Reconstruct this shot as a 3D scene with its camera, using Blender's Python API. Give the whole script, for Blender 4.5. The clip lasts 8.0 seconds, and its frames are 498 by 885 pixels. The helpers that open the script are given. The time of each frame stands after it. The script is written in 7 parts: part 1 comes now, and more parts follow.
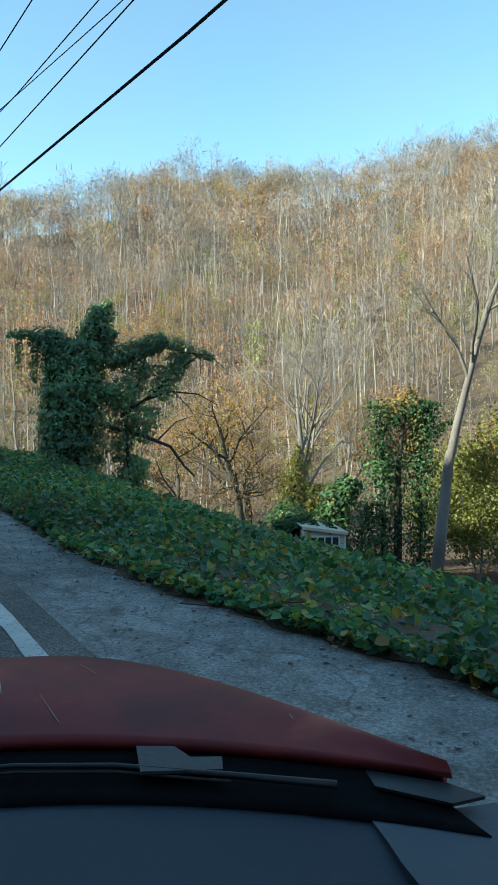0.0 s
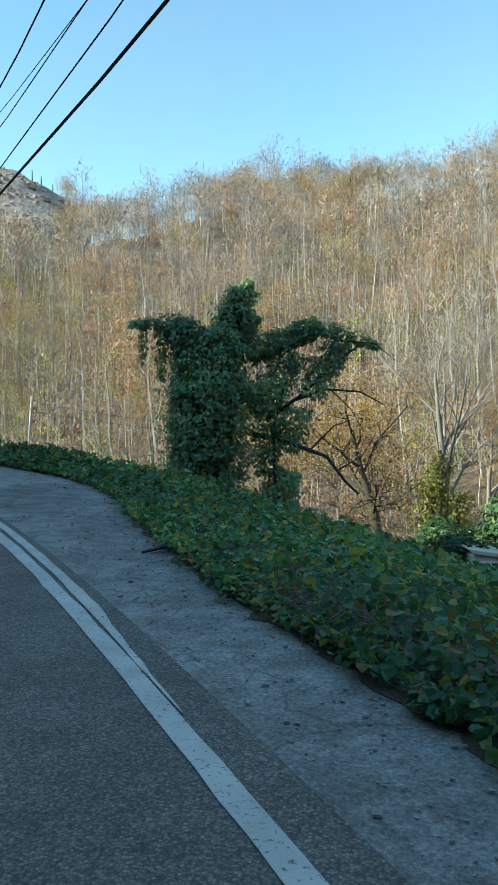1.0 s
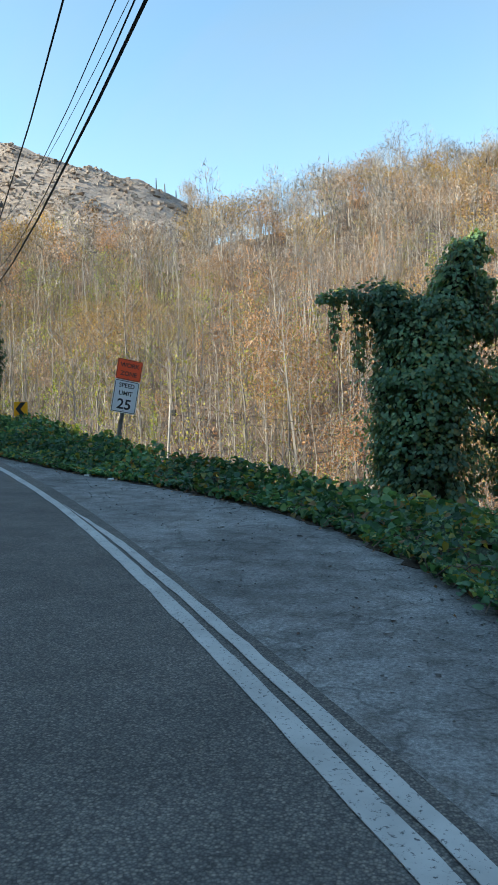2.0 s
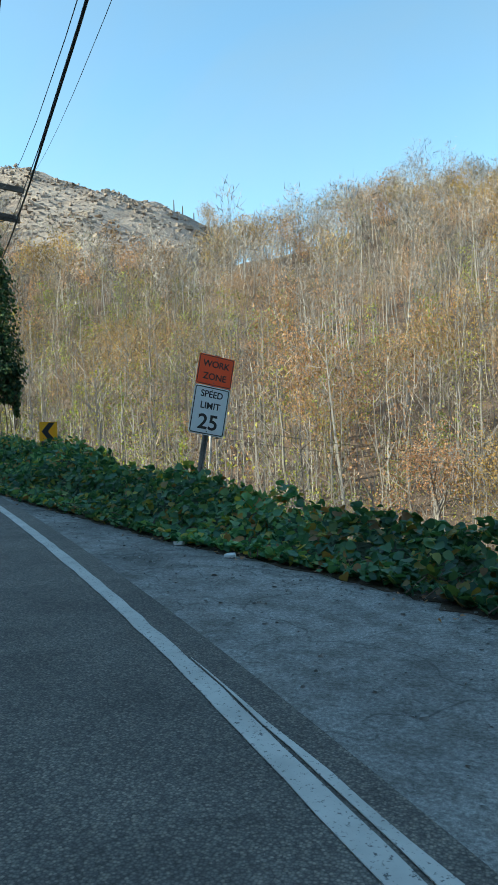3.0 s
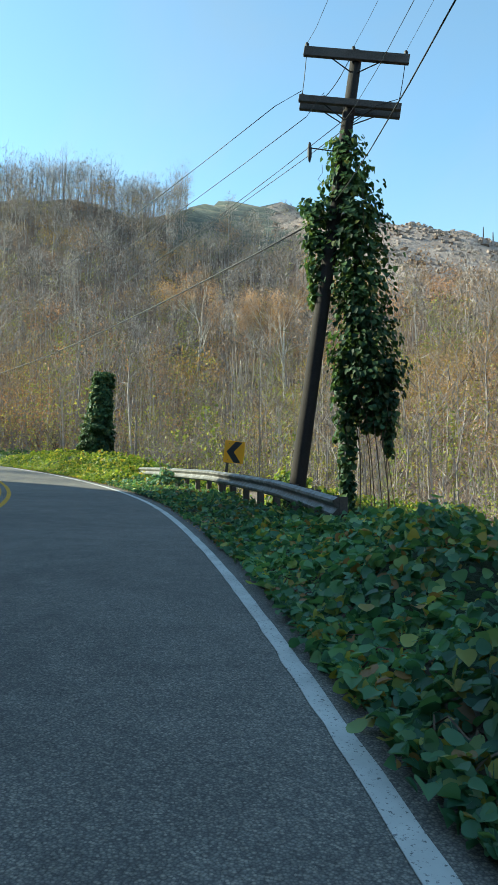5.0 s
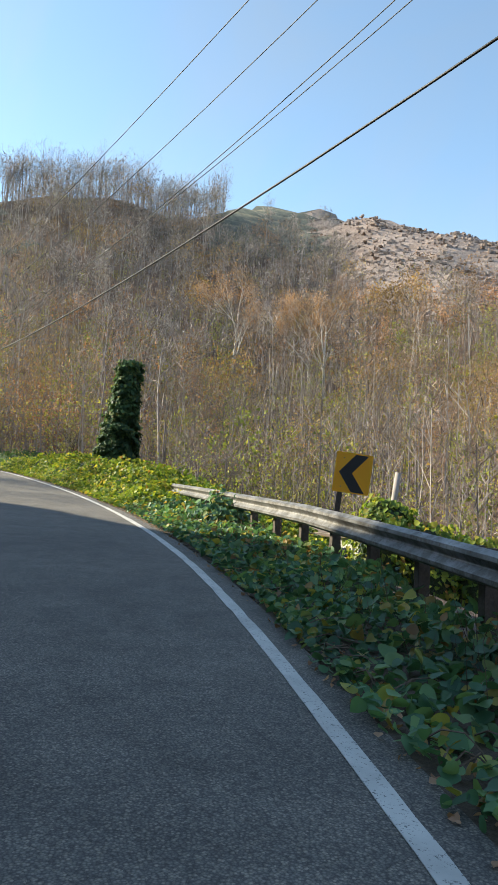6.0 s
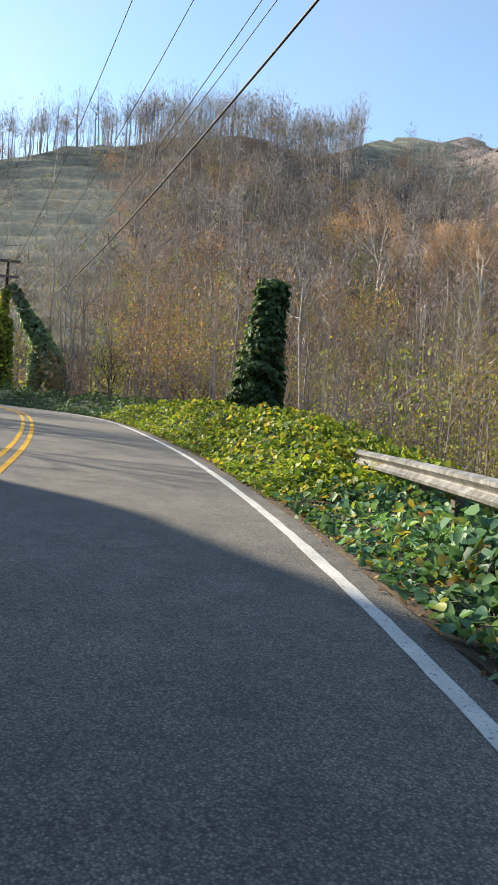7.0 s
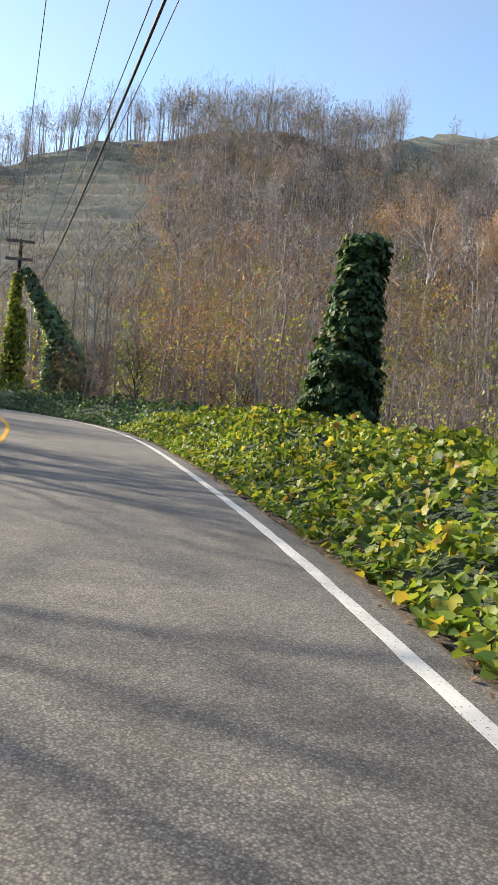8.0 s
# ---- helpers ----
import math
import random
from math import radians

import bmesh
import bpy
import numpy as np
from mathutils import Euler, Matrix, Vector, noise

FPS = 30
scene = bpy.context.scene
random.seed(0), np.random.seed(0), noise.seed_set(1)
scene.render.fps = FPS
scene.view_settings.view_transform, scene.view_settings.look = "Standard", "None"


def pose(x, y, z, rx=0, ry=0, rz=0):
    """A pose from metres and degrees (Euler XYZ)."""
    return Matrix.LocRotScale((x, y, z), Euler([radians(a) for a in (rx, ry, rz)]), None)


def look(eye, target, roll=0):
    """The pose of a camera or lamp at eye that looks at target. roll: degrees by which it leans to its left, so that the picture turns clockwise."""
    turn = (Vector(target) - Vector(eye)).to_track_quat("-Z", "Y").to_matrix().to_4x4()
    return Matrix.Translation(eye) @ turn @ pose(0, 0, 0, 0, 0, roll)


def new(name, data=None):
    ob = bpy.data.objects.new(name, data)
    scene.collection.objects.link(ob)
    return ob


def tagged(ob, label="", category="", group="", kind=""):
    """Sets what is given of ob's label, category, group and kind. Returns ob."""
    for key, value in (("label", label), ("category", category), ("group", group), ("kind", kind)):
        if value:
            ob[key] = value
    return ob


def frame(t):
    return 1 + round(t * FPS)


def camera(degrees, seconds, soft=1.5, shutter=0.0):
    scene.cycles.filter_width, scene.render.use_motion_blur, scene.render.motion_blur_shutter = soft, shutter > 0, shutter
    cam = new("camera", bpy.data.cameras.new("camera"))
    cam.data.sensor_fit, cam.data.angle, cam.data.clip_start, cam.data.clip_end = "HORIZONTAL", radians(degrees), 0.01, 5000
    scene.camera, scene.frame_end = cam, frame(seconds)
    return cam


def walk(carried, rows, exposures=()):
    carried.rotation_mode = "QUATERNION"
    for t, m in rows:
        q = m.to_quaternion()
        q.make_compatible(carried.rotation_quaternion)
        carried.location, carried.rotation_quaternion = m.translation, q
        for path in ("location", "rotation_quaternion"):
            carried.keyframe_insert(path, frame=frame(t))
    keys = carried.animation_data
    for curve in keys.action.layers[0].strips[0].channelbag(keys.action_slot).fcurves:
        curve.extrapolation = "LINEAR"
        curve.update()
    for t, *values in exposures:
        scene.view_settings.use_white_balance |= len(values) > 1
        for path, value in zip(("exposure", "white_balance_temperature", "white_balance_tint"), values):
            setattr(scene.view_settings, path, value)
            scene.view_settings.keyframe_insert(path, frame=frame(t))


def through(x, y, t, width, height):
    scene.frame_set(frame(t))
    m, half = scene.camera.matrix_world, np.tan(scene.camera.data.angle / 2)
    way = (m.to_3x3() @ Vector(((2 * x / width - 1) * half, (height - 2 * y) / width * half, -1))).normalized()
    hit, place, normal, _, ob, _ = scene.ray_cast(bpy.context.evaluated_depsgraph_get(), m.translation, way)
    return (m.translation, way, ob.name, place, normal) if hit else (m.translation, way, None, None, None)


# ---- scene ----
cam = camera(37.0, 8.0, soft=1.1)
PATH = [
    (0, (0.168, 1.384, 1.542), (0.152, 3.383, 1.527), -0.0),
    (0.5, (-1.252, 3.887, 1.648), (-1.354, 5.885, 1.637), -0.3),
    (1, (-2.7, 6.297, 1.767), (-2.926, 8.284, 1.756), -0.7),
    (1.5, (-4.161, 8.834, 1.856), (-4.581, 10.789, 1.85), -1.2),
    (2, (-5.676, 11.028, 1.961), (-6.219, 12.953, 1.958), -1.6),
    (3.3, (-10.609, 17.907, 2.345), (-11.22, 19.81, 2.436), -2.3),
    (3.5, (-11.461, 18.976, 2.433), (-12.139, 20.855, 2.543), -2.2),
    (4, (-13.683, 21.633, 2.672), (-14.536, 23.436, 2.825), -1.8),
    (4.5, (-15.975, 24.287, 2.901), (-17.121, 25.916, 3.079), -1.4),
    (4.7, (-16.914, 25.326, 3.027), (-18.131, 26.904, 3.201), -1.0),
    (5.8, (-24.569, 32.164, 3.943), (-25.857, 33.681, 4.143), 3.1),
    (6, (-25.966, 33.362, 4.081), (-27.272, 34.863, 4.281), 3.2),
    (6.5, (-29.546, 36.231, 4.392), (-31.0, 37.597, 4.532), 3.9),
    (7, (-33.575, 39.139, 4.701), (-35.125, 40.403, 4.742), 4.2),
    (7.5, (-37.775, 41.744, 5.07), (-39.372, 42.948, 5.096), 4.5),
    (8, (-42.138, 44.057, 5.457), (-43.735, 45.261, 5.501), 5.0),
]
walk(cam, [(t, look(eye, target, roll)) for t, eye, target, roll in PATH], exposures=[(0.0, 1.32, 5900, -20), (1.6, 1.3, 5900, -20), (2.0, 1.34, 6350, -9), (2.3, 1.34, 6350, -9), (3.3, 1.22, 5900, -20), (4.5, 1.22, 5800, -20), (5.9, 1.18, 6750, 0), (6.3, 1.15, 6350, -2), (7.0, 1.14, 6600, 4), (7.5, 1.14, 6350, 3), (8.0, 1.1, 6600, 7)])

# ---- world, sun ----
SUN_AZ, SUN_EL = 115.0, 29.0     # degrees to the left of +y, degrees up


def az_dir(az, el=0.0):
    a, e = radians(az), radians(el)
    return Vector((-math.sin(a) * math.cos(e), math.cos(a) * math.cos(e), math.sin(e)))


world = bpy.data.worlds.new("sky")
scene.world = world
world.use_nodes = True
wn = world.node_tree.nodes
sky = wn.new("ShaderNodeTexSky")
sky.sky_type = "NISHITA"
sky.sun_disc = False
sky.sun_elevation = radians(SUN_EL)
sky.sun_rotation = radians(-SUN_AZ)
sky.air_density, sky.dust_density, sky.ozone_density, sky.altitude = 0.95, 0.15, 0.6, 300
wl = world.node_tree.links


def thin_cloud():
    """Faint cirrus: here and there the sky pales to its own grey."""
    coord, stretch, puffs = wn.new("ShaderNodeTexCoord"), wn.new("ShaderNodeMapping"), wn.new("ShaderNodeTexNoise")
    grade, grey, blend = wn.new("ShaderNodeValToRGB"), wn.new("ShaderNodeRGBToBW"), wn.new("ShaderNodeMix")
    stretch.inputs["Rotation"].default_value = (0.5, 0.3, 0.9)
    stretch.inputs["Scale"].default_value = (1.2, 3.4, 2.0)
    puffs.inputs["Scale"].default_value, puffs.inputs["Detail"].default_value, puffs.inputs["Roughness"].default_value = 2.0, 7, 0.55
    puffs.inputs["Distortion"].default_value = 0.6
    grade.color_ramp.elements[0].position, grade.color_ramp.elements[1].position = 0.42, 0.78
    grade.color_ramp.elements[1].color = (0.24, 0.24, 0.24, 1)
    blend.data_type = "RGBA"
    for a, b in ((coord.outputs["Generated"], stretch.inputs[0]), (stretch.outputs[0], puffs.inputs["Vector"]), (puffs.outputs["Fac"], grade.inputs[0]), (sky.outputs[0], grey.inputs[0]),
                 (grade.outputs[0], blend.inputs[0]), (sky.outputs[0], blend.inputs[6]), (grey.outputs[0], blend.inputs[7]), (blend.outputs[2], wn["Background"].inputs[0])):
        wl.new(a, b)


thin_cloud()
wn["Background"].inputs[1].default_value = 0.15

sun = new("sun", bpy.data.lights.new("sun", "SUN"))
sun.data.energy, sun.data.angle, sun.data.color = 5.0, radians(0.6), (1.0, 0.86, 0.70)
sun.matrix_basis = look(az_dir(SUN_AZ, SUN_EL) * 400, (0, 0, 0))

# ---- materials ----


def material(name, rough=0.8, metal=0.0):
    m = bpy.data.materials.new(name)
    m.use_nodes = True
    b = m.node_tree.nodes["Principled BSDF"]
    b.inputs["Roughness"].default_value = rough
    b.inputs["Metallic"].default_value = metal
    return m, m.node_tree, b


def noise_node(nt, scale, detail=4, rough=0.6, vec=None):
    n = nt.nodes.new("ShaderNodeTexNoise")
    n.inputs["Scale"].default_value, n.inputs["Detail"].default_value, n.inputs["Roughness"].default_value = scale, detail, rough
    if vec is None:
        geo = nt.nodes.new("ShaderNodeNewGeometry")
        vec = geo.outputs["Position"]
    nt.links.new(vec, n.inputs["Vector"])
    return n.outputs["Fac"]


def ramp(nt, fac, stops):
    r = nt.nodes.new("ShaderNodeValToRGB")
    els = r.color_ramp.elements
    while len(els) < len(stops):
        els.new(0.5)
    for el, (at, col) in zip(els, stops):
        el.position, el.color = at, (*col, 1)
    nt.links.new(fac, r.inputs[0])
    return r.outputs[0]


def mix(nt, a, b, fac, kind="MIX"):
    m = nt.nodes.new("ShaderNodeMix")
    m.data_type, m.blend_type = "RGBA", kind
    for value, sock in ((fac, m.inputs[0]), (a, m.inputs[6]), (b, m.inputs[7])):
        if isinstance(value, (int, float)):
            sock.default_value = value
        elif isinstance(value, tuple):
            sock.default_value = (*value, 1)
        else:
            nt.links.new(value, sock)
    return m.outputs[2]


def bump(nt, b, fac, strength=0.5, dist=0.02):
    n = nt.nodes.new("ShaderNodeBump")
    n.inputs["Strength"].default_value, n.inputs["Distance"].default_value = strength, dist
    nt.links.new(fac, n.inputs["Height"])
    nt.links.new(n.outputs[0], b.inputs["Normal"])


def grainy(name, dark, light, scale=6.0, fine=60.0, rough=0.85, metal=0.0, bumpy=0.4, dist=0.01):
    """A surface whose colour runs from dark to light at two scales, with a fine relief."""
    m, nt, b = material(name, rough, metal)
    mid = tuple((x + y) / 2 for x, y in zip(dark, light))
    coarse = ramp(nt, noise_node(nt, scale), [(0.3, dark), (0.7, light)])
    small = ramp(nt, noise_node(nt, fine, 3), [(0.3, dark), (0.5, mid), (0.75, light)])
    nt.links.new(mix(nt, coarse, small, 0.5), b.inputs["Base Color"])
    if bumpy:
        bump(nt, b, noise_node(nt, fine, 3), bumpy, dist)
    return m


def foliage(name, stops, rough=0.55, through=0.25, patch=0.5, drift=0.0, gloss=0.35):
    """Leaves: each leaf (mesh island) takes a colour of its own, and light comes through it."""
    m, nt, b = material(name, rough)
    geo = nt.nodes.new("ShaderNodeNewGeometry")
    pick = geo.outputs["Random Per Island"]
    if drift:
        # leaves turn colour in drifts
        far = nt.nodes.new("ShaderNodeMath")
        far.operation = "MULTIPLY_ADD"
        nt.links.new(noise_node(nt, 0.55, 3), far.inputs[0])
        far.inputs[1].default_value = drift
        far.inputs[2].default_value = -0.5 * drift
        add = nt.nodes.new("ShaderNodeMath")
        add.use_clamp = True
        nt.links.new(pick, add.inputs[0])
        nt.links.new(far.outputs[0], add.inputs[1])
        pick = add.outputs[0]
    col = ramp(nt, pick, stops)
    blot = ramp(nt, noise_node(nt, patch, 3), [(0.38, (0.55, 0.57, 0.57)), (0.62, (1.25, 1.22, 1.15))])
    col = mix(nt, col, blot, 1.0, "MULTIPLY")
    nt.links.new(col, b.inputs["Base Color"])
    b.inputs["Specular IOR Level"].default_value = gloss
    tr = nt.nodes.new("ShaderNodeBsdfTranslucent")
    nt.links.new(mix(nt, col, (1.25, 1.15, 0.6), 1.0, "MULTIPLY"), tr.inputs["Color"])
    ms = nt.nodes.new("ShaderNodeMixShader")
    ms.inputs[0].default_value = through
    nt.links.new(b.outputs[0], ms.inputs[1])
    nt.links.new(tr.outputs[0], ms.inputs[2])
    nt.links.new(ms.outputs[0], nt.nodes["Material Output"].inputs[0])
    return m


def crack_mask(nt, scale, warp_scale, thin=0.004, wide=0.014, dark=0.4):
    """A net of cracks: dark along the edges of warped cells."""
    vor = nt.nodes.new("ShaderNodeTexVoronoi")
    vor.feature = "DISTANCE_TO_EDGE"
    vor.inputs["Scale"].default_value = scale
    warp = nt.nodes.new("ShaderNodeVectorMath")
    geo = nt.nodes.new("ShaderNodeNewGeometry")
    nz = nt.nodes.new("ShaderNodeTexNoise")
    nz.inputs["Scale"].default_value = warp_scale
    nt.links.new(geo.outputs["Position"], nz.inputs["Vector"])
    nt.links.new(geo.outputs["Position"], warp.inputs[0])
    nt.links.new(nz.outputs["Color"], warp.inputs[1])
    nt.links.new(warp.outputs[0], vor.inputs["Vector"])
    return ramp(nt, vor.outputs["Distance"], [(thin, (dark, dark, dark)), (wide, (1, 1, 1))])


def asphalt_material():
    """Worn asphalt: aggregate of mixed stones, tracked paler by tyres, with fine crazing."""
    m, nt, b = material("asphalt", 0.85)
    big = ramp(nt, noise_node(nt, 0.35, 4), [(0.35, (0.135, 0.126, 0.113)), (0.7, (0.195, 0.18, 0.158))])
    blot = ramp(nt, noise_node(nt, 2.6, 4, 0.7), [(0.35, (0.8, 0.8, 0.8)), (0.65, (1.12, 1.12, 1.12))])
    stones = nt.nodes.new("ShaderNodeTexVoronoi")
    stones.inputs["Scale"].default_value = 85.0
    geo = nt.nodes.new("ShaderNodeNewGeometry")
    nt.links.new(geo.outputs["Position"], stones.inputs["Vector"])
    split = nt.nodes.new("ShaderNodeSeparateColor")
    nt.links.new(stones.outputs["Color"], split.inputs[0])
    grit = ramp(nt, split.outputs[0], [(0.1, (0.62, 0.62, 0.63)), (0.55, (0.97, 0.97, 0.97)), (0.85, (1.25, 1.21, 1.14)), (0.97, (1.6, 1.52, 1.4))])
    gap = ramp(nt, stones.outputs["Distance"], [(0.25, (1.1, 1.1, 1.1)), (0.7, (0.55, 0.55, 0.56))])
    col = mix(nt, mix(nt, big, blot, 1.0, "MULTIPLY"), mix(nt, grit, gap, 1.0, "MULTIPLY"), 1.0, "MULTIPLY")
    nt.links.new(mix(nt, col, crack_mask(nt, 1.9, 3.0, 0.006, 0.02, 0.5), 0.35, "MULTIPLY"), b.inputs["Base Color"])
    bump(nt, b, stones.outputs["Distance"], -0.7, 0.008)
    return m


def shoulder_material():
    """Old chip-seal of the pull-off: paler, stony, with dirt drifts and cracks."""
    m, nt, b = material("worn_shoulder", 0.92)
    big = ramp(nt, noise_node(nt, 0.6, 6, 0.7), [(0.32, (0.15, 0.149, 0.143)), (0.5, (0.25, 0.247, 0.238)), (0.72, (0.34, 0.334, 0.318))])
    streak = ramp(nt, noise_node(nt, 3.5, 5, 0.75), [(0.36, (0.62, 0.6, 0.57)), (0.6, (1.1, 1.1, 1.1))])
    grit = ramp(nt, noise_node(nt, 45.0, 4, 0.8), [(0.3, (0.4, 0.4, 0.4)), (0.52, (1.0, 1.0, 1.0)), (0.70, (1.75, 1.72, 1.66))])
    col = mix(nt, mix(nt, big, streak, 1.0, "MULTIPLY"), grit, 1.0, "MULTIPLY")
    col = mix(nt, col, crack_mask(nt, 0.7, 2.0), 0.6, "MULTIPLY")
    nt.links.new(col, b.inputs["Base Color"])
    bump(nt, b, noise_node(nt, 45.0, 4, 0.8), 0.8, 0.012)
    return m


def paint_material(name, colour, worn, cut=0.4):
    """Road paint, chipped through to the asphalt."""
    m, nt, b = material(name, 0.9)
    b.inputs["Specular IOR Level"].default_value = 0.15
    chip = ramp(nt, noise_node(nt, 42.0, 4, 0.75), [(cut, worn), (cut + 0.06, colour)])
    dirt = ramp(nt, noise_node(nt, 3.0), [(0.3, (0.72, 0.72, 0.72)), (0.7, (1.0, 1.0, 1.0))])
    nt.links.new(mix(nt, chip, dirt, 1.0, "MULTIPLY"), b.inputs["Base Color"])
    return m


def litter_material():
    """The forest floor: fallen leaves over dark soil."""
    m, nt, b = material("leaf_litter", 0.95)
    big = ramp(nt, noise_node(nt, 0.03, 5, 0.65), [(0.3, (0.06, 0.042, 0.034)), (0.5, (0.12, 0.08, 0.062)), (0.7, (0.205, 0.13, 0.098))])
    fine = ramp(nt, noise_node(nt, 0.8, 5, 0.75), [(0.3, (0.5, 0.5, 0.5)), (0.7, (1.35, 1.3, 1.2))])
    nt.links.new(mix(nt, big, fine, 1.0, "MULTIPLY"), b.inputs["Base Color"])
    bump(nt, b, noise_node(nt, 6.0, 4), 0.8, 0.2)
    return m


def quarry_material():
    """The stripped mountain face: pale broken rock with soil between."""
    m, nt, b = material("quarry_rock", 0.95)
    big = ramp(nt, noise_node(nt, 0.05, 6, 0.7), [(0.34, (0.20, 0.155, 0.135)), (0.5, (0.30, 0.242, 0.215)), (0.68, (0.38, 0.318, 0.288))])
    fine = ramp(nt, noise_node(nt, 0.5, 5, 0.8), [(0.35, (0.66, 0.65, 0.67)), (0.65, (1.2, 1.16, 1.12))])
    nt.links.new(mix(nt, big, fine, 1.0, "MULTIPLY"), b.inputs["Base Color"])
    bump(nt, b, noise_node(nt, 0.25, 6, 0.7), 1.0, 2.0)
    return m


def scuffed_steel():
    """Dull zinc with grime, scuffs and specks of rust."""
    m, nt, b = material("galvanised_steel", 0.55, 0.3)
    zinc = ramp(nt, noise_node(nt, 2.2), [(0.3, (0.15, 0.153, 0.153)), (0.7, (0.33, 0.33, 0.325))])
    grime = ramp(nt, noise_node(nt, 5.0, 6, 0.75), [(0.42, (1, 1, 1)), (0.6, (0.5, 0.47, 0.42))])
    specks = ramp(nt, noise_node(nt, 26.0, 4, 0.7), [(0.6, (0, 0, 0)), (0.66, (1, 1, 1))])
    nt.links.new(mix(nt, mix(nt, zinc, grime, 1.0, "MULTIPLY"), (0.07, 0.045, 0.03), specks), b.inputs["Base Color"])
    bump(nt, b, noise_node(nt, 12.0, 4), 0.2, 0.006)
    return m


def reclaimed_material():
    """Regraded slope: dark grass and scrub, with paler soil along its level benches."""
    m, nt, b = material("reclaimed_slope", 0.95)
    geo, split = nt.nodes.new("ShaderNodeNewGeometry"), nt.nodes.new("ShaderNodeSeparateXYZ")
    nt.links.new(geo.outputs["Position"], split.inputs[0])
    level, warp, part_of = (nt.nodes.new("ShaderNodeMath") for _ in range(3))
    level.operation, warp.operation, part_of.operation = "MULTIPLY", "MULTIPLY_ADD", "FRACT"
    level.inputs[1].default_value = 1 / 7.0
    warp.inputs[1].default_value = 0.9
    nt.links.new(split.outputs[2], level.inputs[0])
    nt.links.new(noise_node(nt, 0.035, 4), warp.inputs[0])
    nt.links.new(level.outputs[0], warp.inputs[2])
    nt.links.new(warp.outputs[0], part_of.inputs[0])
    bench = ramp(nt, part_of.outputs[0], [(0.0, (0.10, 0.105, 0.09)), (0.1, (0.135, 0.13, 0.105)), (0.24, (0.05, 0.064, 0.06)), (0.8, (0.066, 0.08, 0.074)), (1.0, (0.10, 0.105, 0.09))])
    scrub = ramp(nt, noise_node(nt, 0.35, 6, 0.75), [(0.35, (0.5, 0.55, 0.55)), (0.65, (1.5, 1.42, 1.3))])
    nt.links.new(mix(nt, bench, scrub, 1.0, "MULTIPLY"), b.inputs["Base Color"])
    bump(nt, b, noise_node(nt, 0.9, 5, 0.7), 1.0, 0.6)
    return m


ASPHALT = asphalt_material()
SHOULDER = shoulder_material()
WHITE_PAINT = paint_material("white_road_paint", (0.60, 0.59, 0.555), (0.16, 0.16, 0.16), 0.36)
YELLOW_PAINT = paint_material("yellow_road_paint", (0.62, 0.36, 0.04), (0.14, 0.11, 0.06), 0.38)
LITTER = litter_material()
QUARRY = quarry_material()
RECLAIMED = reclaimed_material()
SOIL = grainy("road_edge_soil", (0.045, 0.035, 0.025), (0.14, 0.105, 0.075), 1.5, 40.0, 0.95, 0, 0.8, 0.02)
BARK = grainy("grey_bark", (0.115, 0.097, 0.09), (0.31, 0.27, 0.25), 0.5, 25.0, 0.9, 0, 0.5, 0.02)
PALE_BARK = grainy("pale_bark", (0.25, 0.217, 0.197), (0.44, 0.396, 0.368), 0.6, 8.0, 0.85, 0, 0.3, 0.02)
DARK_BARK = grainy("dark_bark", (0.03, 0.025, 0.02), (0.09, 0.075, 0.06), 1.0, 30.0, 0.9, 0, 0.5, 0.02)
TWIG = foliage("bare_twigs", [(0.0, (0.105, 0.09, 0.094)), (0.5, (0.285, 0.25, 0.256)), (1.0, (0.52, 0.47, 0.47))], 0.9, 0.1, 0.13)
TAN_TWIG = foliage("tan_twigs", [(0.0, (0.11, 0.08, 0.066)), (0.5, (0.29, 0.222, 0.185)), (1.0, (0.49, 0.395, 0.34))], 0.9, 0.12, 0.13)
DUSKY_TWIG = foliage("dusky_twigs", [(0.0, (0.065, 0.056, 0.06)), (0.5, (0.205, 0.18, 0.185)), (1.0, (0.4, 0.36, 0.365))], 0.9, 0.1, 0.13)
BROWN_LEAF = foliage("brown_leaves", [(0.0, (0.20, 0.115, 0.075)), (0.5, (0.34, 0.205, 0.135)), (1.0, (0.45, 0.295, 0.20))], 0.8, 0.3, 0.13)
GOLD_LEAF = foliage("golden_leaves", [(0.0, (0.24, 0.145, 0.055)), (0.5, (0.38, 0.245, 0.095)), (1.0, (0.47, 0.33, 0.145))], 0.7, 0.35, 0.13)
RUST_LEAF = foliage("rust_leaves", [(0.0, (0.23, 0.112, 0.07)), (0.5, (0.40, 0.215, 0.13)), (1.0, (0.52, 0.32, 0.205))], 0.8, 0.3, 0.13)
OLIVE_LEAF = foliage("olive_leaves", [(0.0, (0.15, 0.17, 0.045)), (0.5, (0.30, 0.30, 0.075)), (1.0, (0.48, 0.43, 0.12))], 0.7, 0.35, 0.05)
VERDANT_LEAF = foliage("yellow_green_leaves", [(0.0, (0.13, 0.18, 0.045)), (0.5, (0.26, 0.32, 0.08)), (1.0, (0.46, 0.46, 0.13))], 0.7, 0.4, 0.09)
KUDZU = foliage("kudzu_leaves", [(0.0, (0.05, 0.125, 0.075)), (0.3, (0.088, 0.205, 0.108)), (0.6, (0.14, 0.28, 0.13)), (0.8, (0.22, 0.35, 0.135)),
                                 (0.9, (0.42, 0.39, 0.08)), (0.975, (0.31, 0.18, 0.07))], 0.48, 0.38, 0.45, 0.3, 0.42)
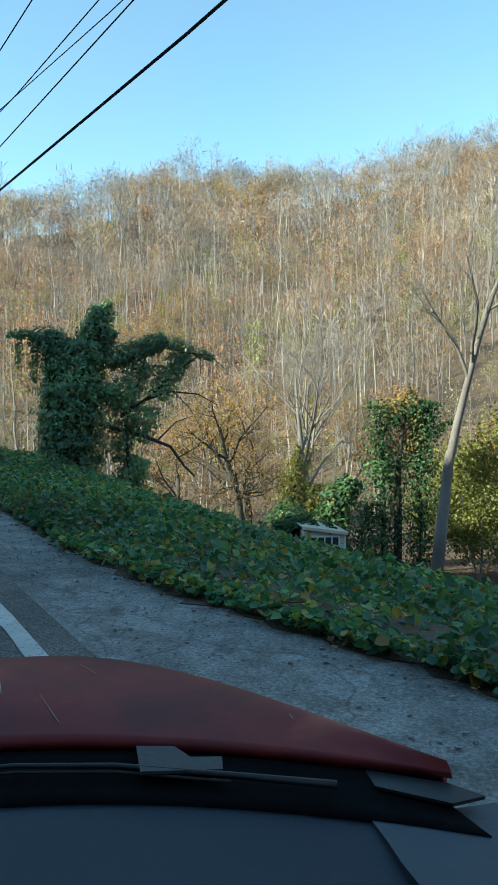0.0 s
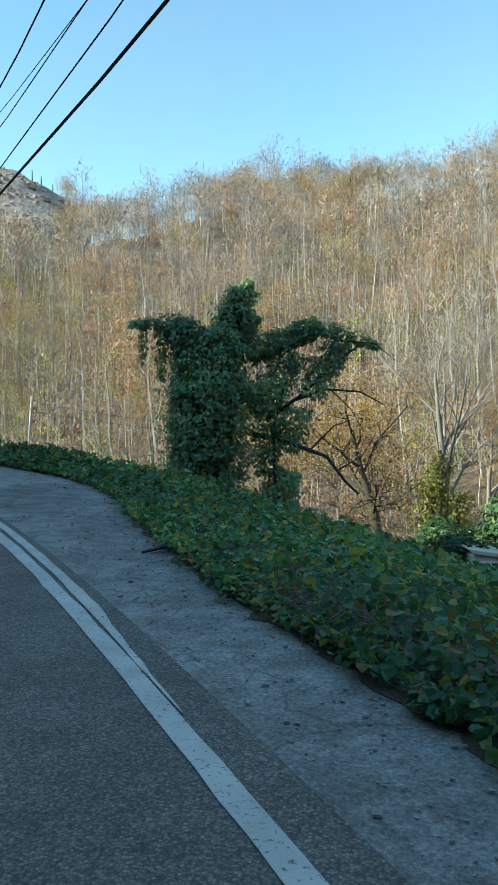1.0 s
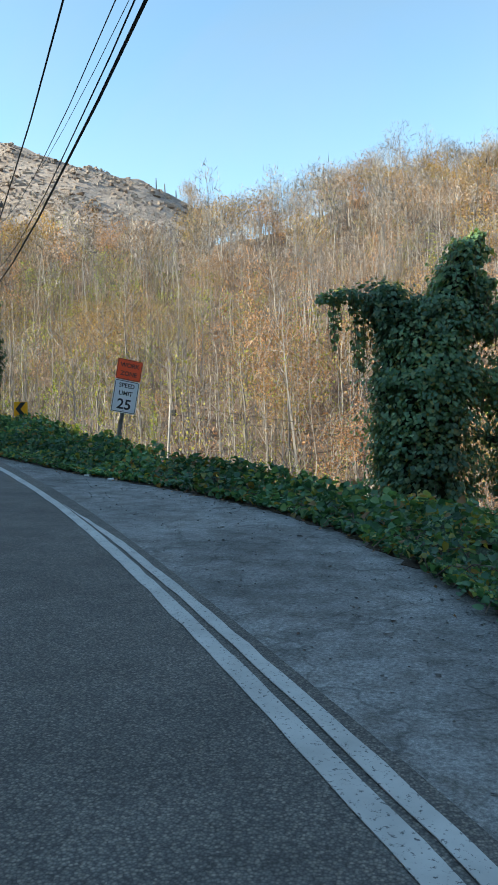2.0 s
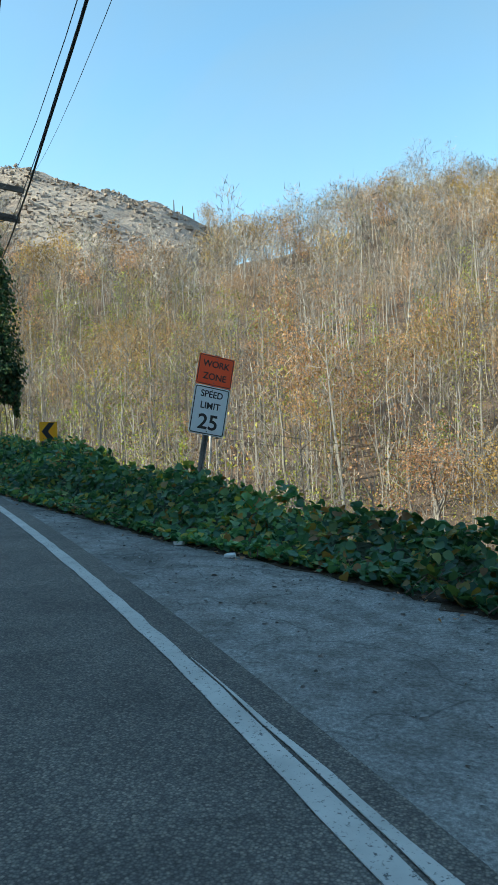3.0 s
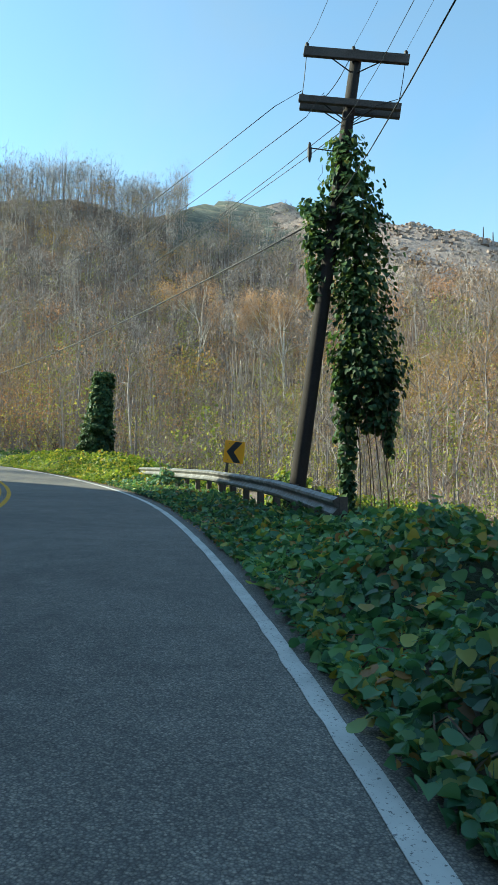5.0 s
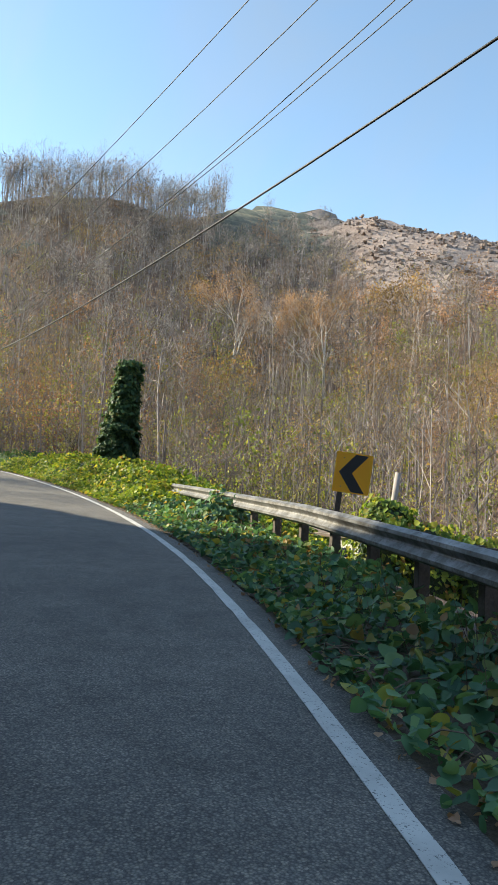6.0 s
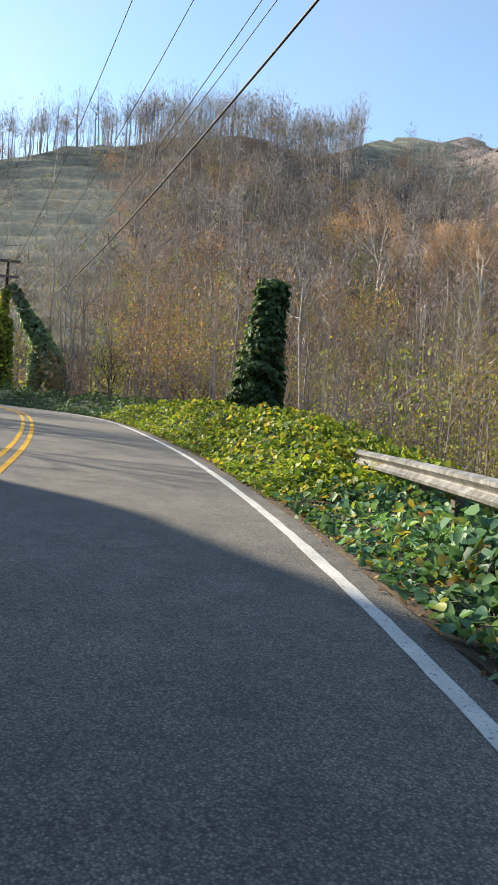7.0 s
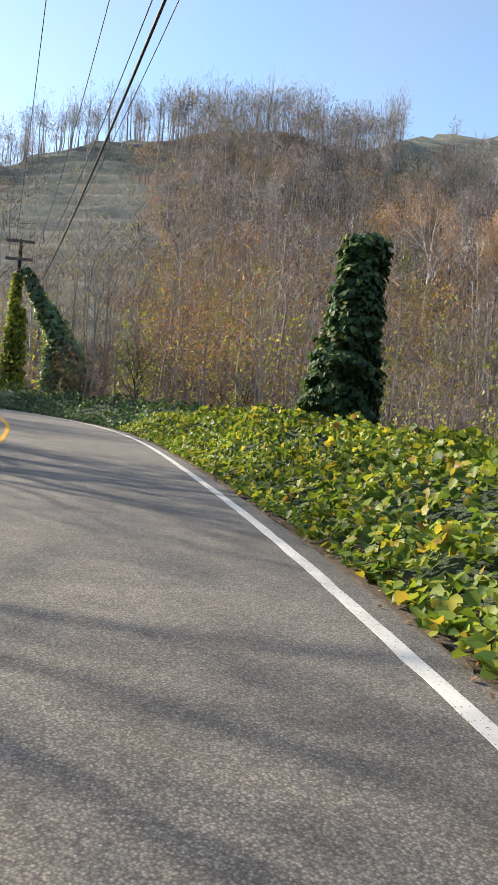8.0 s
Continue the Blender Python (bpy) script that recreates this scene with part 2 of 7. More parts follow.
# brighter copy of the kudzu: autumn yellow, plus sunlight put into the colour
SUNLIT_YELLOW_KUDZU = foliage("sunlit_yellow_kudzu_leaves", [(0.0, (0.07, 0.14, 0.035)), (0.3, (0.15, 0.24, 0.045)), (0.62, (0.26, 0.34, 0.055)), (0.88, (0.38, 0.40, 0.07)),
                                                  (0.97, (0.48, 0.40, 0.08)), (0.995, (0.29, 0.17, 0.06))], 0.5, 0.45, 0.45, 0.25, 0.3)
IVY = foliage("vine_leaves", [(0.0, (0.11, 0.21, 0.135)), (0.45, (0.19, 0.32, 0.195)), (0.85, (0.29, 0.41, 0.22)), (0.97, (0.36, 0.33, 0.11))], 0.45, 0.4, 0.6, 0.1, 0.4)
# darker copy of the vine leaves, with shade put into the colour
SHADED_IVY = foliage("shaded_ivy_leaves", [(0.0, (0.03, 0.066, 0.036)), (0.5, (0.062, 0.122, 0.06)), (0.9, (0.11, 0.185, 0.075)), (0.98, (0.19, 0.2, 0.07))], 0.55, 0.3, 0.6, 0.1, 0.2)
# dark green that puts the shade beneath and inside the leaves into the colour
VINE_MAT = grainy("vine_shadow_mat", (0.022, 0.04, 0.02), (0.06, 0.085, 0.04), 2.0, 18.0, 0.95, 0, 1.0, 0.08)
STEM = grainy("vine_stems", (0.05, 0.035, 0.022), (0.17, 0.12, 0.08), 3.0, 30.0, 0.9)
GALV = scuffed_steel()
POST_STEEL = grainy("weathered_steel", (0.06, 0.052, 0.045), (0.15, 0.128, 0.11), 2.0, 30.0, 0.75, 0.4)
POLE_WOOD = grainy("creosoted_wood", (0.007, 0.006, 0.006), (0.032, 0.024, 0.02), 1.2, 22.0, 0.9, 0, 0.6, 0.01)
ARM_WOOD = grainy("weathered_crossarm_wood", (0.06, 0.052, 0.046), (0.18, 0.155, 0.135), 2.0, 30.0, 0.9, 0, 0.6, 0.01)
WIRE = grainy("black_cable", (0.012, 0.012, 0.013), (0.03, 0.03, 0.032), 3.0, 40.0, 0.6)
IRON = grainy("dark_iron", (0.03, 0.03, 0.03), (0.08, 0.08, 0.08), 3.0, 40.0, 0.6, 0.7)
SIGN_WHITE = grainy("white_sign_sheeting", (0.76, 0.78, 0.80), (0.86, 0.88, 0.90), 3.0, 60.0, 0.45, 0, 0.05)
SIGN_ORANGE = grainy("fluorescent_orange_sheeting", (1.0, 0.085, 0.02), (1.0, 0.13, 0.035), 3.0, 60.0, 0.45, 0, 0.05)
SIGN_YELLOW = grainy("yellow_sign_sheeting", (0.97, 0.42, 0.008), (1.0, 0.48, 0.015), 3.0, 60.0, 0.45, 0, 0.05)
SIGN_BLACK = grainy("black_sign_print", (0.012, 0.012, 0.014), (0.03, 0.03, 0.032), 5.0, 60.0, 0.5, 0, 0.05)
SIDING = grainy("cream_siding", (0.46, 0.43, 0.34), (0.66, 0.62, 0.50), 1.0, 20.0, 0.7)
TRIM_WHITE = grainy("white_trim", (0.62, 0.62, 0.6), (0.8, 0.8, 0.78), 2.0, 30.0, 0.6)
BROWN_TRIM = grainy("brown_trim", (0.10, 0.07, 0.05), (0.2, 0.15, 0.11), 2.0, 30.0, 0.7)


def glass_material():
    m, nt, b = material("window_glass", 0.08)
    b.inputs["Base Color"].default_value = (0.03, 0.04, 0.05, 1)
    b.inputs["Specular IOR Level"].default_value = 0.8
    return m


GLASS = glass_material()

# ---- the road's edge line, and the lie of the land ----
EDGE = np.array([(14.0, -20.8, -0.6), (9.0, -12.1, -0.2), (4.0, -3.4, 0.12), (-1.2, 5.6, 0.36), (-4.1, 10.6, 0.57), (-5.5, 12.9, 0.68), (-7.4, 15.4, 0.83),
                 (-8.9, 17.5, 0.95), (-11.4, 20.7, 1.2), (-13.5, 22.9, 1.4), (-16.0, 25.7, 1.66), (-18.2, 27.8, 1.93), (-20.2, 29.7, 2.18), (-23.8, 33.0, 2.6),
                 (-28.8, 37.2, 3.06), (-31.3, 39.2, 3.27), (-34.9, 41.8, 3.56), (-39.6, 44.6, 3.98), (-43.8, 46.8, 4.34), (-48.7, 49.2, 4.76), (-53.0, 51.0, 5.1),
                 (-59.0, 53.5, 5.6), (-64.5, 55.3, 6.0), (-70.0, 56.4, 6.35), (-76.0, 56.6, 6.7), (-83.0, 55.2, 7.1), (-91.0, 51.6, 7.5), (-102.0, 44.0, 8.0), (-118.0, 30.0, 8.6)])
BORDER = np.array([(9.5, -6.6), (3.2, 3.2), (1.3, 5.1), (-0.4, 7.0), (-1.5, 8.5), (-2.45, 10.2), (-3.4, 11.8), (-4.3, 13.7), (-5.25, 15.8), (-5.9, 17.4), (-6.8, 19.0), (-8.0, 20.5),
                   (-10.4, 22.6), (-12.6, 24.0), (-14.5, 25.5), (-16.2, 26.7), (-18.1, 28.3), (-20.2, 30.1), (-23.6, 33.3), (-28.7, 37.6), (-31.1, 39.5), (-34.8, 42.2),
                   (-39.4, 45.0), (-43.6, 47.2), (-48.5, 49.6), (-58.8, 53.9), (-69.9, 56.8), (-82.9, 55.6), (-102.0, 44.5)])


def resample(points, step):
    seg = np.r_[0, np.cumsum(np.linalg.norm(np.diff(points[:, :2], axis=0), axis=1))]
    at = np.arange(0, seg[-1], step)
    out = np.stack([np.interp(at, seg, points[:, i]) for i in range(points.shape[1])], 1)
    kernel = np.ones(13) / 13
    for _ in range(2):
        pad = np.concatenate([out[:1].repeat(6, 0), out, out[-1:].repeat(6, 0)])
        out = np.stack([np.convolve(pad[:, i], kernel, "valid") for i in range(out.shape[1])], 1)
    return out, at


LINE, STATION = resample(EDGE, 0.5)
TANGENT = np.gradient(LINE[:, :2], axis=0)
TANGENT /= np.linalg.norm(TANGENT, axis=1)[:, None]
NORMAL = np.stack([TANGENT[:, 1], -TANGENT[:, 0]], 1)     # to the right of the way


def along(x, y):
    """Station, offset to the right of the edge line and the road's height there, for arrays of places."""
    x, y = np.atleast_1d(np.asarray(x, float)), np.atleast_1d(np.asarray(y, float))
    st, off, z = np.empty(len(x)), np.empty(len(x)), np.empty(len(x))
    for a in range(0, len(x), 20000):
        px, py = x[a:a + 20000], y[a:a + 20000]
        k = ((px[:, None] - LINE[None, :, 0]) ** 2 + (py[:, None] - LINE[None, :, 1]) ** 2).argmin(1)
        dx, dy = px - LINE[k, 0], py - LINE[k, 1]
        side = dx * NORMAL[k, 0] + dy * NORMAL[k, 1]
        lead = dx * TANGENT[k, 0] + dy * TANGENT[k, 1]
        st[a:a + 20000] = STATION[k] + np.clip(lead, -0.4, 0.4)
        off[a:a + 20000] = np.where(np.abs(lead) > 1.0, np.hypot(dx, dy) * np.sign(side), side)
        z[a:a + 20000] = np.interp(st[a:a + 20000], STATION, LINE[:, 2])
    return st, off, z


_bs, _bo, _ = along(BORDER[:, 0], BORDER[:, 1])


def border(st):
    return np.interp(st, _bs, _bo)


def place(st, off, dz=0.0):
    """The world place at a station and an offset from the edge line, on the road's surface."""
    st, off = np.atleast_1d(np.asarray(st, float)), np.atleast_1d(np.asarray(off, float))
    x, y, z = (np.interp(st, STATION, LINE[:, i]) for i in range(3))
    nx, ny = (np.interp(st, STATION, NORMAL[:, i]) for i in range(2))
    return np.stack([x + nx * off, y + ny * off, z + dz], 1)


def smooth(t):
    t = np.clip(t, 0, 1)
    return t * t * (3 - 2 * t)


def waves(x, y, scale, seed=0):
    """Cheap smooth noise for arrays, about -1 to 1."""
    rng = np.random.RandomState(seed)
    out = np.zeros_like(x, dtype=float)
    for k in range(7):
        a, f, p = rng.uniform(0, 2 * math.pi), rng.uniform(0.6, 1.9) / scale, rng.uniform(0, 6.28)
        out += np.sin((x * math.cos(a) + y * math.sin(a)) * f * 2 * math.pi + p)
    return out / 3.2


HUB = (-20.0, 30.0)
# bearing to the left of +y, then crest distance, crest height, foot distance, foot height
RIM = np.array([(-180, 260, 40, 170, -4), (-120, 300, 80, 60, -5.5), (-60, 300, 115, 44, -5), (-40, 300, 115.5, 44, -5), (-30, 290, 109.5, 45, -5), (-19.7, 278, 101.5, 46, -4.6), (-12.8, 245, 85.5, 46, -4.2),
                (-4, 240, 85.5, 46, -3.6), (4.7, 242, 85.5, 46, -3), (9.6, 211, 66, 48, -2.4), (15.5, 190, 59, 50, -1.6), (16.8, 240, 73.5, 51, -1.4), (18.2, 312, 106, 51, -1.2), (22, 316, 119, 53, -0.6), (27.5, 324, 134.5, 56, 0),
                (33, 338, 143.5, 60, 0.6)])
RIM = np.concatenate([RIM, np.array([(36, 395, 169.5, 62, 1), (38, 402, 174, 64, 1.2), (41, 405, 180, 66, 1.4), (45, 340, 142, 70, 2), (53, 320, 136, 72, 3), (58, 300, 124, 74, 4), (65, 290, 108, 76, 5),
                (72, 300, 102, 80, 6), (85, 330, 102, 120, 7), (100, 340, 90, 180, 8), (130, 300, 60, 200, 6), (180, 260, 40, 170, -4)])])


def land(x, y):
    """The height of the ground."""
    x, y = np.atleast_1d(np.asarray(x, float)), np.atleast_1d(np.asarray(y, float))
    st, off, zr = along(x, y)
    dx, dy = x - HUB[0], y - HUB[1]
    r, az = np.hypot(dx, dy), np.degrees(np.arctan2(-dx, dy))
    r1, z1, r0, zf = (np.interp(az, RIM[:, 0], RIM[:, i]) for i in range(1, 5))
    # verge, shelf and bank down to the valley floor
    out = off - border(st)
    shelf = np.interp(st, [0, 30, 42, 50, 56, 62, 72, 91, 97, 106, 156], [0.2, 0.2, 0.85, 1.25, 1.8, 2.8, 0.8, 0.8, 4.5, 6.0, 8.0])
    fall = np.interp(st, [0, 31, 36, 42, 50, 66, 106, 146], [23, 23, 25, 22, 15, 12, 16, 20])
    floor_z = np.minimum(zf, zr - 1.5)
    t = np.clip((out - shelf) / fall, 0, 1)
    valley = zr - 0.03 + (floor_z - zr) * np.where(t < 1, t * (1.12 - 0.12 * t), 1.0)
    z = np.where(out > 0, valley, zr)
    # far side of the road: a cut bank, then an unseen hill shaped to shade the road
    left = -off - 8.2
    z = np.where(left > 0, zr + 1.2 * smooth(left / 5), z)
    edge = 47.9 + 0.466 * (x + 40.5)
    south = np.clip(edge - y, 0, 60) * smooth((left - 2) / 12)
    z = np.where(left > 0, z + np.minimum(south * 2.8, 10 + np.clip(south - 4, 0, None) * 0.337) + waves(x, y, 25, 3) * smooth(left / 30) * 1.0, z)
    # the mountains round the valley
    u = (r - r0) / (r1 - r0)
    up, down = np.clip(u, 0, 2) ** np.interp(az, [-20, 14, 33, 90], [1.06, 1.08, 1.38, 1.4]), np.clip(1.9 - 0.9 * u, -0.2, 2)
    # a worn, rounded crest
    soft = 0.018
    rise = np.maximum(np.minimum(up, down) - soft * np.log1p(np.exp(-np.abs(up - down) / soft)) + soft * math.log(2) * smooth(u), 0.0)
    rise = np.where(u > 1.3, down, rise)
    ridge = 1 + 0.022 * waves(x, y, 75, 5) * smooth(u * 3) + 0.008 * waves(x, y, 22, 6) * smooth(u * 4)
    mountain = zf + (z1 - zf) * rise * ridge
    z = np.where((off > 0) & (u > 0), np.maximum(z, mountain), z)
    z = np.where((off <= 0) & (r > 120) & (az > 60), np.maximum(z, np.where(u > 0, mountain, z)), z)
    return z


def crest_share(x, y):
    dx, dy = np.asarray(x) - HUB[0], np.asarray(y) - HUB[1]
    r, az = np.hypot(dx, dy), np.degrees(np.arctan2(-dx, dy))
    r1, r0 = np.interp(az, RIM[:, 0], RIM[:, 1]), np.interp(az, RIM[:, 0], RIM[:, 3])
    return (r - r0) / (r1 - r0), az, r


# ---- mesh helpers ----


def mesh_of(name, verts, faces, mats, index=None, flat=True):
    """A mesh from arrays of corners and of triangles or quads."""
    verts, faces = np.asarray(verts, np.float32), np.asarray(faces, np.int32)
    me = bpy.data.meshes.new(name)
    n, k = faces.shape
    me.vertices.add(len(verts))
    me.vertices.foreach_set("co", verts.ravel())
    me.loops.add(n * k)
    me.loops.foreach_set("vertex_index", faces.ravel())
    me.polygons.add(n)
    me.polygons.foreach_set("loop_start", np.arange(0, n * k, k, dtype=np.int32))
    me.polygons.foreach_set("loop_total", np.full(n, k, np.int32))
    if index is not None:
        me.polygons.foreach_set("material_index", np.asarray(index, np.int32))
    me.polygons.foreach_set("use_smooth", np.full(n, not flat, bool))
    for m in mats if isinstance(mats, (list, tuple)) else [mats]:
        me.materials.append(m)
    me.update(calc_edges=True)
    return me


def part(name, data, mat, parent=None, label="", kind=""):
    """Links a bmesh or a mesh as one object under a thing or a part."""
    if isinstance(data, bmesh.types.BMesh):
        me = bpy.data.meshes.new(name)
        data.to_mesh(me)
        data.free()
        if mat is not None:
            me.materials.append(mat)
        data = me
    ob = new(name, data)
    if parent is not None:
        ob.parent = parent
    if label or kind:
        tagged(ob, label=label, kind=kind)
    return ob


def empty(name, x=0.0, y=0.0, z=0.0, rz=0.0):
    ob = new(name)
    ob.empty_display_size = 0.2
    ob.matrix_basis = pose(x, y, z, 0, 0, rz)
    return ob


def box(sx, sy, sz, at=(0, 0, 0), bevel=0.0, turn=None, bm=None):
    bm = bm or bmesh.new()
    m = Matrix.Translation(at) @ (turn.to_4x4() if turn is not None else Matrix.Identity(4)) @ Matrix.Diagonal((sx, sy, sz, 1))
    got = bmesh.ops.create_cube(bm, size=1, matrix=m)["verts"]
    if bevel:
        edges = list({e for v in got for e in v.link_edges})
        bmesh.ops.bevel(bm, geom=edges, offset=bevel, segments=2, affect="EDGES", profile=0.5)
    return bm


def tube_arrays(points, radii, sides=6):
    """Corners and quads of a tapering tube along points."""
    p, n = np.asarray(points, float), len(points)
    t = np.gradient(p, axis=0)
    t /= np.linalg.norm(t, axis=1)[:, None] + 1e-9
    ref = np.where(np.abs(t[:, 2:3]) > 0.9, np.array([[1.0, 0, 0]]), np.array([[0, 0, 1.0]]))
    a = np.cross(t, ref)
    a /= np.linalg.norm(a, axis=1)[:, None] + 1e-9
    b = np.cross(t, a)
    ang = np.arange(sides) * 2 * math.pi / sides
    ring = a[:, None] * np.cos(ang)[None, :, None] + b[:, None] * np.sin(ang)[None, :, None]
    v = (p[:, None] + ring * np.asarray(radii, float)[:, None, None]).reshape(-1, 3)
    i, j = np.meshgrid(np.arange(n - 1), np.arange(sides), indexing="ij")
    k = (j + 1) % sides
    f = np.stack([i * sides + j, i * sides + k, (i + 1) * sides + k, (i + 1) * sides + j], -1).reshape(-1, 4)
    return v, f


def tube(name, points, radii, mat, parent=None, sides=8, label="", smooth_on=True):
    radii = np.full(len(points), radii) if np.isscalar(radii) else radii
    p = np.asarray(points, float)
    # closed ends
    e0, e1 = p[0] - (p[1] - p[0]) * 1e-3, p[-1] + (p[-1] - p[-2]) * 1e-3
    v, f = tube_arrays(np.concatenate([[e0], p, [e1]]), np.r_[radii[0] * 0.02, radii, radii[-1] * 0.02], sides)
    return part(name, mesh_of(name, v, f, mat, flat=not smooth_on), None, parent, label)


class Heap:
    """Gathers pieces (quads; a triangle repeats its last corner's neighbour) into one mesh."""

    def __init__(self):
        self.v, self.f, self.m, self.n = [], [], [], 0

    def add(self, v, f, m=0):
        v, f = np.asarray(v, np.float32), np.asarray(f, np.int64)
        self.v.append(v)
        self.f.append(f + self.n)
        self.m.append(np.full(len(f), m) if np.isscalar(m) else np.asarray(m))
        self.n += len(v)

    def mesh(self, name, mats, flat=True):
        return mesh_of(name, np.concatenate(self.v), np.concatenate(self.f), mats, np.concatenate(self.m), flat)


def frames_of(normals, rng):
    """Right-handed axes whose z is the normal, turned at random."""
    n = normals / (np.linalg.norm(normals, axis=1)[:, None] + 1e-9)
    r = rng.normal(size=n.shape)
    a = np.cross(n, r)
    a /= np.linalg.norm(a, axis=1)[:, None] + 1e-9
    return a, np.cross(n, a), n


def leaves(at, normals, size, rng, hang=0.0, fold=0.25, full=False):
    """Broad pointed leaves, two folded halves each: arrays of corners and quads."""
    a, b, n = frames_of(normals, rng)
    if hang:
        down = np.array([[0, 0, -1.0]]) + rng.normal(0, 0.35, n.shape)
        a = down - n * (down * n).sum(1)[:, None]
        a /= np.linalg.norm(a, axis=1)[:, None] + 1e-9
        b = np.cross(n, a)
    size = np.broadcast_to(size, len(at))[:, None]
    width = size * rng.uniform(0.75, 1.0, (len(at), 1))
    lift = n * size * fold * rng.uniform(0.2, 1.2, (len(at), 1))
    droop = -n * size * rng.uniform(0.0, 0.3, (len(at), 1))
    base, tip = at - a * size * 0.38, at + a * size * 0.55 + droop
    mid_l, mid_r = at - a * size * 0.22 + b * width * 0.52 + lift, at - a * size * 0.22 - b * width * 0.52 + lift
    far_l, far_r = at + a * size * 0.24 + b * width * 0.42 + lift * 0.7 + droop * 0.4, at + a * size * 0.24 - b * width * 0.42 + lift * 0.7 + droop * 0.4
    if full:
        # rounder halves with a wavy edge
        low_l, low_r = at - a * size * 0.37 + b * width * 0.27 + lift * 0.6, at - a * size * 0.37 - b * width * 0.27 + lift * 0.6
        side_l, side_r = at + b * width * 0.56 + lift * 0.75, at - b * width * 0.56 + lift * 0.75
        far_l, far_r = at + a * size * 0.33 + b * width * 0.33 + lift * 0.7 + droop * 0.5, at + a * size * 0.33 - b * width * 0.33 + lift * 0.7 + droop * 0.5
        v = np.stack([base, low_l, mid_l, side_l, far_l, tip, far_r, side_r, mid_r, low_r], 1).reshape(-1, 3)
        k = np.arange(len(at))[:, None] * 10
        return v, np.stack([k + np.array([q]) for q in ((0, 3, 2, 1), (0, 5, 4, 3), (0, 9, 8, 7), (0, 7, 6, 5))], 1).reshape(-1, 4)
    v = np.stack([base, mid_l, far_l, tip, far_r, mid_r], 1).reshape(-1, 3)
    k = np.arange(len(at))[:, None] * 6
    f = np.stack([k + np.array([[0, 3, 2, 1]]), k + np.array([[0, 5, 4, 3]])], 1).reshape(-1, 4)
    return v, f


def slivers(at, way, length, width, rng):
    """Thin twigs: narrow quads that taper, from at along way."""
    way = way / (np.linalg.norm(way, axis=1)[:, None] + 1e-9)
    side = np.cross(way, rng.normal(size=way.shape))
    side /= np.linalg.norm(side, axis=1)[:, None] + 1e-9
    length, width = np.broadcast_to(length, len(at))[:, None], np.broadcast_to(width, len(at))[:, None]
    bend = np.cross(way, side) * length * rng.normal(0, 0.12, (len(at), 1))
    v = np.stack([at - side * width / 2, at + side * width / 2, at + way * length + side * width * 0.12 + bend, at + way * length - side * width * 0.12 + bend], 1).reshape(-1, 3)
    return v, np.arange(len(at) * 4).reshape(-1, 4)

# ---- ground ----


def graded(lo, hi, step, far, grow=1.12):
    mid = list(np.arange(lo, hi + step / 2, step))
    up, s, x = [], step, mid[-1]
    while x < far:
        s *= grow
        x += s
        up.append(x)
    down, s, x = [], step, mid[0]
    while x > -far:
        s *= grow
        x -= s
        down.append(x)
    return np.array(down[::-1] + mid + up)


def ground():
    gx, gy = graded(-110, 30, 0.8, 2500, 1.07), graded(-15, 80, 0.8, 2500, 1.05)
    x, y = np.meshgrid(gx, gy, indexing="ij")
    z = land(x.ravel(), y.ravel())
    st, off, zr = along(x.ravel(), y.ravel())
    on_road = (off > -8.0) & (off < border(st) + 0.3)
    z = np.where(on_road, zr - 0.25, z)
    u, az, r = crest_share(x.ravel(), y.ravel())
    bare = (az > 18.5) & (az < 37) & (u > np.interp(az, [18.5, 21, 26, 31, 34, 37], [0.5, 0.54, 0.52, 0.54, 0.62, 0.85]) + 0.05 * waves(x.ravel(), y.ravel(), 22, 9)) & (r < 900)
    bare_top = (az > 36.5) & (az < 45.5) & (u > 0.7) & (r < 900)
    mown = (az + 2.2 * waves(x.ravel(), y.ravel(), 45, 14) > 61) & (az < 90) & (u > 0.16) & (r < 900) | bare_top
    bench = (z / 7.0) % 1.0
    z = np.where(mown & ~bare_top & (u < 1), z + 2.2 * (smooth(bench * 2.2) - bench), z)
    n, m = len(gx), len(gy)
    i, j = np.meshgrid(np.arange(n - 1), np.arange(m - 1), indexing="ij")
    f = np.stack([i * m + j, (i + 1) * m + j, (i + 1) * m + j + 1, i * m + j + 1], -1).reshape(-1, 4)
    fb = bare[f].mean(1) > 0.5
    fr = (np.abs(off[f].mean(1) - border(st[f].mean(1)) * 0.5) < 4.0)
    idx = np.where(fb, 1, np.where(mown[f].mean(1) > 0.5, 3, np.where(fr, 2, 0)))
    ob = new("ground", mesh_of("ground", np.stack([x.ravel(), y.ravel(), z], 1), f, [LITTER, QUARRY, SOIL, RECLAIMED], idx, flat=False))
    return tagged(ob, "brown leaf-littered valley floor and mountainsides with stripped rock", "ground", kind="structure")


ground()


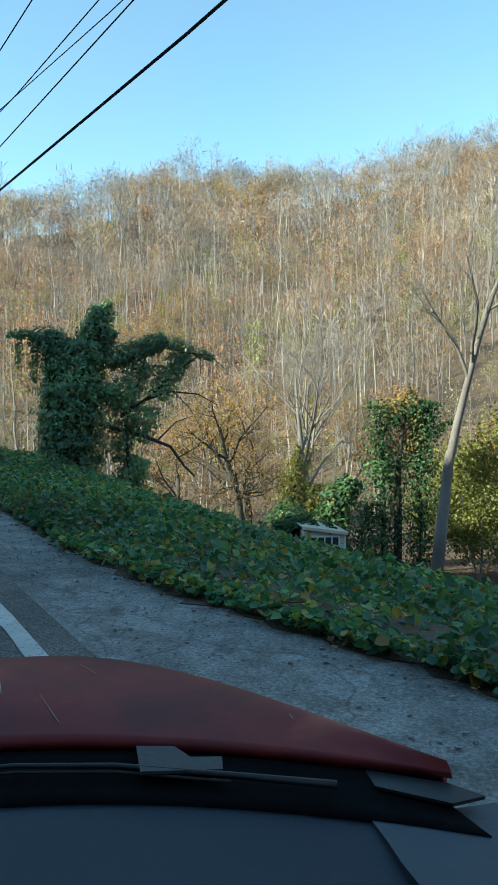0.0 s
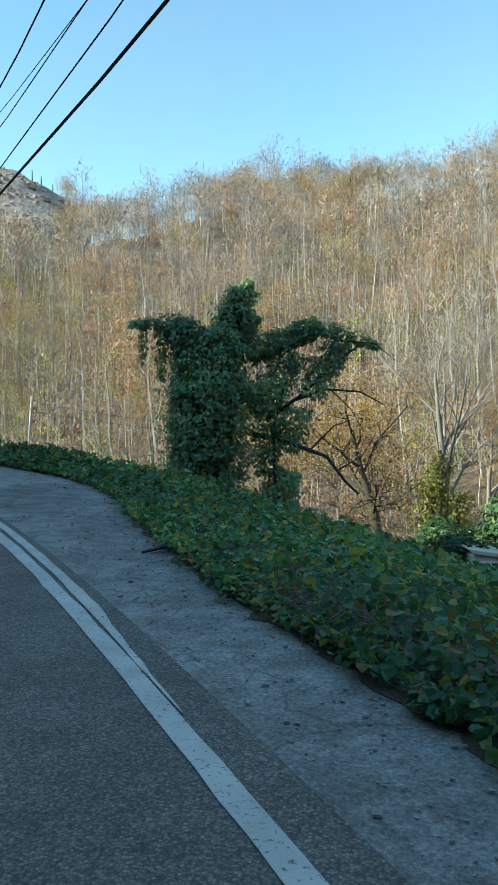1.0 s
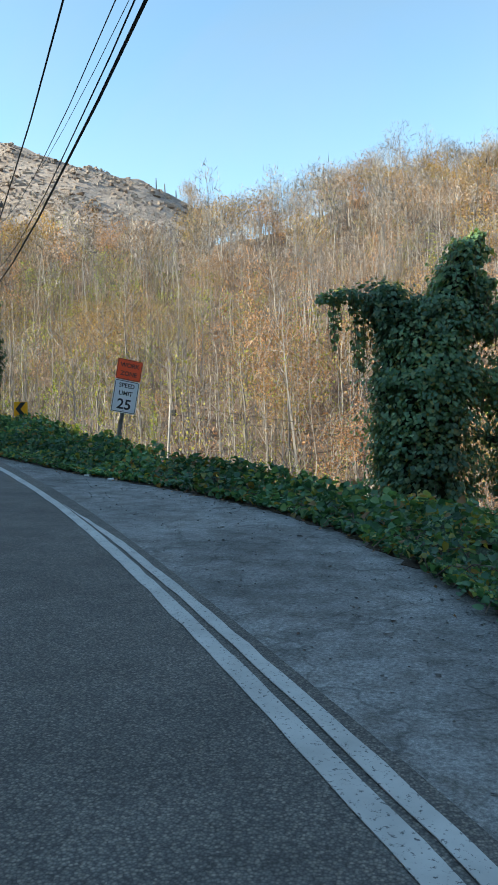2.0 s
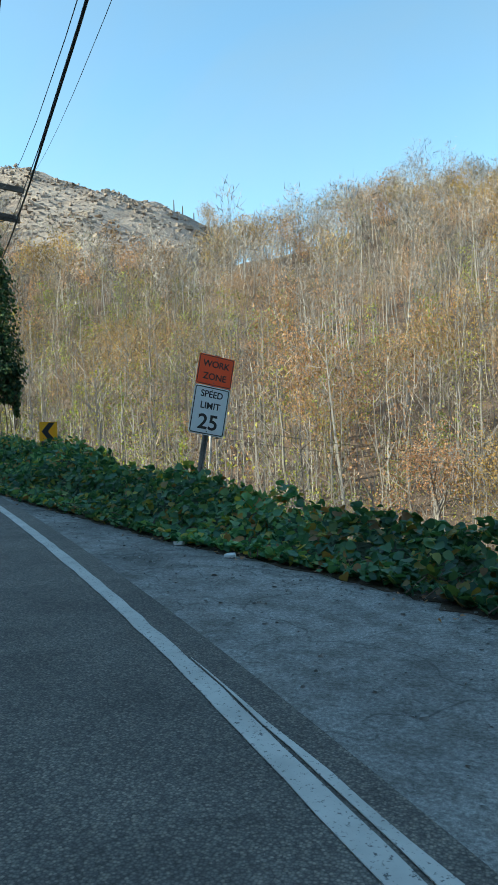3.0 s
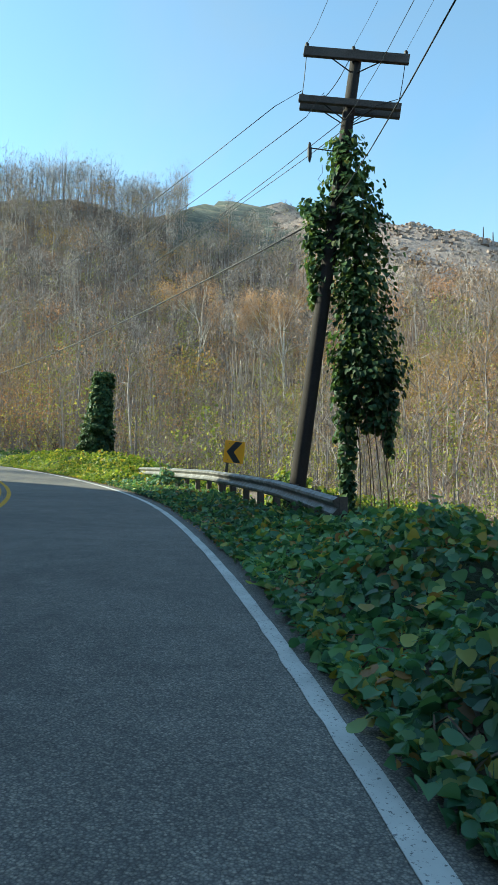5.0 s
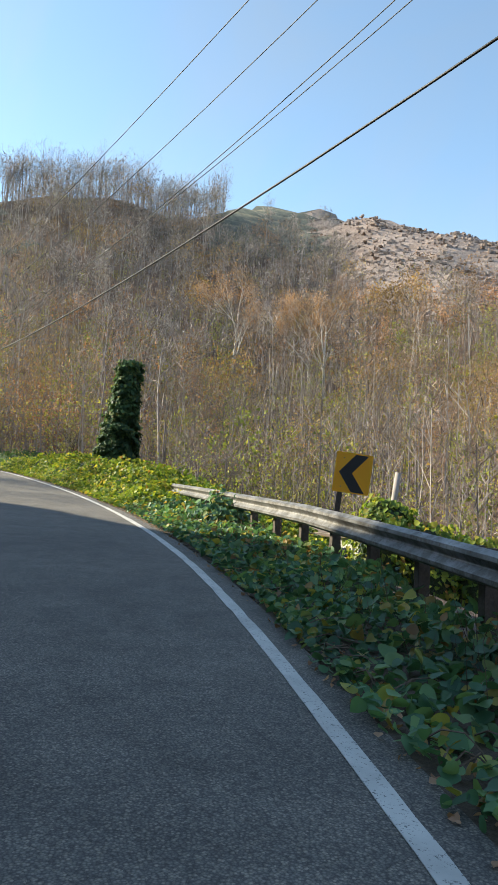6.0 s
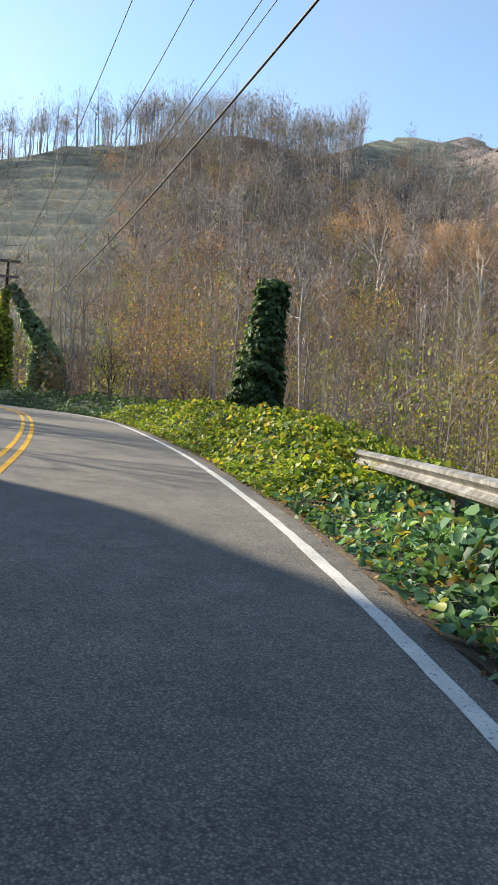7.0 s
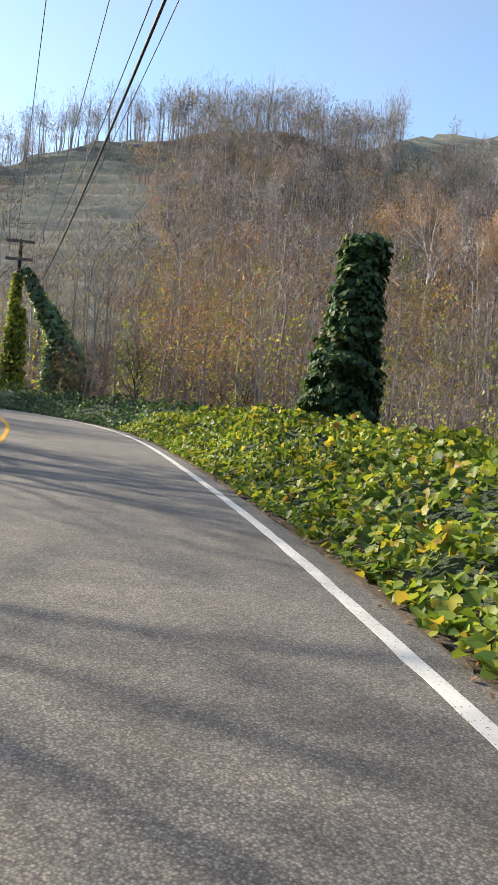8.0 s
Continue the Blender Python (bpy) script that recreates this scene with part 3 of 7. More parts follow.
def strip(name, mat, s0, s1, d0, d1, dz, across=1, step=0.5, ragged=0.0, seed=0, thick=0.0):
    """A ribbon on the road between two offsets (numbers or functions of the station)."""
    rng = np.random.RandomState(seed)
    st = np.arange(s0, s1 + step / 2, step)
    lo, hi = (np.broadcast_to(d(st) if callable(d) else d, st.shape).astype(float) for d in (d0, d1))
    if ragged:
        lo, hi = lo + rng.normal(0, ragged, len(st)), hi + rng.normal(0, ragged, len(st))
    rows = [place(st, lo + (hi - lo) * k / across, dz) for k in range(across + 1)]
    v = np.stack(rows, 1)
    n, m = v.shape[:2]
    i, j = np.meshgrid(np.arange(n - 1), np.arange(m - 1), indexing="ij")
    f = np.stack([i * m + j, i * m + j + 1, (i + 1) * m + j + 1, (i + 1) * m + j], -1).reshape(-1, 4)
    v = v.reshape(-1, 3)
    if thick:
        low = v.copy()
        low[:, 2] -= thick
        k = len(v)
        rim = [f, f[:, ::-1] + k]
        a = np.arange(n - 1)
        w = 2 * k     # the sides have corners of their own, so that the edge stays sharp
        rim.append(np.stack([a * m, (a + 1) * m, (a + 1) * m + k, a * m + k], 1) + w)
        rim.append(np.stack([a * m + m - 1, a * m + m - 1 + k, (a + 1) * m + m - 1 + k, (a + 1) * m + m - 1], 1) + w)
        v, f = np.concatenate([v, low, v, low]), np.concatenate(rim)
    return new(name, mesh_of(name, v, f, mat, flat=False))


S_END = STATION[-1] - 1
tagged(strip("road", ASPHALT, 0, S_END, -6.9, 0.33, 0.0, 12, thick=0.3), "dark grey asphalt two-lane road winding uphill", "road", kind="structure")
tagged(strip("pavement", SHOULDER, 0, 66, 0.30, lambda s: np.maximum(border(s) + 0.35, 0.4), -0.012, 10, ragged=0.02, seed=4, thick=0.3), "worn grey chip-seal pull-off beside the road", "pavement", kind="structure")
tagged(strip("soil_verge", SOIL, 20, S_END, lambda s: np.maximum(border(s) - 0.12, 0.33), lambda s: border(s) + 0.7, -0.005, 3, step=0.16, ragged=0.05, seed=5, thick=0.2), "bare soil verge with dead leaves along the vines", "verge", kind="structure")


def painted(name, mat, s0, s1, d, w, label, seed=0):
    ob = strip(name, mat, s0, s1, d - w / 2, d + w / 2, 0.006, 2, 0.25, 0.004, seed, 0.004)
    return tagged(ob, label, "road marking", kind="structure")


painted("edge_line", WHITE_PAINT, 0, S_END, 0.05, 0.115, "chipped white edge line painted on the asphalt", 1)
tagged(strip("edge_line", WHITE_PAINT, 35, 48, lambda s: 0.115 + 0.045 * np.sin(np.clip((s - 35) / 13.0, 0, 1) * math.pi), lambda s: 0.12 + (0.085 + 0.045 * np.sin(np.clip((s - 35) / 13.0, 0, 1) * math.pi)) * np.clip((48 - s) / 3, 0.02, 1) * np.clip((s - 35) / 2, 0.02, 1), 0.0075, 2, 0.25, 0.004, 3, 0.004),
       "second chipped white edge line, older and misaligned", "road marking", kind="structure")
for side in (-0.13, 0.13):
    painted("centre_line", YELLOW_PAINT, 0, S_END, -3.5 + side, 0.11, "faded yellow double centre line", 7)

# ---- kudzu ----


def kudzu_top(x, y):
    st, off, zr = along(x, y)
    out = off - border(st)
    high = np.interp(st, [0, 30, 42, 50, 55, 60, 66, 72, 85, 92, 100, 115, 140], [0.24, 0.24, 0.3, 0.36, 0.42, 0.5, 0.5, 0.27, 0.23, 0.6, 0.85, 0.85, 1.0])
    swell = (1 + 0.3 * waves(x, y, 3.1, 21) + 0.28 * waves(x, y, 1.15, 22)) * (1 - 0.45 * smooth((out - 3) / 6))
    return land(x, y) + np.clip(high * swell, 0.1, None) * smooth((out + 0.05) / 2.4) ** 0.6 + 0.04


def kudzu_patch(s0, s1, wide, label, dense, seed, singles=0, gather=1.5, big=1.0, mat=None):
    mat = mat or KUDZU
    rng = np.random.RandomState(seed)
    root = tagged(empty("kudzu_patch", *place((s0 + s1) / 2, 3.0)[0]), label, "vine patch", "kudzu along the road")
    origin = np.array(root.matrix_basis.translation)
    # a dark sheet for the stems and the shade under the leaves
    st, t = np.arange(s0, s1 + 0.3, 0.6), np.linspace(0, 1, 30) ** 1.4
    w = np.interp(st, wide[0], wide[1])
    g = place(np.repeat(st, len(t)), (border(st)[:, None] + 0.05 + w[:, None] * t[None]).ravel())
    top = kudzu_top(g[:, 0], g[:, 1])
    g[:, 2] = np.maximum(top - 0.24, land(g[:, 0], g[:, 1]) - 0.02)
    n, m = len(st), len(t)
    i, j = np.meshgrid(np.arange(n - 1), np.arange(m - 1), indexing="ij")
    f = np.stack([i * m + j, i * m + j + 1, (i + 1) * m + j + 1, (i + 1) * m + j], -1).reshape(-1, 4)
    part("stem_shade_mat", mesh_of("stem_shade_mat", g - origin, f, VINE_MAT, flat=False), None, root, "layer of vine stems under the leaves, coloured dark as shade")
    # leaves
    total = int(dense * np.mean(w) * (s1 - s0))
    s = rng.uniform(s0, s1, total)
    ww = np.interp(s, wide[0], wide[1])
    q = rng.uniform(0, 1, total) ** gather
    p = place(s, border(s) - 0.08 + rng.normal(0, 0.05, total) + ww * q)
    e = 0.15
    z0 = kudzu_top(p[:, 0], p[:, 1])
    nx, ny = (kudzu_top(p[:, 0] + e, p[:, 1]) - z0) / e, (kudzu_top(p[:, 0], p[:, 1] + e) - z0) / e
    normal = np.stack([-nx, -ny, np.ones(total)], 1)
    normal /= np.linalg.norm(normal, axis=1)[:, None]
    # clumps stand proud, with dark hollows between them
    tuft = waves(p[:, 0], p[:, 1], 0.75, 23) + 0.6 * waves(p[:, 0], p[:, 1], 0.38, 24)
    p[:, 2] = z0 + rng.uniform(-0.13, 0.07, total) + np.clip(tuft, -0.7, 1.0) * np.interp(ww * q, [0, 0.4, 6, 14], [0.02, 0.085, 0.085, 0.14])
    p[:, 2] = np.maximum(p[:, 2], land(p[:, 0], p[:, 1]) + rng.uniform(0.03, 0.09, total))
    normal = normal + rng.normal(0, 0.55, normal.shape)
    far = np.interp(ww * q, [0, 2, 8, 20], [0.8, 1.0, 1.35, 2.2])
    size = rng.uniform(0.068, 0.128, total) * far * big * np.where(tuft < -0.55, 0.62, 1.0)
    if singles:
        near = np.argsort(q)[:total // 4]
        pick = rng.choice(near, singles, replace=False)
        shapes = [mesh_of("leaf", *leaves(np.zeros((1, 3)), np.array([[0, 0, 1.0]]), sz, np.random.RandomState(k), full=True), mat, flat=False) for k, sz in enumerate((0.09, 0.11, 0.13))]
        for k in pick:
            ob = new("leaf", shapes[k % 3])
            ob.parent = root
            quat = Vector(normal[k]).to_track_quat("Z", "Y")
            ob.matrix_basis = Matrix.Translation(p[k] - origin + np.array([0, 0, 0.03])) @ quat.to_matrix().to_4x4() @ pose(0, 0, 0, 0, 0, rng.uniform(0, 360))
    v, f = leaves(p - origin, normal, size, rng, full=44 <= s0 <= 70)
    part("leaf_cover", mesh_of("leaf_cover", v, f, mat, flat=False), None, root, "broad green vine leaves, some yellowing", "stuff")
    # runners and dead stems at the edge
    h = Heap()
    for k in range(int((s1 - s0) * 5)):
        a = rng.uniform(s0, s1)
        d = max(border(a) + rng.uniform(-0.25, 0.35), 0.4)
        q0 = place(a, d, 0.02)[0]
        ln, turn = rng.uniform(0.15, 0.5), math.atan2(*np.array([np.interp(a, STATION, NORMAL[:, 1]), np.interp(a, STATION, NORMAL[:, 0])])) + rng.uniform(-1.4, 1.4)
        pts = [q0 + np.array([math.cos(turn) * ln * u, math.sin(turn) * ln * u, 0.02 + 0.10 * math.sin(u * 3) * rng.uniform(0.2, 1)]) - origin for u in (0, 0.35, 0.7, 1)]
        h.add(*tube_arrays(pts, [0.006, 0.006, 0.005, 0.003], 3))
    if s0 == 70:
        # dry weeds among the vines before the rail
        n = 420
        a = rng.uniform(s0 + 2, s1 - 3, n)
        q0 = place(a, border(a) + rng.uniform(0.5, 1.75, n), 0.05)
        up = np.array([[0, 0, 1.0]]) + rng.normal(0, 0.3, (n, 3))
        part("weed_tangle", mesh_of("weed_tangle", *slivers(q0 - origin, up, rng.uniform(0.15, 0.5, n), rng.uniform(0.006, 0.012, n), rng), STEM), None, root, "dry brown weed stalks", "stuff")
    part("runner_tangle", h.mesh("runner_tangle", [STEM]), None, root, "dry brown runners at the road's edge", "stuff")
    return root


kudzu_patch(18, 44, ((18, 32, 38, 44), (31, 31, 26, 18)), "shaded dark green kudzu blanket sloping down from the pull-off", 86, 31, 0, 2.4, 0.88)
kudzu_patch(44, 70, ((44, 50, 60, 70), (16, 11, 9, 6)), "mounded dark green kudzu round the signs with yellowing leaves", 165, 32, 300, 1.8, 1.18)
kudzu_patch(70, 88, ((70, 74, 83, 88), (3.5, 1.75, 1.75, 4.0)), "thin strip of kudzu and weeds before the guardrail", 200, 33, 0, 1.2, 1.2)
kudzu_patch(88, 114, ((88, 94, 114), (6, 10, 9)), "sunlit yellow-green kudzu bank beside the road", 115, 34, 300, 1.5, 1.35, SUNLIT_YELLOW_KUDZU)
# the bend's shade is in this patch's darker leaf colour
kudzu_patch(114, 156, ((114, 126, 156), (9, 8, 8)), "low kudzu mat along the bend, its leaves coloured dark as shade", 48, 35, 0, 1.5, 1.5, SHADED_IVY)

# ---- woods ----


def twig_arrays(roots, count, length, width, rng, wild=0.6):
    at, way = np.array([r[0] for r in roots]), np.array([r[1] for r in roots])
    k = rng.randint(0, len(roots), count)
    w = way[k] + rng.normal(0, wild, (count, 3)) + np.array([0, 0, 0.2])
    return slivers(at[k] + rng.normal(0, length * 0.15, (count, 3)), w, length * rng.uniform(0.4, 1.2, count), width, rng)


def chips(roots, count, size, rng, spread):
    at = np.array([r[0] for r in roots])
    k = rng.randint(0, len(roots), count)
    p = at[k] + rng.normal(0, spread, (count, 3))
    a, b, n = frames_of(rng.normal(size=(count, 3)), rng)
    s = (size * rng.uniform(0.5, 1.2, count))[:, None]
    v = np.stack([p - a * s * 0.6, p + b * s * 0.4, p + a * s * 0.6, p - b * s * 0.4], 1).reshape(-1, 3)
    return v, np.arange(count * 4).reshape(-1, 4)


WOOD_MATS = [BARK, TWIG, BROWN_LEAF, GOLD_LEAF, RUST_LEAF, OLIVE_LEAF, PALE_BARK, TAN_TWIG, DUSKY_TWIG, VERDANT_LEAF]


def spikes(at, way, length, width, rng):
    """Twigs as single slim triangles, from at along way."""
    way = way / (np.linalg.norm(way, axis=1)[:, None] + 1e-9)
    side = np.cross(way, rng.normal(size=way.shape))
    side /= np.linalg.norm(side, axis=1)[:, None] + 1e-9
    length, width = np.broadcast_to(length, len(at))[:, None], np.broadcast_to(width, len(at))[:, None]
    v = np.stack([at - side * width / 2, at + side * width / 2, at + way * length], 1).reshape(-1, 3)
    return v, np.arange(len(at) * 3).reshape(-1, 3)


def template(seed, height, spread, limbs, twigs, leaf_mat, leaf_n, pale=False, clear=0.42, width=0.05, leaf=0.3, r=0.13, sides=3, clumps=18, tone=1, reach_of=0.1, far=False):
    """One kind of woodland tree: a trunk that divides into rising limbs, and a rounded, clumpy crown of fine twigs."""
    rng = np.random.RandomState(seed)
    bark = 6 if pale else 0
    h = Heap()

    def stem(points, radii, n):
        v, f = tube_arrays(points, radii, n)
        h.add(v, np.concatenate([f[:, :3], f[:, [0, 2, 3]]]), bark)

    n = 5
    t = np.linspace(0, 1, n)
    lean, az = rng.uniform(0, 0.07), rng.uniform(0, 6.28)
    wob = np.cumsum(rng.normal(0, height * 0.014, (n, 2)), axis=0) + np.stack([math.cos(az) * lean * height * t, math.sin(az) * lean * height * t], 1)
    trunk = np.concatenate([wob, (height * 0.82 * t)[:, None]], 1)
    stem(trunk, np.maximum(r * (1 - 0.86 * t), 0.02), sides)
    mid, half = height * (clear + 1) / 2, height * (1 - clear) / 2
    axis = np.array([np.interp(mid, trunk[:, 2], trunk[:, 0]), np.interp(mid, trunk[:, 2], trunk[:, 1]), 0.0])
    # clumps of twigs, spread over a lopsided crown
    k = np.arange(clumps)
    up = 1 - 2 * (k + 0.5) / clumps
    turn = k * 2.4 + rng.uniform(-0.5, 0.5, clumps)
    reach = rng.uniform(0.5, 0.9, clumps) * (1 + 0.2 * np.cos(turn - az))
    flat = np.sqrt(1 - up ** 2) * reach
    hubs = axis + np.stack([np.cos(turn) * flat * spread, np.sin(turn) * flat * spread, mid + up * rng.uniform(0.55, 0.9, clumps) * half], 1)
    for j in range(limbs):
        end = hubs[j % clumps]
        z0 = np.clip(end[2] - rng.uniform(0.5, 1.0) * np.hypot(*(end - axis)[:2]) * 1.5, height * clear * 0.8, height * 0.78)
        a = np.array([np.interp(z0, trunk[:, 2], trunk[:, 0]), np.interp(z0, trunk[:, 2], trunk[:, 1]), z0])
        bend = (a + end) / 2 + (end - axis) * np.array([0.12, 0.12, 0]) + rng.normal(0, 0.03 * height, 3)
        r0 = max(r * (1 - 0.86 * z0 / (0.82 * height)) * 0.6, 0.022)
        if far:
            h.add(*spikes(np.array([a]), np.array([end - a]), np.linalg.norm(end - a), max(r0 * 1.7, 0.06), rng), bark)
        else:
            stem(np.array([a, bend, end]), np.array([r0, r0 * 0.62, 0.012]), 3)
    q = rng.randint(0, clumps, twigs)
    low = axis + np.array([0, 0, height * clear * 0.8])
    out = hubs[q] - low
    out /= np.linalg.norm(out, axis=1)[:, None]
    at = hubs[q] + rng.normal(0, 0.2, (twigs, 3)) * np.array([spread, spread, half * 0.6]) - out * 0.03 * height
    v, f = spikes(at, out * 0.9 + rng.normal(0, 0.6, (twigs, 3)), height * reach_of * rng.uniform(0.45, 1.2, twigs), width * rng.uniform(0.6, 1.3, twigs), rng)
    h.add(v, f, tone)
    if leaf_n:
        q = rng.randint(0, clumps, leaf_n)
        p = hubs[q] + rng.normal(0, 0.27, (leaf_n, 3)) * np.array([spread, spread, half * 0.85])
        a, b, _ = frames_of(rng.normal(size=(leaf_n, 3)), rng)
        s = (leaf * rng.uniform(0.6, 1.3, leaf_n))[:, None]
        h.add(np.stack([p - a * s * 0.6, p + a * s * 0.5 + b * s * 0.45, p + a * s * 0.5 - b * s * 0.45], 1).reshape(-1, 3), np.arange(leaf_n * 3).reshape(-1, 3), leaf_mat)
    return np.concatenate(h.v), np.concatenate(h.f), np.concatenate(h.m)


def scatter(name, spots, kinds, chosen, rng, label, category="woods", sizes=(0.6, 1.25), mats=None):
    """Joins many trees of a few kinds into one object."""
    vs, fs, ms, base = [], [], [], 0
    for k, (v, f, m) in enumerate(kinds):
        who = np.flatnonzero(chosen == k)
        if not len(who):
            continue
        a, s = rng.uniform(0, 6.28, len(who)), rng.uniform(*sizes, len(who))
        c, d = np.cos(a) * s, np.sin(a) * s
        x = v[None, :, 0] * c[:, None] - v[None, :, 1] * d[:, None] + spots[who, 0:1]
        y = v[None, :, 0] * d[:, None] + v[None, :, 1] * c[:, None] + spots[who, 1:2]
        z = v[None, :, 2] * (s * rng.uniform(0.85, 1.15, len(who)))[:, None] + spots[who, 2:3]
        vs.append(np.stack([x, y, z], -1).reshape(-1, 3).astype(np.float32))
        fs.append((f[None] + base + (np.arange(len(who)) * len(v))[:, None, None]).reshape(-1, 3))
        ms.append(np.tile(m, len(who)))
        base += len(who) * len(v)
    ob = new(name, mesh_of(name, np.concatenate(vs), np.concatenate(fs), mats or WOOD_MATS, np.concatenate(ms)))
    return tagged(ob, label, category, kind="stuff")


def spots_in(az0, az1, u0, u1, spacing, rng, near=30):
    """Jittered places on the mountainside between two bearings and shares of the way up."""
    reach = 420
    xs = np.arange(HUB[0] - reach, HUB[0] + reach, spacing)
    x, y = (g.ravel() for g in np.meshgrid(xs, np.arange(HUB[1] - 60, HUB[1] + reach, spacing)))
    x, y = x + rng.uniform(-0.95, 0.95, len(x)) * spacing, y + rng.uniform(-0.95, 0.95, len(x)) * spacing
    u, az, r = crest_share(x, y)
    keep = (az > az0) & (az < az1) & (u > u0) & (u < u1) & (r > near)
    x, y = x[keep], y[keep]
    st, off, zr = along(x, y)
    keep = off > 12
    x, y = x[keep], y[keep]
    return np.stack([x, y, land(x, y) - 0.2], 1), crest_share(x, y)


def leaf_drifts(p, u, az, rng, n_bare, first):
    """Which kind of tree stands where: colour comes in drifts among the bare trunks."""
    hubs = rng.randint(0, len(p), max(len(p) // 42, 1))
    reach, hue = rng.uniform(5.0, 11.0, len(hubs)), rng.choice([0, 1, 2, 3, 5, 6], len(hubs), p=[0.19, 0.13, 0.18, 0.12, 0.23, 0.15])
    gap = np.hypot(p[:, None, 0] - p[None, hubs, 0], p[:, None, 1] - p[None, hubs, 1]) / reach[None]
    nearest = gap.argmin(1)
    clump = (gap.min(1) < 1) & (rng.uniform(0, 1, len(p)) < 0.85)
    drift = waves(p[:, 0], p[:, 1], 55, 41) + 0.5 * waves(p[:, 0], p[:, 1], 18, 43) + rng.normal(0, 0.35, len(p))
    warm = waves(p[:, 0], p[:, 1], 45, 42) + rng.normal(0, 0.5, len(p))
    chosen = rng.randint(0, n_bare, len(p))
    chosen = np.where(drift > 0.35, first, chosen)
    chosen = np.where(drift > 1.5, first + rng.randint(1, 3, len(p)), chosen)
    chosen = np.where(warm > 1.4, first + 3, chosen)
    chosen = np.where(clump, first + hue[nearest], chosen)
    chosen = np.where((u > 0.85) & (rng.uniform(0, 1, len(p)) < 0.12), first + rng.randint(0, 4, len(p)), chosen)
    chosen = np.where((az > 34) & (rng.uniform(0, 1, len(p)) < 0.7), rng.randint(0, n_bare, len(p)), chosen)
    chosen = np.where((az > 26) & (u < 0.5) & (rng.uniform(0, 1, len(p)) < 0.14), first + rng.choice([0, 3, 4], len(p)), chosen)
    # greyer trees on the shaded mountain, yellowing ones at its foot
    chosen = np.where((az > 34) & ((chosen == 1) | (chosen == 4)), rng.choice([0, 2, 3, 5], len(p)), chosen)
    return np.where((u < 0.22) & (rng.uniform(0, 1, len(p)) < 0.42), first + rng.choice([1, 4, 4], len(p)), chosen)


def is_bare(p, u, az):
    bare = (az > 18.5) & (az < 37) & (u > np.interp(az, [18.5, 21, 26, 31, 34, 37], [0.5, 0.54, 0.52, 0.54, 0.62, 0.85]) + 0.05 * waves(p[:, 0], p[:, 1], 22, 9))
    bare |= (az > 37) & (az < 44.5) & (u > 0.74)
    return bare | ((az + 2.2 * waves(p[:, 0], p[:, 1], 45, 14) > 61) & (u > 0.22) & (u < 0.97))


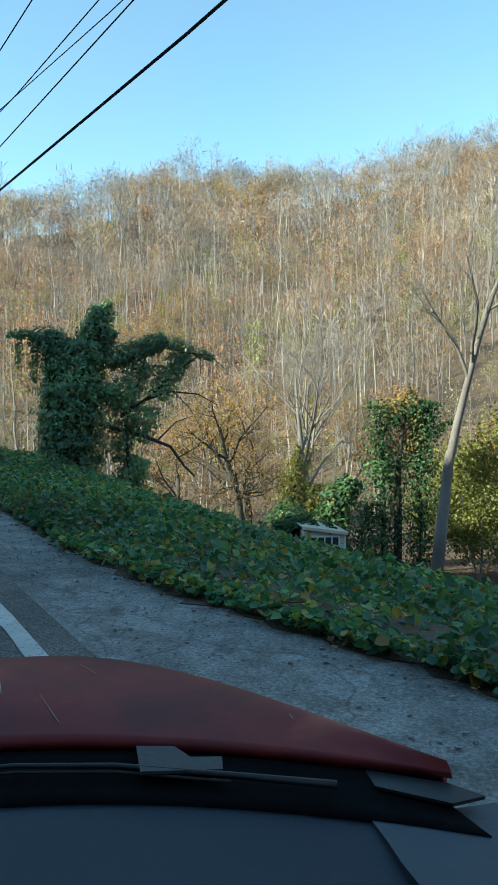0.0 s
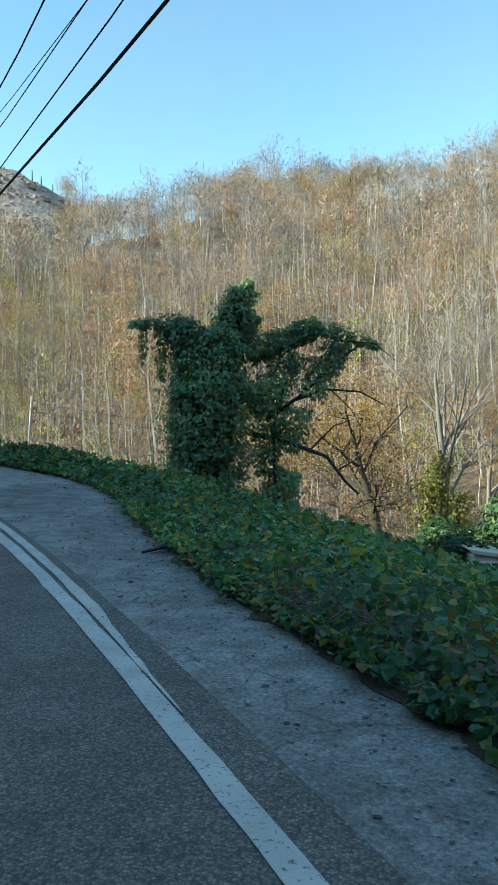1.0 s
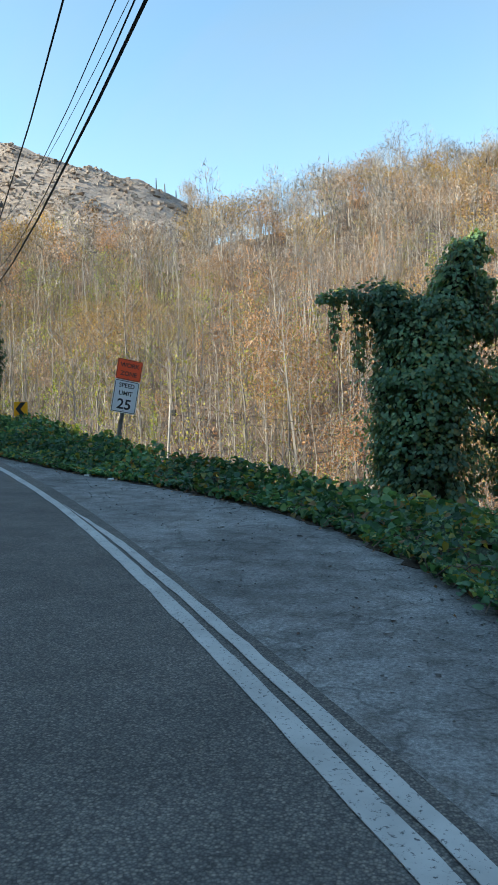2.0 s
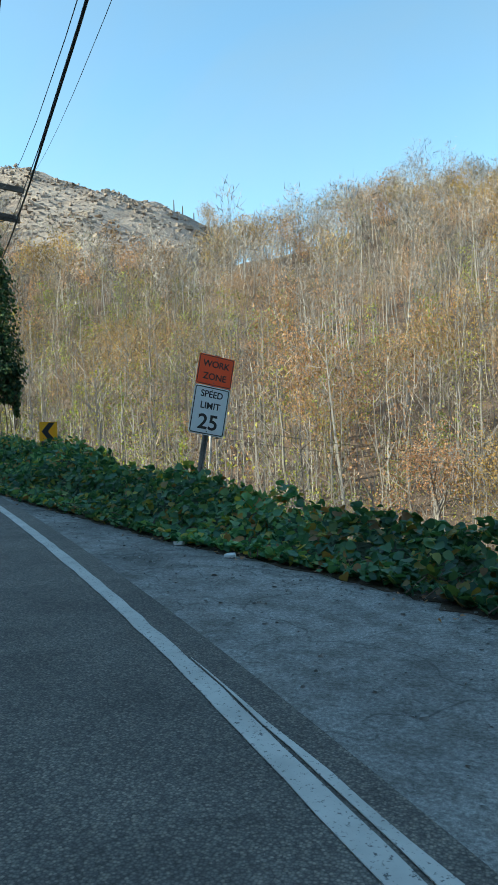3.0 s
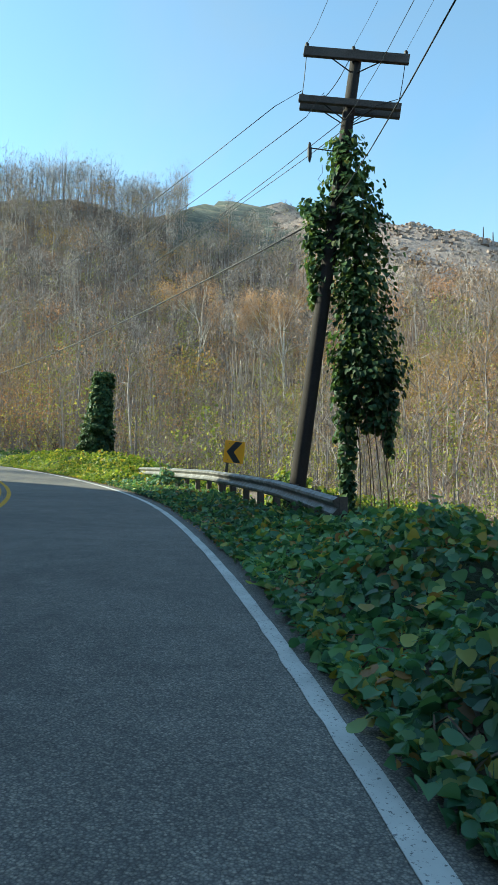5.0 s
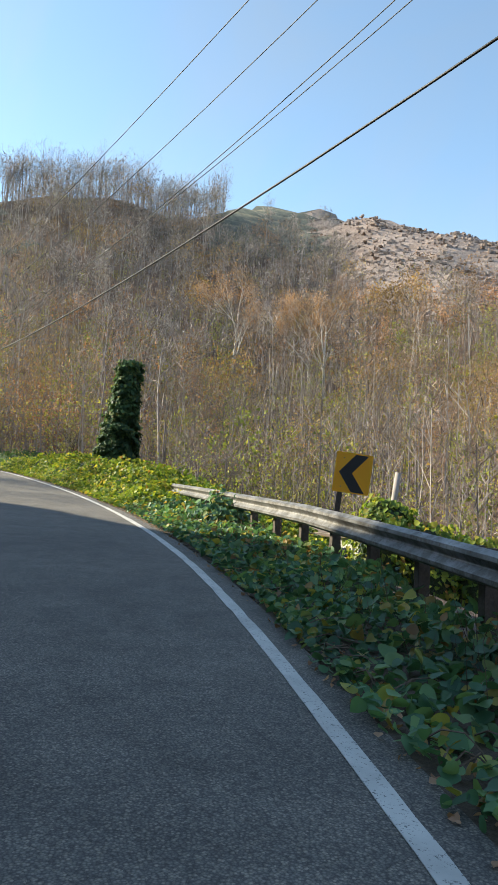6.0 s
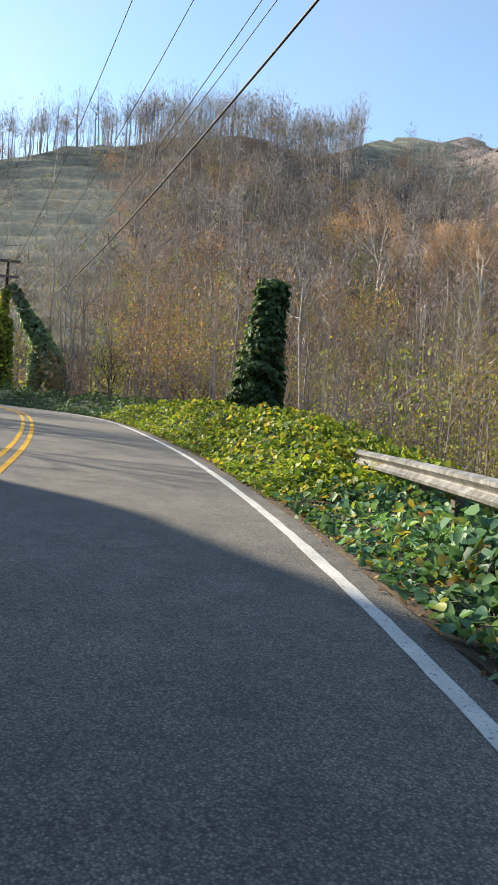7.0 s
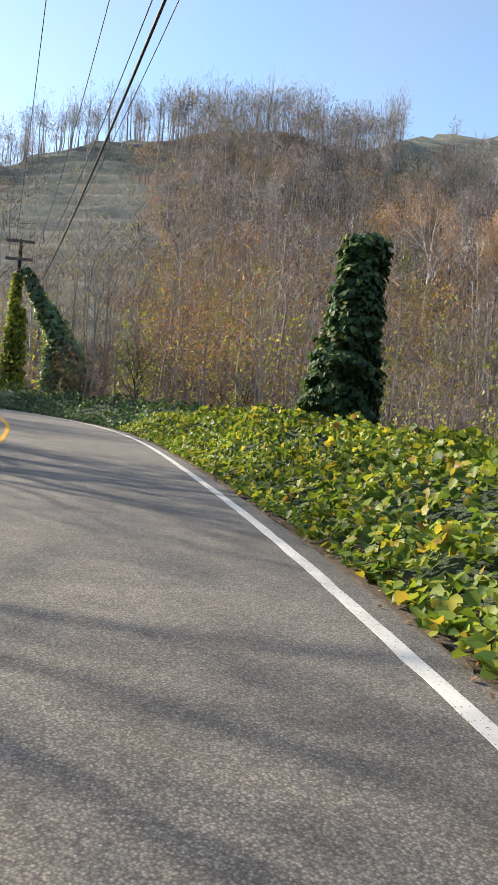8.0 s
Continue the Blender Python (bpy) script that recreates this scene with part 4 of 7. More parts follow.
def woods():
    rng = np.random.RandomState(77)
    full, light = [], []
    for kinds, thin in ((full, False), (light, True)):
        ls, tw, wd, sd = (0.26, 112, 0.125, 3) if thin else (0.12, 150, 0.05, 4)
        ln = 1.1 if thin else 3.5
        look_of = dict(width=wd, sides=sd, far=thin)
        kinds += [template(k, 13.0 + 1.6 * (k % 4), 2.7 + 0.5 * (k % 3), 9, tw, (2, 4, 2, 3, 2, 5)[k], int((6 + 14 * (k % 3)) * ln), pale=(k in (1, 3)), clear=0.46 + 0.06 * (k % 3), leaf=ls, tone=(1, 7, 8, 1, 7, 8)[k], r=0.16, **look_of) for k in range(6)]
        kinds += [template(10, 11.5, 3.5, 8, tw // 2, 2, int(120 * ln), leaf=ls * 1.1, tone=7, **look_of), template(11, 12, 3.7, 7, tw // 3, 3, int(210 * ln), leaf=ls * 1.25, tone=7, **look_of),
                  template(12, 12.5, 3.6, 7, tw // 3, 2, int(210 * ln), leaf=ls * 1.25, tone=7, **look_of), template(13, 12, 3.4, 7, tw // 3, 4, int(200 * ln), leaf=ls * 1.25, tone=8, **look_of),
                  template(14, 9, 3.1, 8, tw // 2, 5, int(70 * ln), leaf=ls, clear=0.25, tone=7, **look_of),
                  template(15, 10.5, 4.1, 6, tw // 4, 3, int(330 * ln), leaf=ls * 1.35, clear=0.3, tone=7, clumps=22, **look_of), template(16, 11, 4.0, 6, tw // 4, 4, int(300 * ln), leaf=ls * 1.3, clear=0.32, tone=8, clumps=22, **look_of)]
    p, (u, az, r) = spots_in(-37, 84, 0.0, 1.10, 4.6, rng)
    # the close ranks of the skyline
    more, (u2, az2, r2) = spots_in(-30, 17, 0.93, 1.09, 3.4, rng)
    cap, (u3, az3, r3) = spots_in(45, 62, 0.72, 1.0, 7.0, rng)
    p, u, az, r = np.concatenate([p, more, cap]), np.r_[u, u2, u3], np.r_[az, az2, az3], np.r_[r, r2, r3]
    keep = ~(is_bare(p, u, az) & (rng.uniform(0, 1, len(u)) > np.where(az > 45, 0.12, 0.0)))
    p, u, az, r = p[keep], u[keep], az[keep], r[keep]
    near = r < 125
    for name, sel, kinds, text in (("hillside_woods", near, full, "leafless grey and brown woods at the foot of the mountain"),
                                   ("mountain_woods", ~near, light, "grey leafless woods on the mountainside with golden and rusty patches")):
        chosen = leaf_drifts(p[sel], u[sel], az[sel], rng, 6, 6)
        scatter(name, p[sel], kinds, chosen, rng, text)
    # slender young trunks crowding the lower slopes, some in yellow-green or rusty leaf, some hung with ivy
    def in_drifts(q, leafy, rust, seed):
        """Numbers 0 for a bare place, 1 for a yellow-green one, 2 for a rusty one."""
        a = waves(q[:, 0], q[:, 1], 26, seed) + 0.7 * waves(q[:, 0], q[:, 1], 10, seed + 1) + rng.normal(0, 0.25, len(q))
        b = waves(q[:, 0], q[:, 1], 21, seed + 2) + 0.7 * waves(q[:, 0], q[:, 1], 9, seed + 3) + rng.normal(0, 0.25, len(q))
        return np.where(a > leafy, 1, np.where(b > rust, 2, 0))

    q, (u, az, r) = spots_in(-36, 62, 0.0, 0.42, 3.3, rng)
    bare = is_bare(q, u, az)
    q, u, az = q[~bare], u[~bare], az[~bare]
    young = [template(100 + k, 9.0 + 1.5 * (k % 4), 1.3 + 0.25 * (k > 3), 4, 22 if k < 4 else 14, (2, 5, 3, 2, 9, 5, 4)[k], (8, 20, 14, 8, 150, 130, 130)[k], pale=(k in (0, 3)), width=0.045, clear=(0.45, 0.42, 0.5, 0.42, 0.25, 0.3, 0.3)[k],
                      r=0.078 if k < 4 else 0.07, leaf=0.14 if k < 4 else 0.25, clumps=8 if k < 4 else 11, tone=(1, 7, 1, 7, 7, 7, 7)[k], far=True) for k in range(7)]
    young.append(template(107, 7.5, 0.55, 2, 10, 9, 240, width=0.04, clear=0.04, r=0.1, leaf=0.24, clumps=12, tone=7, far=True))
    hue = in_drifts(q, np.where(az > 14, 0.1, 0.55), np.where(az > 14, 0.8, 0.2), 300)
    roll = rng.uniform(0, 1, len(q))
    pick = np.where((hue == 1) & (roll < 0.62), 4 + (roll < 0.2), np.where((hue == 2) & (roll < 0.55), 6, rng.randint(0, 4, len(q))))
    pick = np.where((rng.uniform(0, 1, len(q)) < 0.03) & (u < 0.25), 7, pick)
    scatter("young_woods", q, young, pick, rng, "crowded slender grey trunks of young trees, yellow-green and rusty in places", "woods")
    # low leafy undergrowth between the trunks
    q, (u, az, r) = spots_in(-30, 72, 0.02, 0.75, 6.6, rng)
    bare = is_bare(q, u, az)
    q, az = q[~bare], az[~bare]
    shrubs = [template(90 + k, 3.6 + 0.8 * k, 1.5, 4, 26, (5, 2, 4, 9)[k], 85, width=0.08, clear=0.1, r=0.05, leaf=0.26, clumps=9, tone=7, far=True) for k in range(4)]
    hue = in_drifts(q, np.where(az > 14, 0.3, 0.6), np.where(az > 14, 0.6, 0.0), 310)
    pick = np.where(hue == 1, rng.choice([0, 3], len(q)), np.where(hue == 2, rng.choice([2, 2, 1], len(q)), rng.choice([0, 1, 1, 3], len(q))))
    scatter("undergrowth", q, shrubs, pick, rng, "low olive and rusty undergrowth between the trunks", "undergrowth")
    # bushes in rows along the benches of the reclaimed slope
    q, (u, az, r) = spots_in(58, 88, 0.16, 0.97, 5.0, rng)
    sel = is_bare(q, u, az) & (np.abs((q[:, 2] / 7.0) % 1.0 - 0.75) < 0.2)
    scatter("bench_bushes", q[sel], shrubs, rng.choice(4, sel.sum(), p=[0.6, 0.25, 0.1, 0.05]), rng, "low scattered bushes along the benches of the slope", "bushes", (0.3, 0.75))
    # saplings and brush on the valley floor
    xs, ys = (g.ravel() for g in np.meshgrid(np.arange(-130, 40, 2.8), np.arange(20, 125, 2.8)))
    xs, ys = xs + rng.uniform(-1, 1, len(xs)), ys + rng.uniform(-1, 1, len(xs))
    st, off, zr = along(xs, ys)
    out = off - border(st)
    u, az, r = crest_share(xs, ys)
    keep = (out > np.interp(st, [0, 36, 50, 90, 130], [34, 17, 10, 12, 12])) & (u < np.where(rng.uniform(0, 1, len(xs)) < 0.4, 0.26, 0.05)) & (az > -48) & (az < 88)
    p = np.stack([xs[keep], ys[keep], land(xs[keep], ys[keep]) - 0.1], 1)
    kinds = [template(20 + k, 6.5 + k, 1.4, 7, 38, (2, 5, 3, 2)[k], (14, 24, 16, 10)[k], width=0.034, clear=0.25, r=0.055, leaf=0.13, clumps=10, tone=(7, 1, 7, 8)[k], pale=(k == 2)) for k in range(4)]
    kinds += [template(26, 5, 1.5, 6, 30, 9, 190, width=0.03, clear=0.08, r=0.04, leaf=0.14, clumps=12, tone=7), template(27, 4.5, 1.6, 6, 30, 4, 150, width=0.03, clear=0.08, r=0.04, leaf=0.13, clumps=12, tone=7),
              template(28, 3.0, 1.6, 8, 60, 2, 50, width=0.025, clear=0.05, r=0.03, leaf=0.1, clumps=12, tone=7), template(29, 6.5, 1.7, 6, 30, 5, 210, width=0.03, clear=0.12, r=0.05, leaf=0.14, clumps=14, tone=7)]
    hue = in_drifts(p, np.where(p[:, 0] < -30, 0.45, 0.1), np.where(p[:, 0] < -30, 1.0, 0.5), 320)
    roll = rng.uniform(0, 1, len(p))
    pick = np.where((hue == 1) & (roll < 0.6), np.where(roll < 0.32, 4, 7), np.where((hue == 2) & (roll < 0.5), 5, np.where(roll > 0.9, 6, rng.randint(0, 4, len(p)))))
    scatter("sapling_thicket", p, kinds, pick, rng, "thin pale saplings and yellowing brush on the valley floor", "thicket")


woods()

# ---- things beside the road ----


def fork(rng, p, d, length, r, level, tubes, roots, kids, turn=0.6, wander=0.08, lift=0.12):
    """Grows a limb and its branches: fills the lists of tubes and of twig roots."""
    n = 6
    pts, way = [np.array(p, float)], np.array(d, float) / np.linalg.norm(d)
    for _ in range(n - 1):
        way = way + rng.normal(0, wander, 3) + np.array([0, 0, lift * 0.25])
        way /= np.linalg.norm(way)
        pts.append(pts[-1] + way * length / (n - 1))
    pts = np.array(pts)
    t = np.linspace(0, 1, n)
    tubes.append((pts, r * (1 - 0.72 * t) + 0.004, 7 if level == 0 else 5 if level == 1 else 3, level))
    if level >= len(kids):
        roots += [(pts[3], way), (pts[4], way), (pts[5], way)]
        return
    for k in range(kids[level]):
        u = 0.28 + 0.7 * (k + rng.uniform(0.2, 0.9)) / kids[level]
        at = np.array([np.interp(u, t, pts[:, i]) for i in range(3)])
        side = rng.normal(0, 1, 3)
        side -= way * (side @ way)
        side /= np.linalg.norm(side) + 1e-9
        fork(rng, at, way + side * turn * rng.uniform(0.8, 1.7), length * rng.uniform(0.42, 0.68) * (1.15 - 0.4 * u), r * (1 - 0.72 * u) * 0.62, level + 1, tubes, roots, kids, turn, wander * 1.3, lift)
    roots.append((pts[-1], way))


def tree(x, y, height, r, lean, kids, label, bark, seed, leaf=None, leaf_count=0, leaf_size=0.1, twigs=900, twig_len=0.5, turn=0.6, wander=0.08, base=None, spread=0.5, name="tree", stems=1, twig_w=0.012):
    rng = np.random.RandomState(seed)
    z = float(land(x, y)[0]) - 0.1 if base is None else base
    root = tagged(empty(name, x, y, z), label, "tree", "trees in the valley")
    tubes, roots = [], []
    for k in range(stems):
        d = np.array([lean[0], lean[1], 1.0]) + (rng.normal(0, 0.2, 3) * np.array([1, 1, 0]) if k else 0)
        fork(rng, (0.15 * k, 0, 0), d, height * 0.66, r * (1 - 0.25 * k), 0, tubes, roots, kids, turn, wander)
    h0, h1 = Heap(), Heap()
    for p, rad, sides, level in tubes:
        (h0 if level == 0 else h1).add(*tube_arrays(p, rad, sides))
    part("trunk", h0.mesh("trunk", [bark], False), None, root)
    part("limbwork", h1.mesh("limbwork", [bark], False), None, root, "forking bare limbs", "stuff")
    if twigs:
        part("twig_crown", mesh_of("twig_crown", *twig_arrays(roots, twigs, twig_len, twig_w, rng), TWIG), None, root, "fine bare twigs", "stuff")
    if leaf_count:
        part("leaf_crown", mesh_of("leaf_crown", *chips(roots, leaf_count, leaf_size, rng, spread), leaf), None, root, "thin autumn leaves", "stuff")
    return root


def vine_shell(capsules, count, size, rng, origin, ragged=0.14, inner=0.2):
    """Hanging vine leaves over a body of tapering rods: arrays of corners and quads."""
    cap = np.array([(*c[0], *c[1], c[2], c[3], c[4] if len(c) > 4 else 1.0) for c in capsules], float)
    a, b, ra, rb = cap[:, :3], cap[:, 3:6], cap[:, 6], cap[:, 7]
    area = (np.linalg.norm(b - a, axis=1) + ra) * (ra + rb) * cap[:, 8]
    k = rng.choice(len(cap), count, p=area / area.sum())
    t = rng.uniform(-0.04, 1.06, count)
    axis = (b - a)[k]
    axis /= np.linalg.norm(axis, axis=1)[:, None] + 1e-9
    s1 = np.cross(axis, np.array([0.31, 0.42, 0.85]))
    s1 /= np.linalg.norm(s1, axis=1)[:, None] + 1e-9
    s2 = np.cross(axis, s1)
    ang = rng.uniform(0, 2 * math.pi, count)
    outw = s1 * np.cos(ang)[:, None] + s2 * np.sin(ang)[:, None]
    outw[:, 2] *= np.where(outw[:, 2] < 0, 0.6, 1)
    core = a[k] + (b - a)[k] * t[:, None]
    lump = 1 + 0.16 * waves(core[:, 0] + outw[:, 0], core[:, 2] * 1.3 + outw[:, 1], 0.9, 61) + 0.1 * waves(core[:, 2] * 2, ang, 1.1, 62)
    rad = (ra[k] + (rb[k] - ra[k]) * np.clip(t, 0, 1)) * lump
    rad = rad * np.where(rng.uniform(0, 1, count) < inner, rng.uniform(0.4, 1.0, count), 1 + rng.normal(0, ragged, count))
    p = core + outw * rad[:, None]
    normal = outw + np.array([0, 0, 0.95]) + rng.normal(0, 0.3, outw.shape)
    return leaves(p - origin, normal, size * rng.uniform(0.7, 1.25, count), rng, hang=1.0)


def vine_thing(name, label, category, x, y, z, capsules, count, size, seed, mat=None, limbs=(), core=0.62, bark=None, tendrils=60, parent=None, ragged=0.14, group=""):
    """A tree, pole or stump swallowed by vines: heart coloured dark as shade, limbs, hanging leaves and loose strands.
    """
    rng = np.random.RandomState(seed)
    root = parent or tagged(empty(name, x, y, z), label, category, group)
    origin = np.array(root.matrix_basis.translation)
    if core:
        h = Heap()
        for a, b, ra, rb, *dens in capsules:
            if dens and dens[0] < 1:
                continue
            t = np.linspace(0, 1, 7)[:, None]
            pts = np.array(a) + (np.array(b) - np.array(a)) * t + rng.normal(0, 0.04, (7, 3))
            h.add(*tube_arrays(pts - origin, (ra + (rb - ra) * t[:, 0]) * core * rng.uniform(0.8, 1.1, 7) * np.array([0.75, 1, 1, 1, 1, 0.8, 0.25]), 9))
        part("stem_shade_core", h.mesh("stem_shade_core", [VINE_MAT], False), None, root, "core of vine stems, coloured dark as the shade inside")
    for pts, r0 in limbs:
        pts = np.array(pts, float)
        tube("limb", pts - origin, np.linspace(r0, r0 * 0.35, len(pts)), bark or DARK_BARK, root, 6)
    v, f = vine_shell(capsules, count, size, rng, origin, ragged)
    part("leaf_cover", mesh_of("leaf_cover", v, f, mat or IVY, flat=False), None, root, "overlapping hanging vine leaves", "stuff")
    if tendrils:
        h = Heap()
        for _ in range(tendrils):
            a, b, ra, rb = capsules[rng.randint(len(capsules))][:4]
            t = rng.uniform(0, 1)
            q = np.array(a) + (np.array(b) - np.array(a)) * t + rng.normal(0, (ra + rb) * 0.45, 3) * np.array([1, 1, 0.3])
            ln = rng.uniform(0.3, 1.1)
            pts = [q - origin + np.array([rng.normal(0, 0.04) * u, rng.normal(0, 0.04) * u, -ln * u]) for u in (0, 0.4, 0.75, 1)]
            h.add(*tube_arrays(pts, [0.006, 0.006, 0.005, 0.003], 3))
        part("strand_tangle", h.mesh("strand_tangle", [STEM]), None, root, "loose hanging vine strands", "stuff")
    return root


# the vine-swallowed tree at the pull-off
CY = 28.3
creature = vine_thing("vine_covered_tree", "tree wholly swallowed by dark green vines, two drooping arms", "tree", -6.6, CY, 0.2,
           [((-7.0, CY, 0.2), (-6.8, CY, 3.2), 0.95, 1.0), ((-6.8, CY, 3.0), (-6.5, CY, 4.9), 1.0, 0.62), ((-6.45, CY, 4.5), (-5.85, CY, 6.1), 0.55, 0.36),
            ((-5.9, CY, 4.7), (-5.45, CY, 5.35), 0.3, 0.16), ((-7.2, CY, 4.2), (-7.85, CY, 5.2), 0.62, 0.4), ((-7.6, CY, 4.4), (-7.75, CY, 1.2), 0.36, 0.3),
            ((-7.7, CY, 5.3), (-9.2, CY - 0.1, 5.2), 0.26, 0.12, 0.45), ((-8.85, CY, 5.2), (-8.9, CY, 4.1), 0.14, 0.05, 0.3), ((-8.3, CY, 5.1), (-8.35, CY, 3.6), 0.2, 0.1, 0.4),
            ((-5.7, CY, 4.3), (-4.2, CY + 0.1, 4.75), 0.45, 0.35, 0.8), ((-4.3, CY + 0.1, 4.7), (-3.6, CY + 0.1, 5.1), 0.36, 0.3, 0.8), ((-3.6, CY + 0.1, 5.0), (-1.9, CY + 0.2, 4.4), 0.3, 0.14, 0.4),
            ((-5.5, CY + 0.1, 2.6), (-4.4, CY + 0.2, 4.2), 0.55, 0.5, 0.42), ((-5.2, CY + 0.2, 0.7), (-5.1, CY + 0.1, 3.2), 0.35, 0.5, 0.4), ((-4.7, CY + 0.3, 1.4), (-4.2, CY + 0.2, 2.6), 0.5, 0.45, 0.4),
            ((-3.9, CY + 0.2, 3.0), (-3.0, CY + 0.2, 4.5), 0.5, 0.35, 0.45), ((-5.0, CY + 0.3, -0.2), (-4.55, CY + 0.3, 0.7), 0.55, 0.35, 0.8),
            ((-5.95, CY, 5.9), (-5.6, CY, 6.4), 0.32, 0.1)],
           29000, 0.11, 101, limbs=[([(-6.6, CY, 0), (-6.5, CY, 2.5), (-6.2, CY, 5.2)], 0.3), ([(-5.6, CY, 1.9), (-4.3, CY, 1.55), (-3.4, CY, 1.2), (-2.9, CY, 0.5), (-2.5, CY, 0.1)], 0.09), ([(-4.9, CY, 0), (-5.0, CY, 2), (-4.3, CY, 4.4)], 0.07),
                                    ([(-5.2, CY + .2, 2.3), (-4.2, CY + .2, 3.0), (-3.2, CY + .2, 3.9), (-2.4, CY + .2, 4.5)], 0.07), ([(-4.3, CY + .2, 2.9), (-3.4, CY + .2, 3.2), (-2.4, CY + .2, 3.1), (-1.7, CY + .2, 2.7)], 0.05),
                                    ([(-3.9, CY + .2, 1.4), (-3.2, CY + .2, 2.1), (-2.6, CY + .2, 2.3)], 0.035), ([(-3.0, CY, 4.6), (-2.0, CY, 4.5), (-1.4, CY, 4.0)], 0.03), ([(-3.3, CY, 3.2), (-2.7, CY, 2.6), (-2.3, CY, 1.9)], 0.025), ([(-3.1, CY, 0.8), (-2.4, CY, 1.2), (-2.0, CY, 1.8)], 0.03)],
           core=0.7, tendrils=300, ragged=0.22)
creature.location.x += 0.5

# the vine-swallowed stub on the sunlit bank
vine_thing("vine_pillar", "tall stub of a tree wrapped in vines coloured dark as shade", "tree", -58.5, 59.5, 5.2,
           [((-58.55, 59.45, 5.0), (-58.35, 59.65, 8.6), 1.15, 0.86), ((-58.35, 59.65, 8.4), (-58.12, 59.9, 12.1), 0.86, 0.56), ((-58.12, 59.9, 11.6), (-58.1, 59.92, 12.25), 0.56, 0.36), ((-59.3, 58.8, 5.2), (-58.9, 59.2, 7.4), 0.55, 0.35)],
           14000, 0.2, 102, limbs=[([(-58.5, 59.5, 5), (-58.3, 59.7, 9), (-58.1, 59.9, 12)], 0.4)], core=0.86, tendrils=30, ragged=0.09, mat=SHADED_IVY)

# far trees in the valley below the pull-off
vine_thing("vine_covered_tree", "ragged tree hung with thin green vines", "tree", 6.4, 34.9, -4.4,
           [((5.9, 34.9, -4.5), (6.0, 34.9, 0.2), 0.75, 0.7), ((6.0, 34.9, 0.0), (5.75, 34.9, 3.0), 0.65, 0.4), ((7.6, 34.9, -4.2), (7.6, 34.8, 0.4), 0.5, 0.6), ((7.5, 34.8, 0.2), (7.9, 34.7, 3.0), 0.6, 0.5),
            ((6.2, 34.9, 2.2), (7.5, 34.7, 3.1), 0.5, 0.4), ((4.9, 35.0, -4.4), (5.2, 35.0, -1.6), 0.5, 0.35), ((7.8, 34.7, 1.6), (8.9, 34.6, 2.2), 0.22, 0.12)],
           8200, 0.125, 103, mat=SHADED_IVY, core=0.12, tendrils=260, ragged=0.5, limbs=[([(6.6, 34.9, -4.5), (6.6, 34.9, 0), (6.9, 34.8, 3)], 0.22)])
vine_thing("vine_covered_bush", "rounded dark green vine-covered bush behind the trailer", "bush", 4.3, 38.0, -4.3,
           [((4.0, 38.0, -4.4), (4.3, 38.0, -1.4), 0.6, 0.8), ((4.3, 38.0, -1.6), (5.0, 38.0, -0.6), 0.8, 0.5), ((3.2, 38.1, -4.3), (3.7, 38.0, -2.0), 0.45, 0.4)], 3200, 0.15, 104, mat=SHADED_IVY, core=0.75, tendrils=20)
leaner = tree(7.75, 30.4, 12.0, 0.18, (0.07, 0.0), (5, 5, 4), "leaning grey bare tree with forked limbs above the vines", BARK, 7, twigs=1600, twig_len=0.7, turn=0.55, leaf=BROWN_LEAF, leaf_count=120, leaf_size=0.09, base=float(land(6.4, 30.4)[0]) + 5.2)
tube("lower_trunk", [(-0.58, 0, -5.4), (-0.32, 0, -2.7), (-0.06, 0, -0.3), (0.03, 0, 0.3)], np.array([0.26, 0.23, 0.19, 0.175]), BARK, leaner, 10)
tree(2.9, 46.7, 15.5, 0.26, (0.05, 0.0), (6, 6, 5), "tall bare tree with pale spreading limbs and ivy at its foot", BARK, 9, twigs=2600, twig_len=0.8, turn=0.5, leaf=BROWN_LEAF, leaf_count=200, leaf_size=0.1, stems=2)
vine_thing("ivy_clump", "sunlit yellow-green ivy round a tree's foot", "ivy", 2.6, 46.4, -3.9,
           [((2.3, 46.4, -4.0), (2.5, 46.5, -1.0), 0.8, 0.7), ((3.6, 46.2, -3.9), (3.8, 46.3, -1.4), 0.7, 0.5), ((2.5, 46.5, -1.2), (3.1, 46.6, 0.8), 0.6, 0.5)], 2600, 0.16, 105, mat=OLIVE_LEAF, core=0.2, tendrils=10, ragged=0.42)
tree(-0.4, 54.0, 9.0, 0.3, (0.08, 0.0), (7, 6, 5), "low spreading tree with dark crooked limbs and thin leaves", DARK_BARK, 12, GOLD_LEAF, 4200, 0.11, 1800, 0.5, 0.95, 0.14, spread=0.35)
tree(-4.6, 50.0, 8.5, 0.2, (-0.1, 0.0), (6, 6, 4), "small spreading tree with thin brown leaves", DARK_BARK, 13, BROWN_LEAF, 3600, 0.11, 1400, 0.5, 0.9, 0.13, spread=0.35)
tree(6.0, 52.0, 11.0, 0.2, (0.0, 0.0), (6, 6, 4), "slender tree with thin golden leaves", BARK, 14, GOLD_LEAF, 3200, 0.13, 1200, 0.5, 0.7, 0.1, spread=0.4)
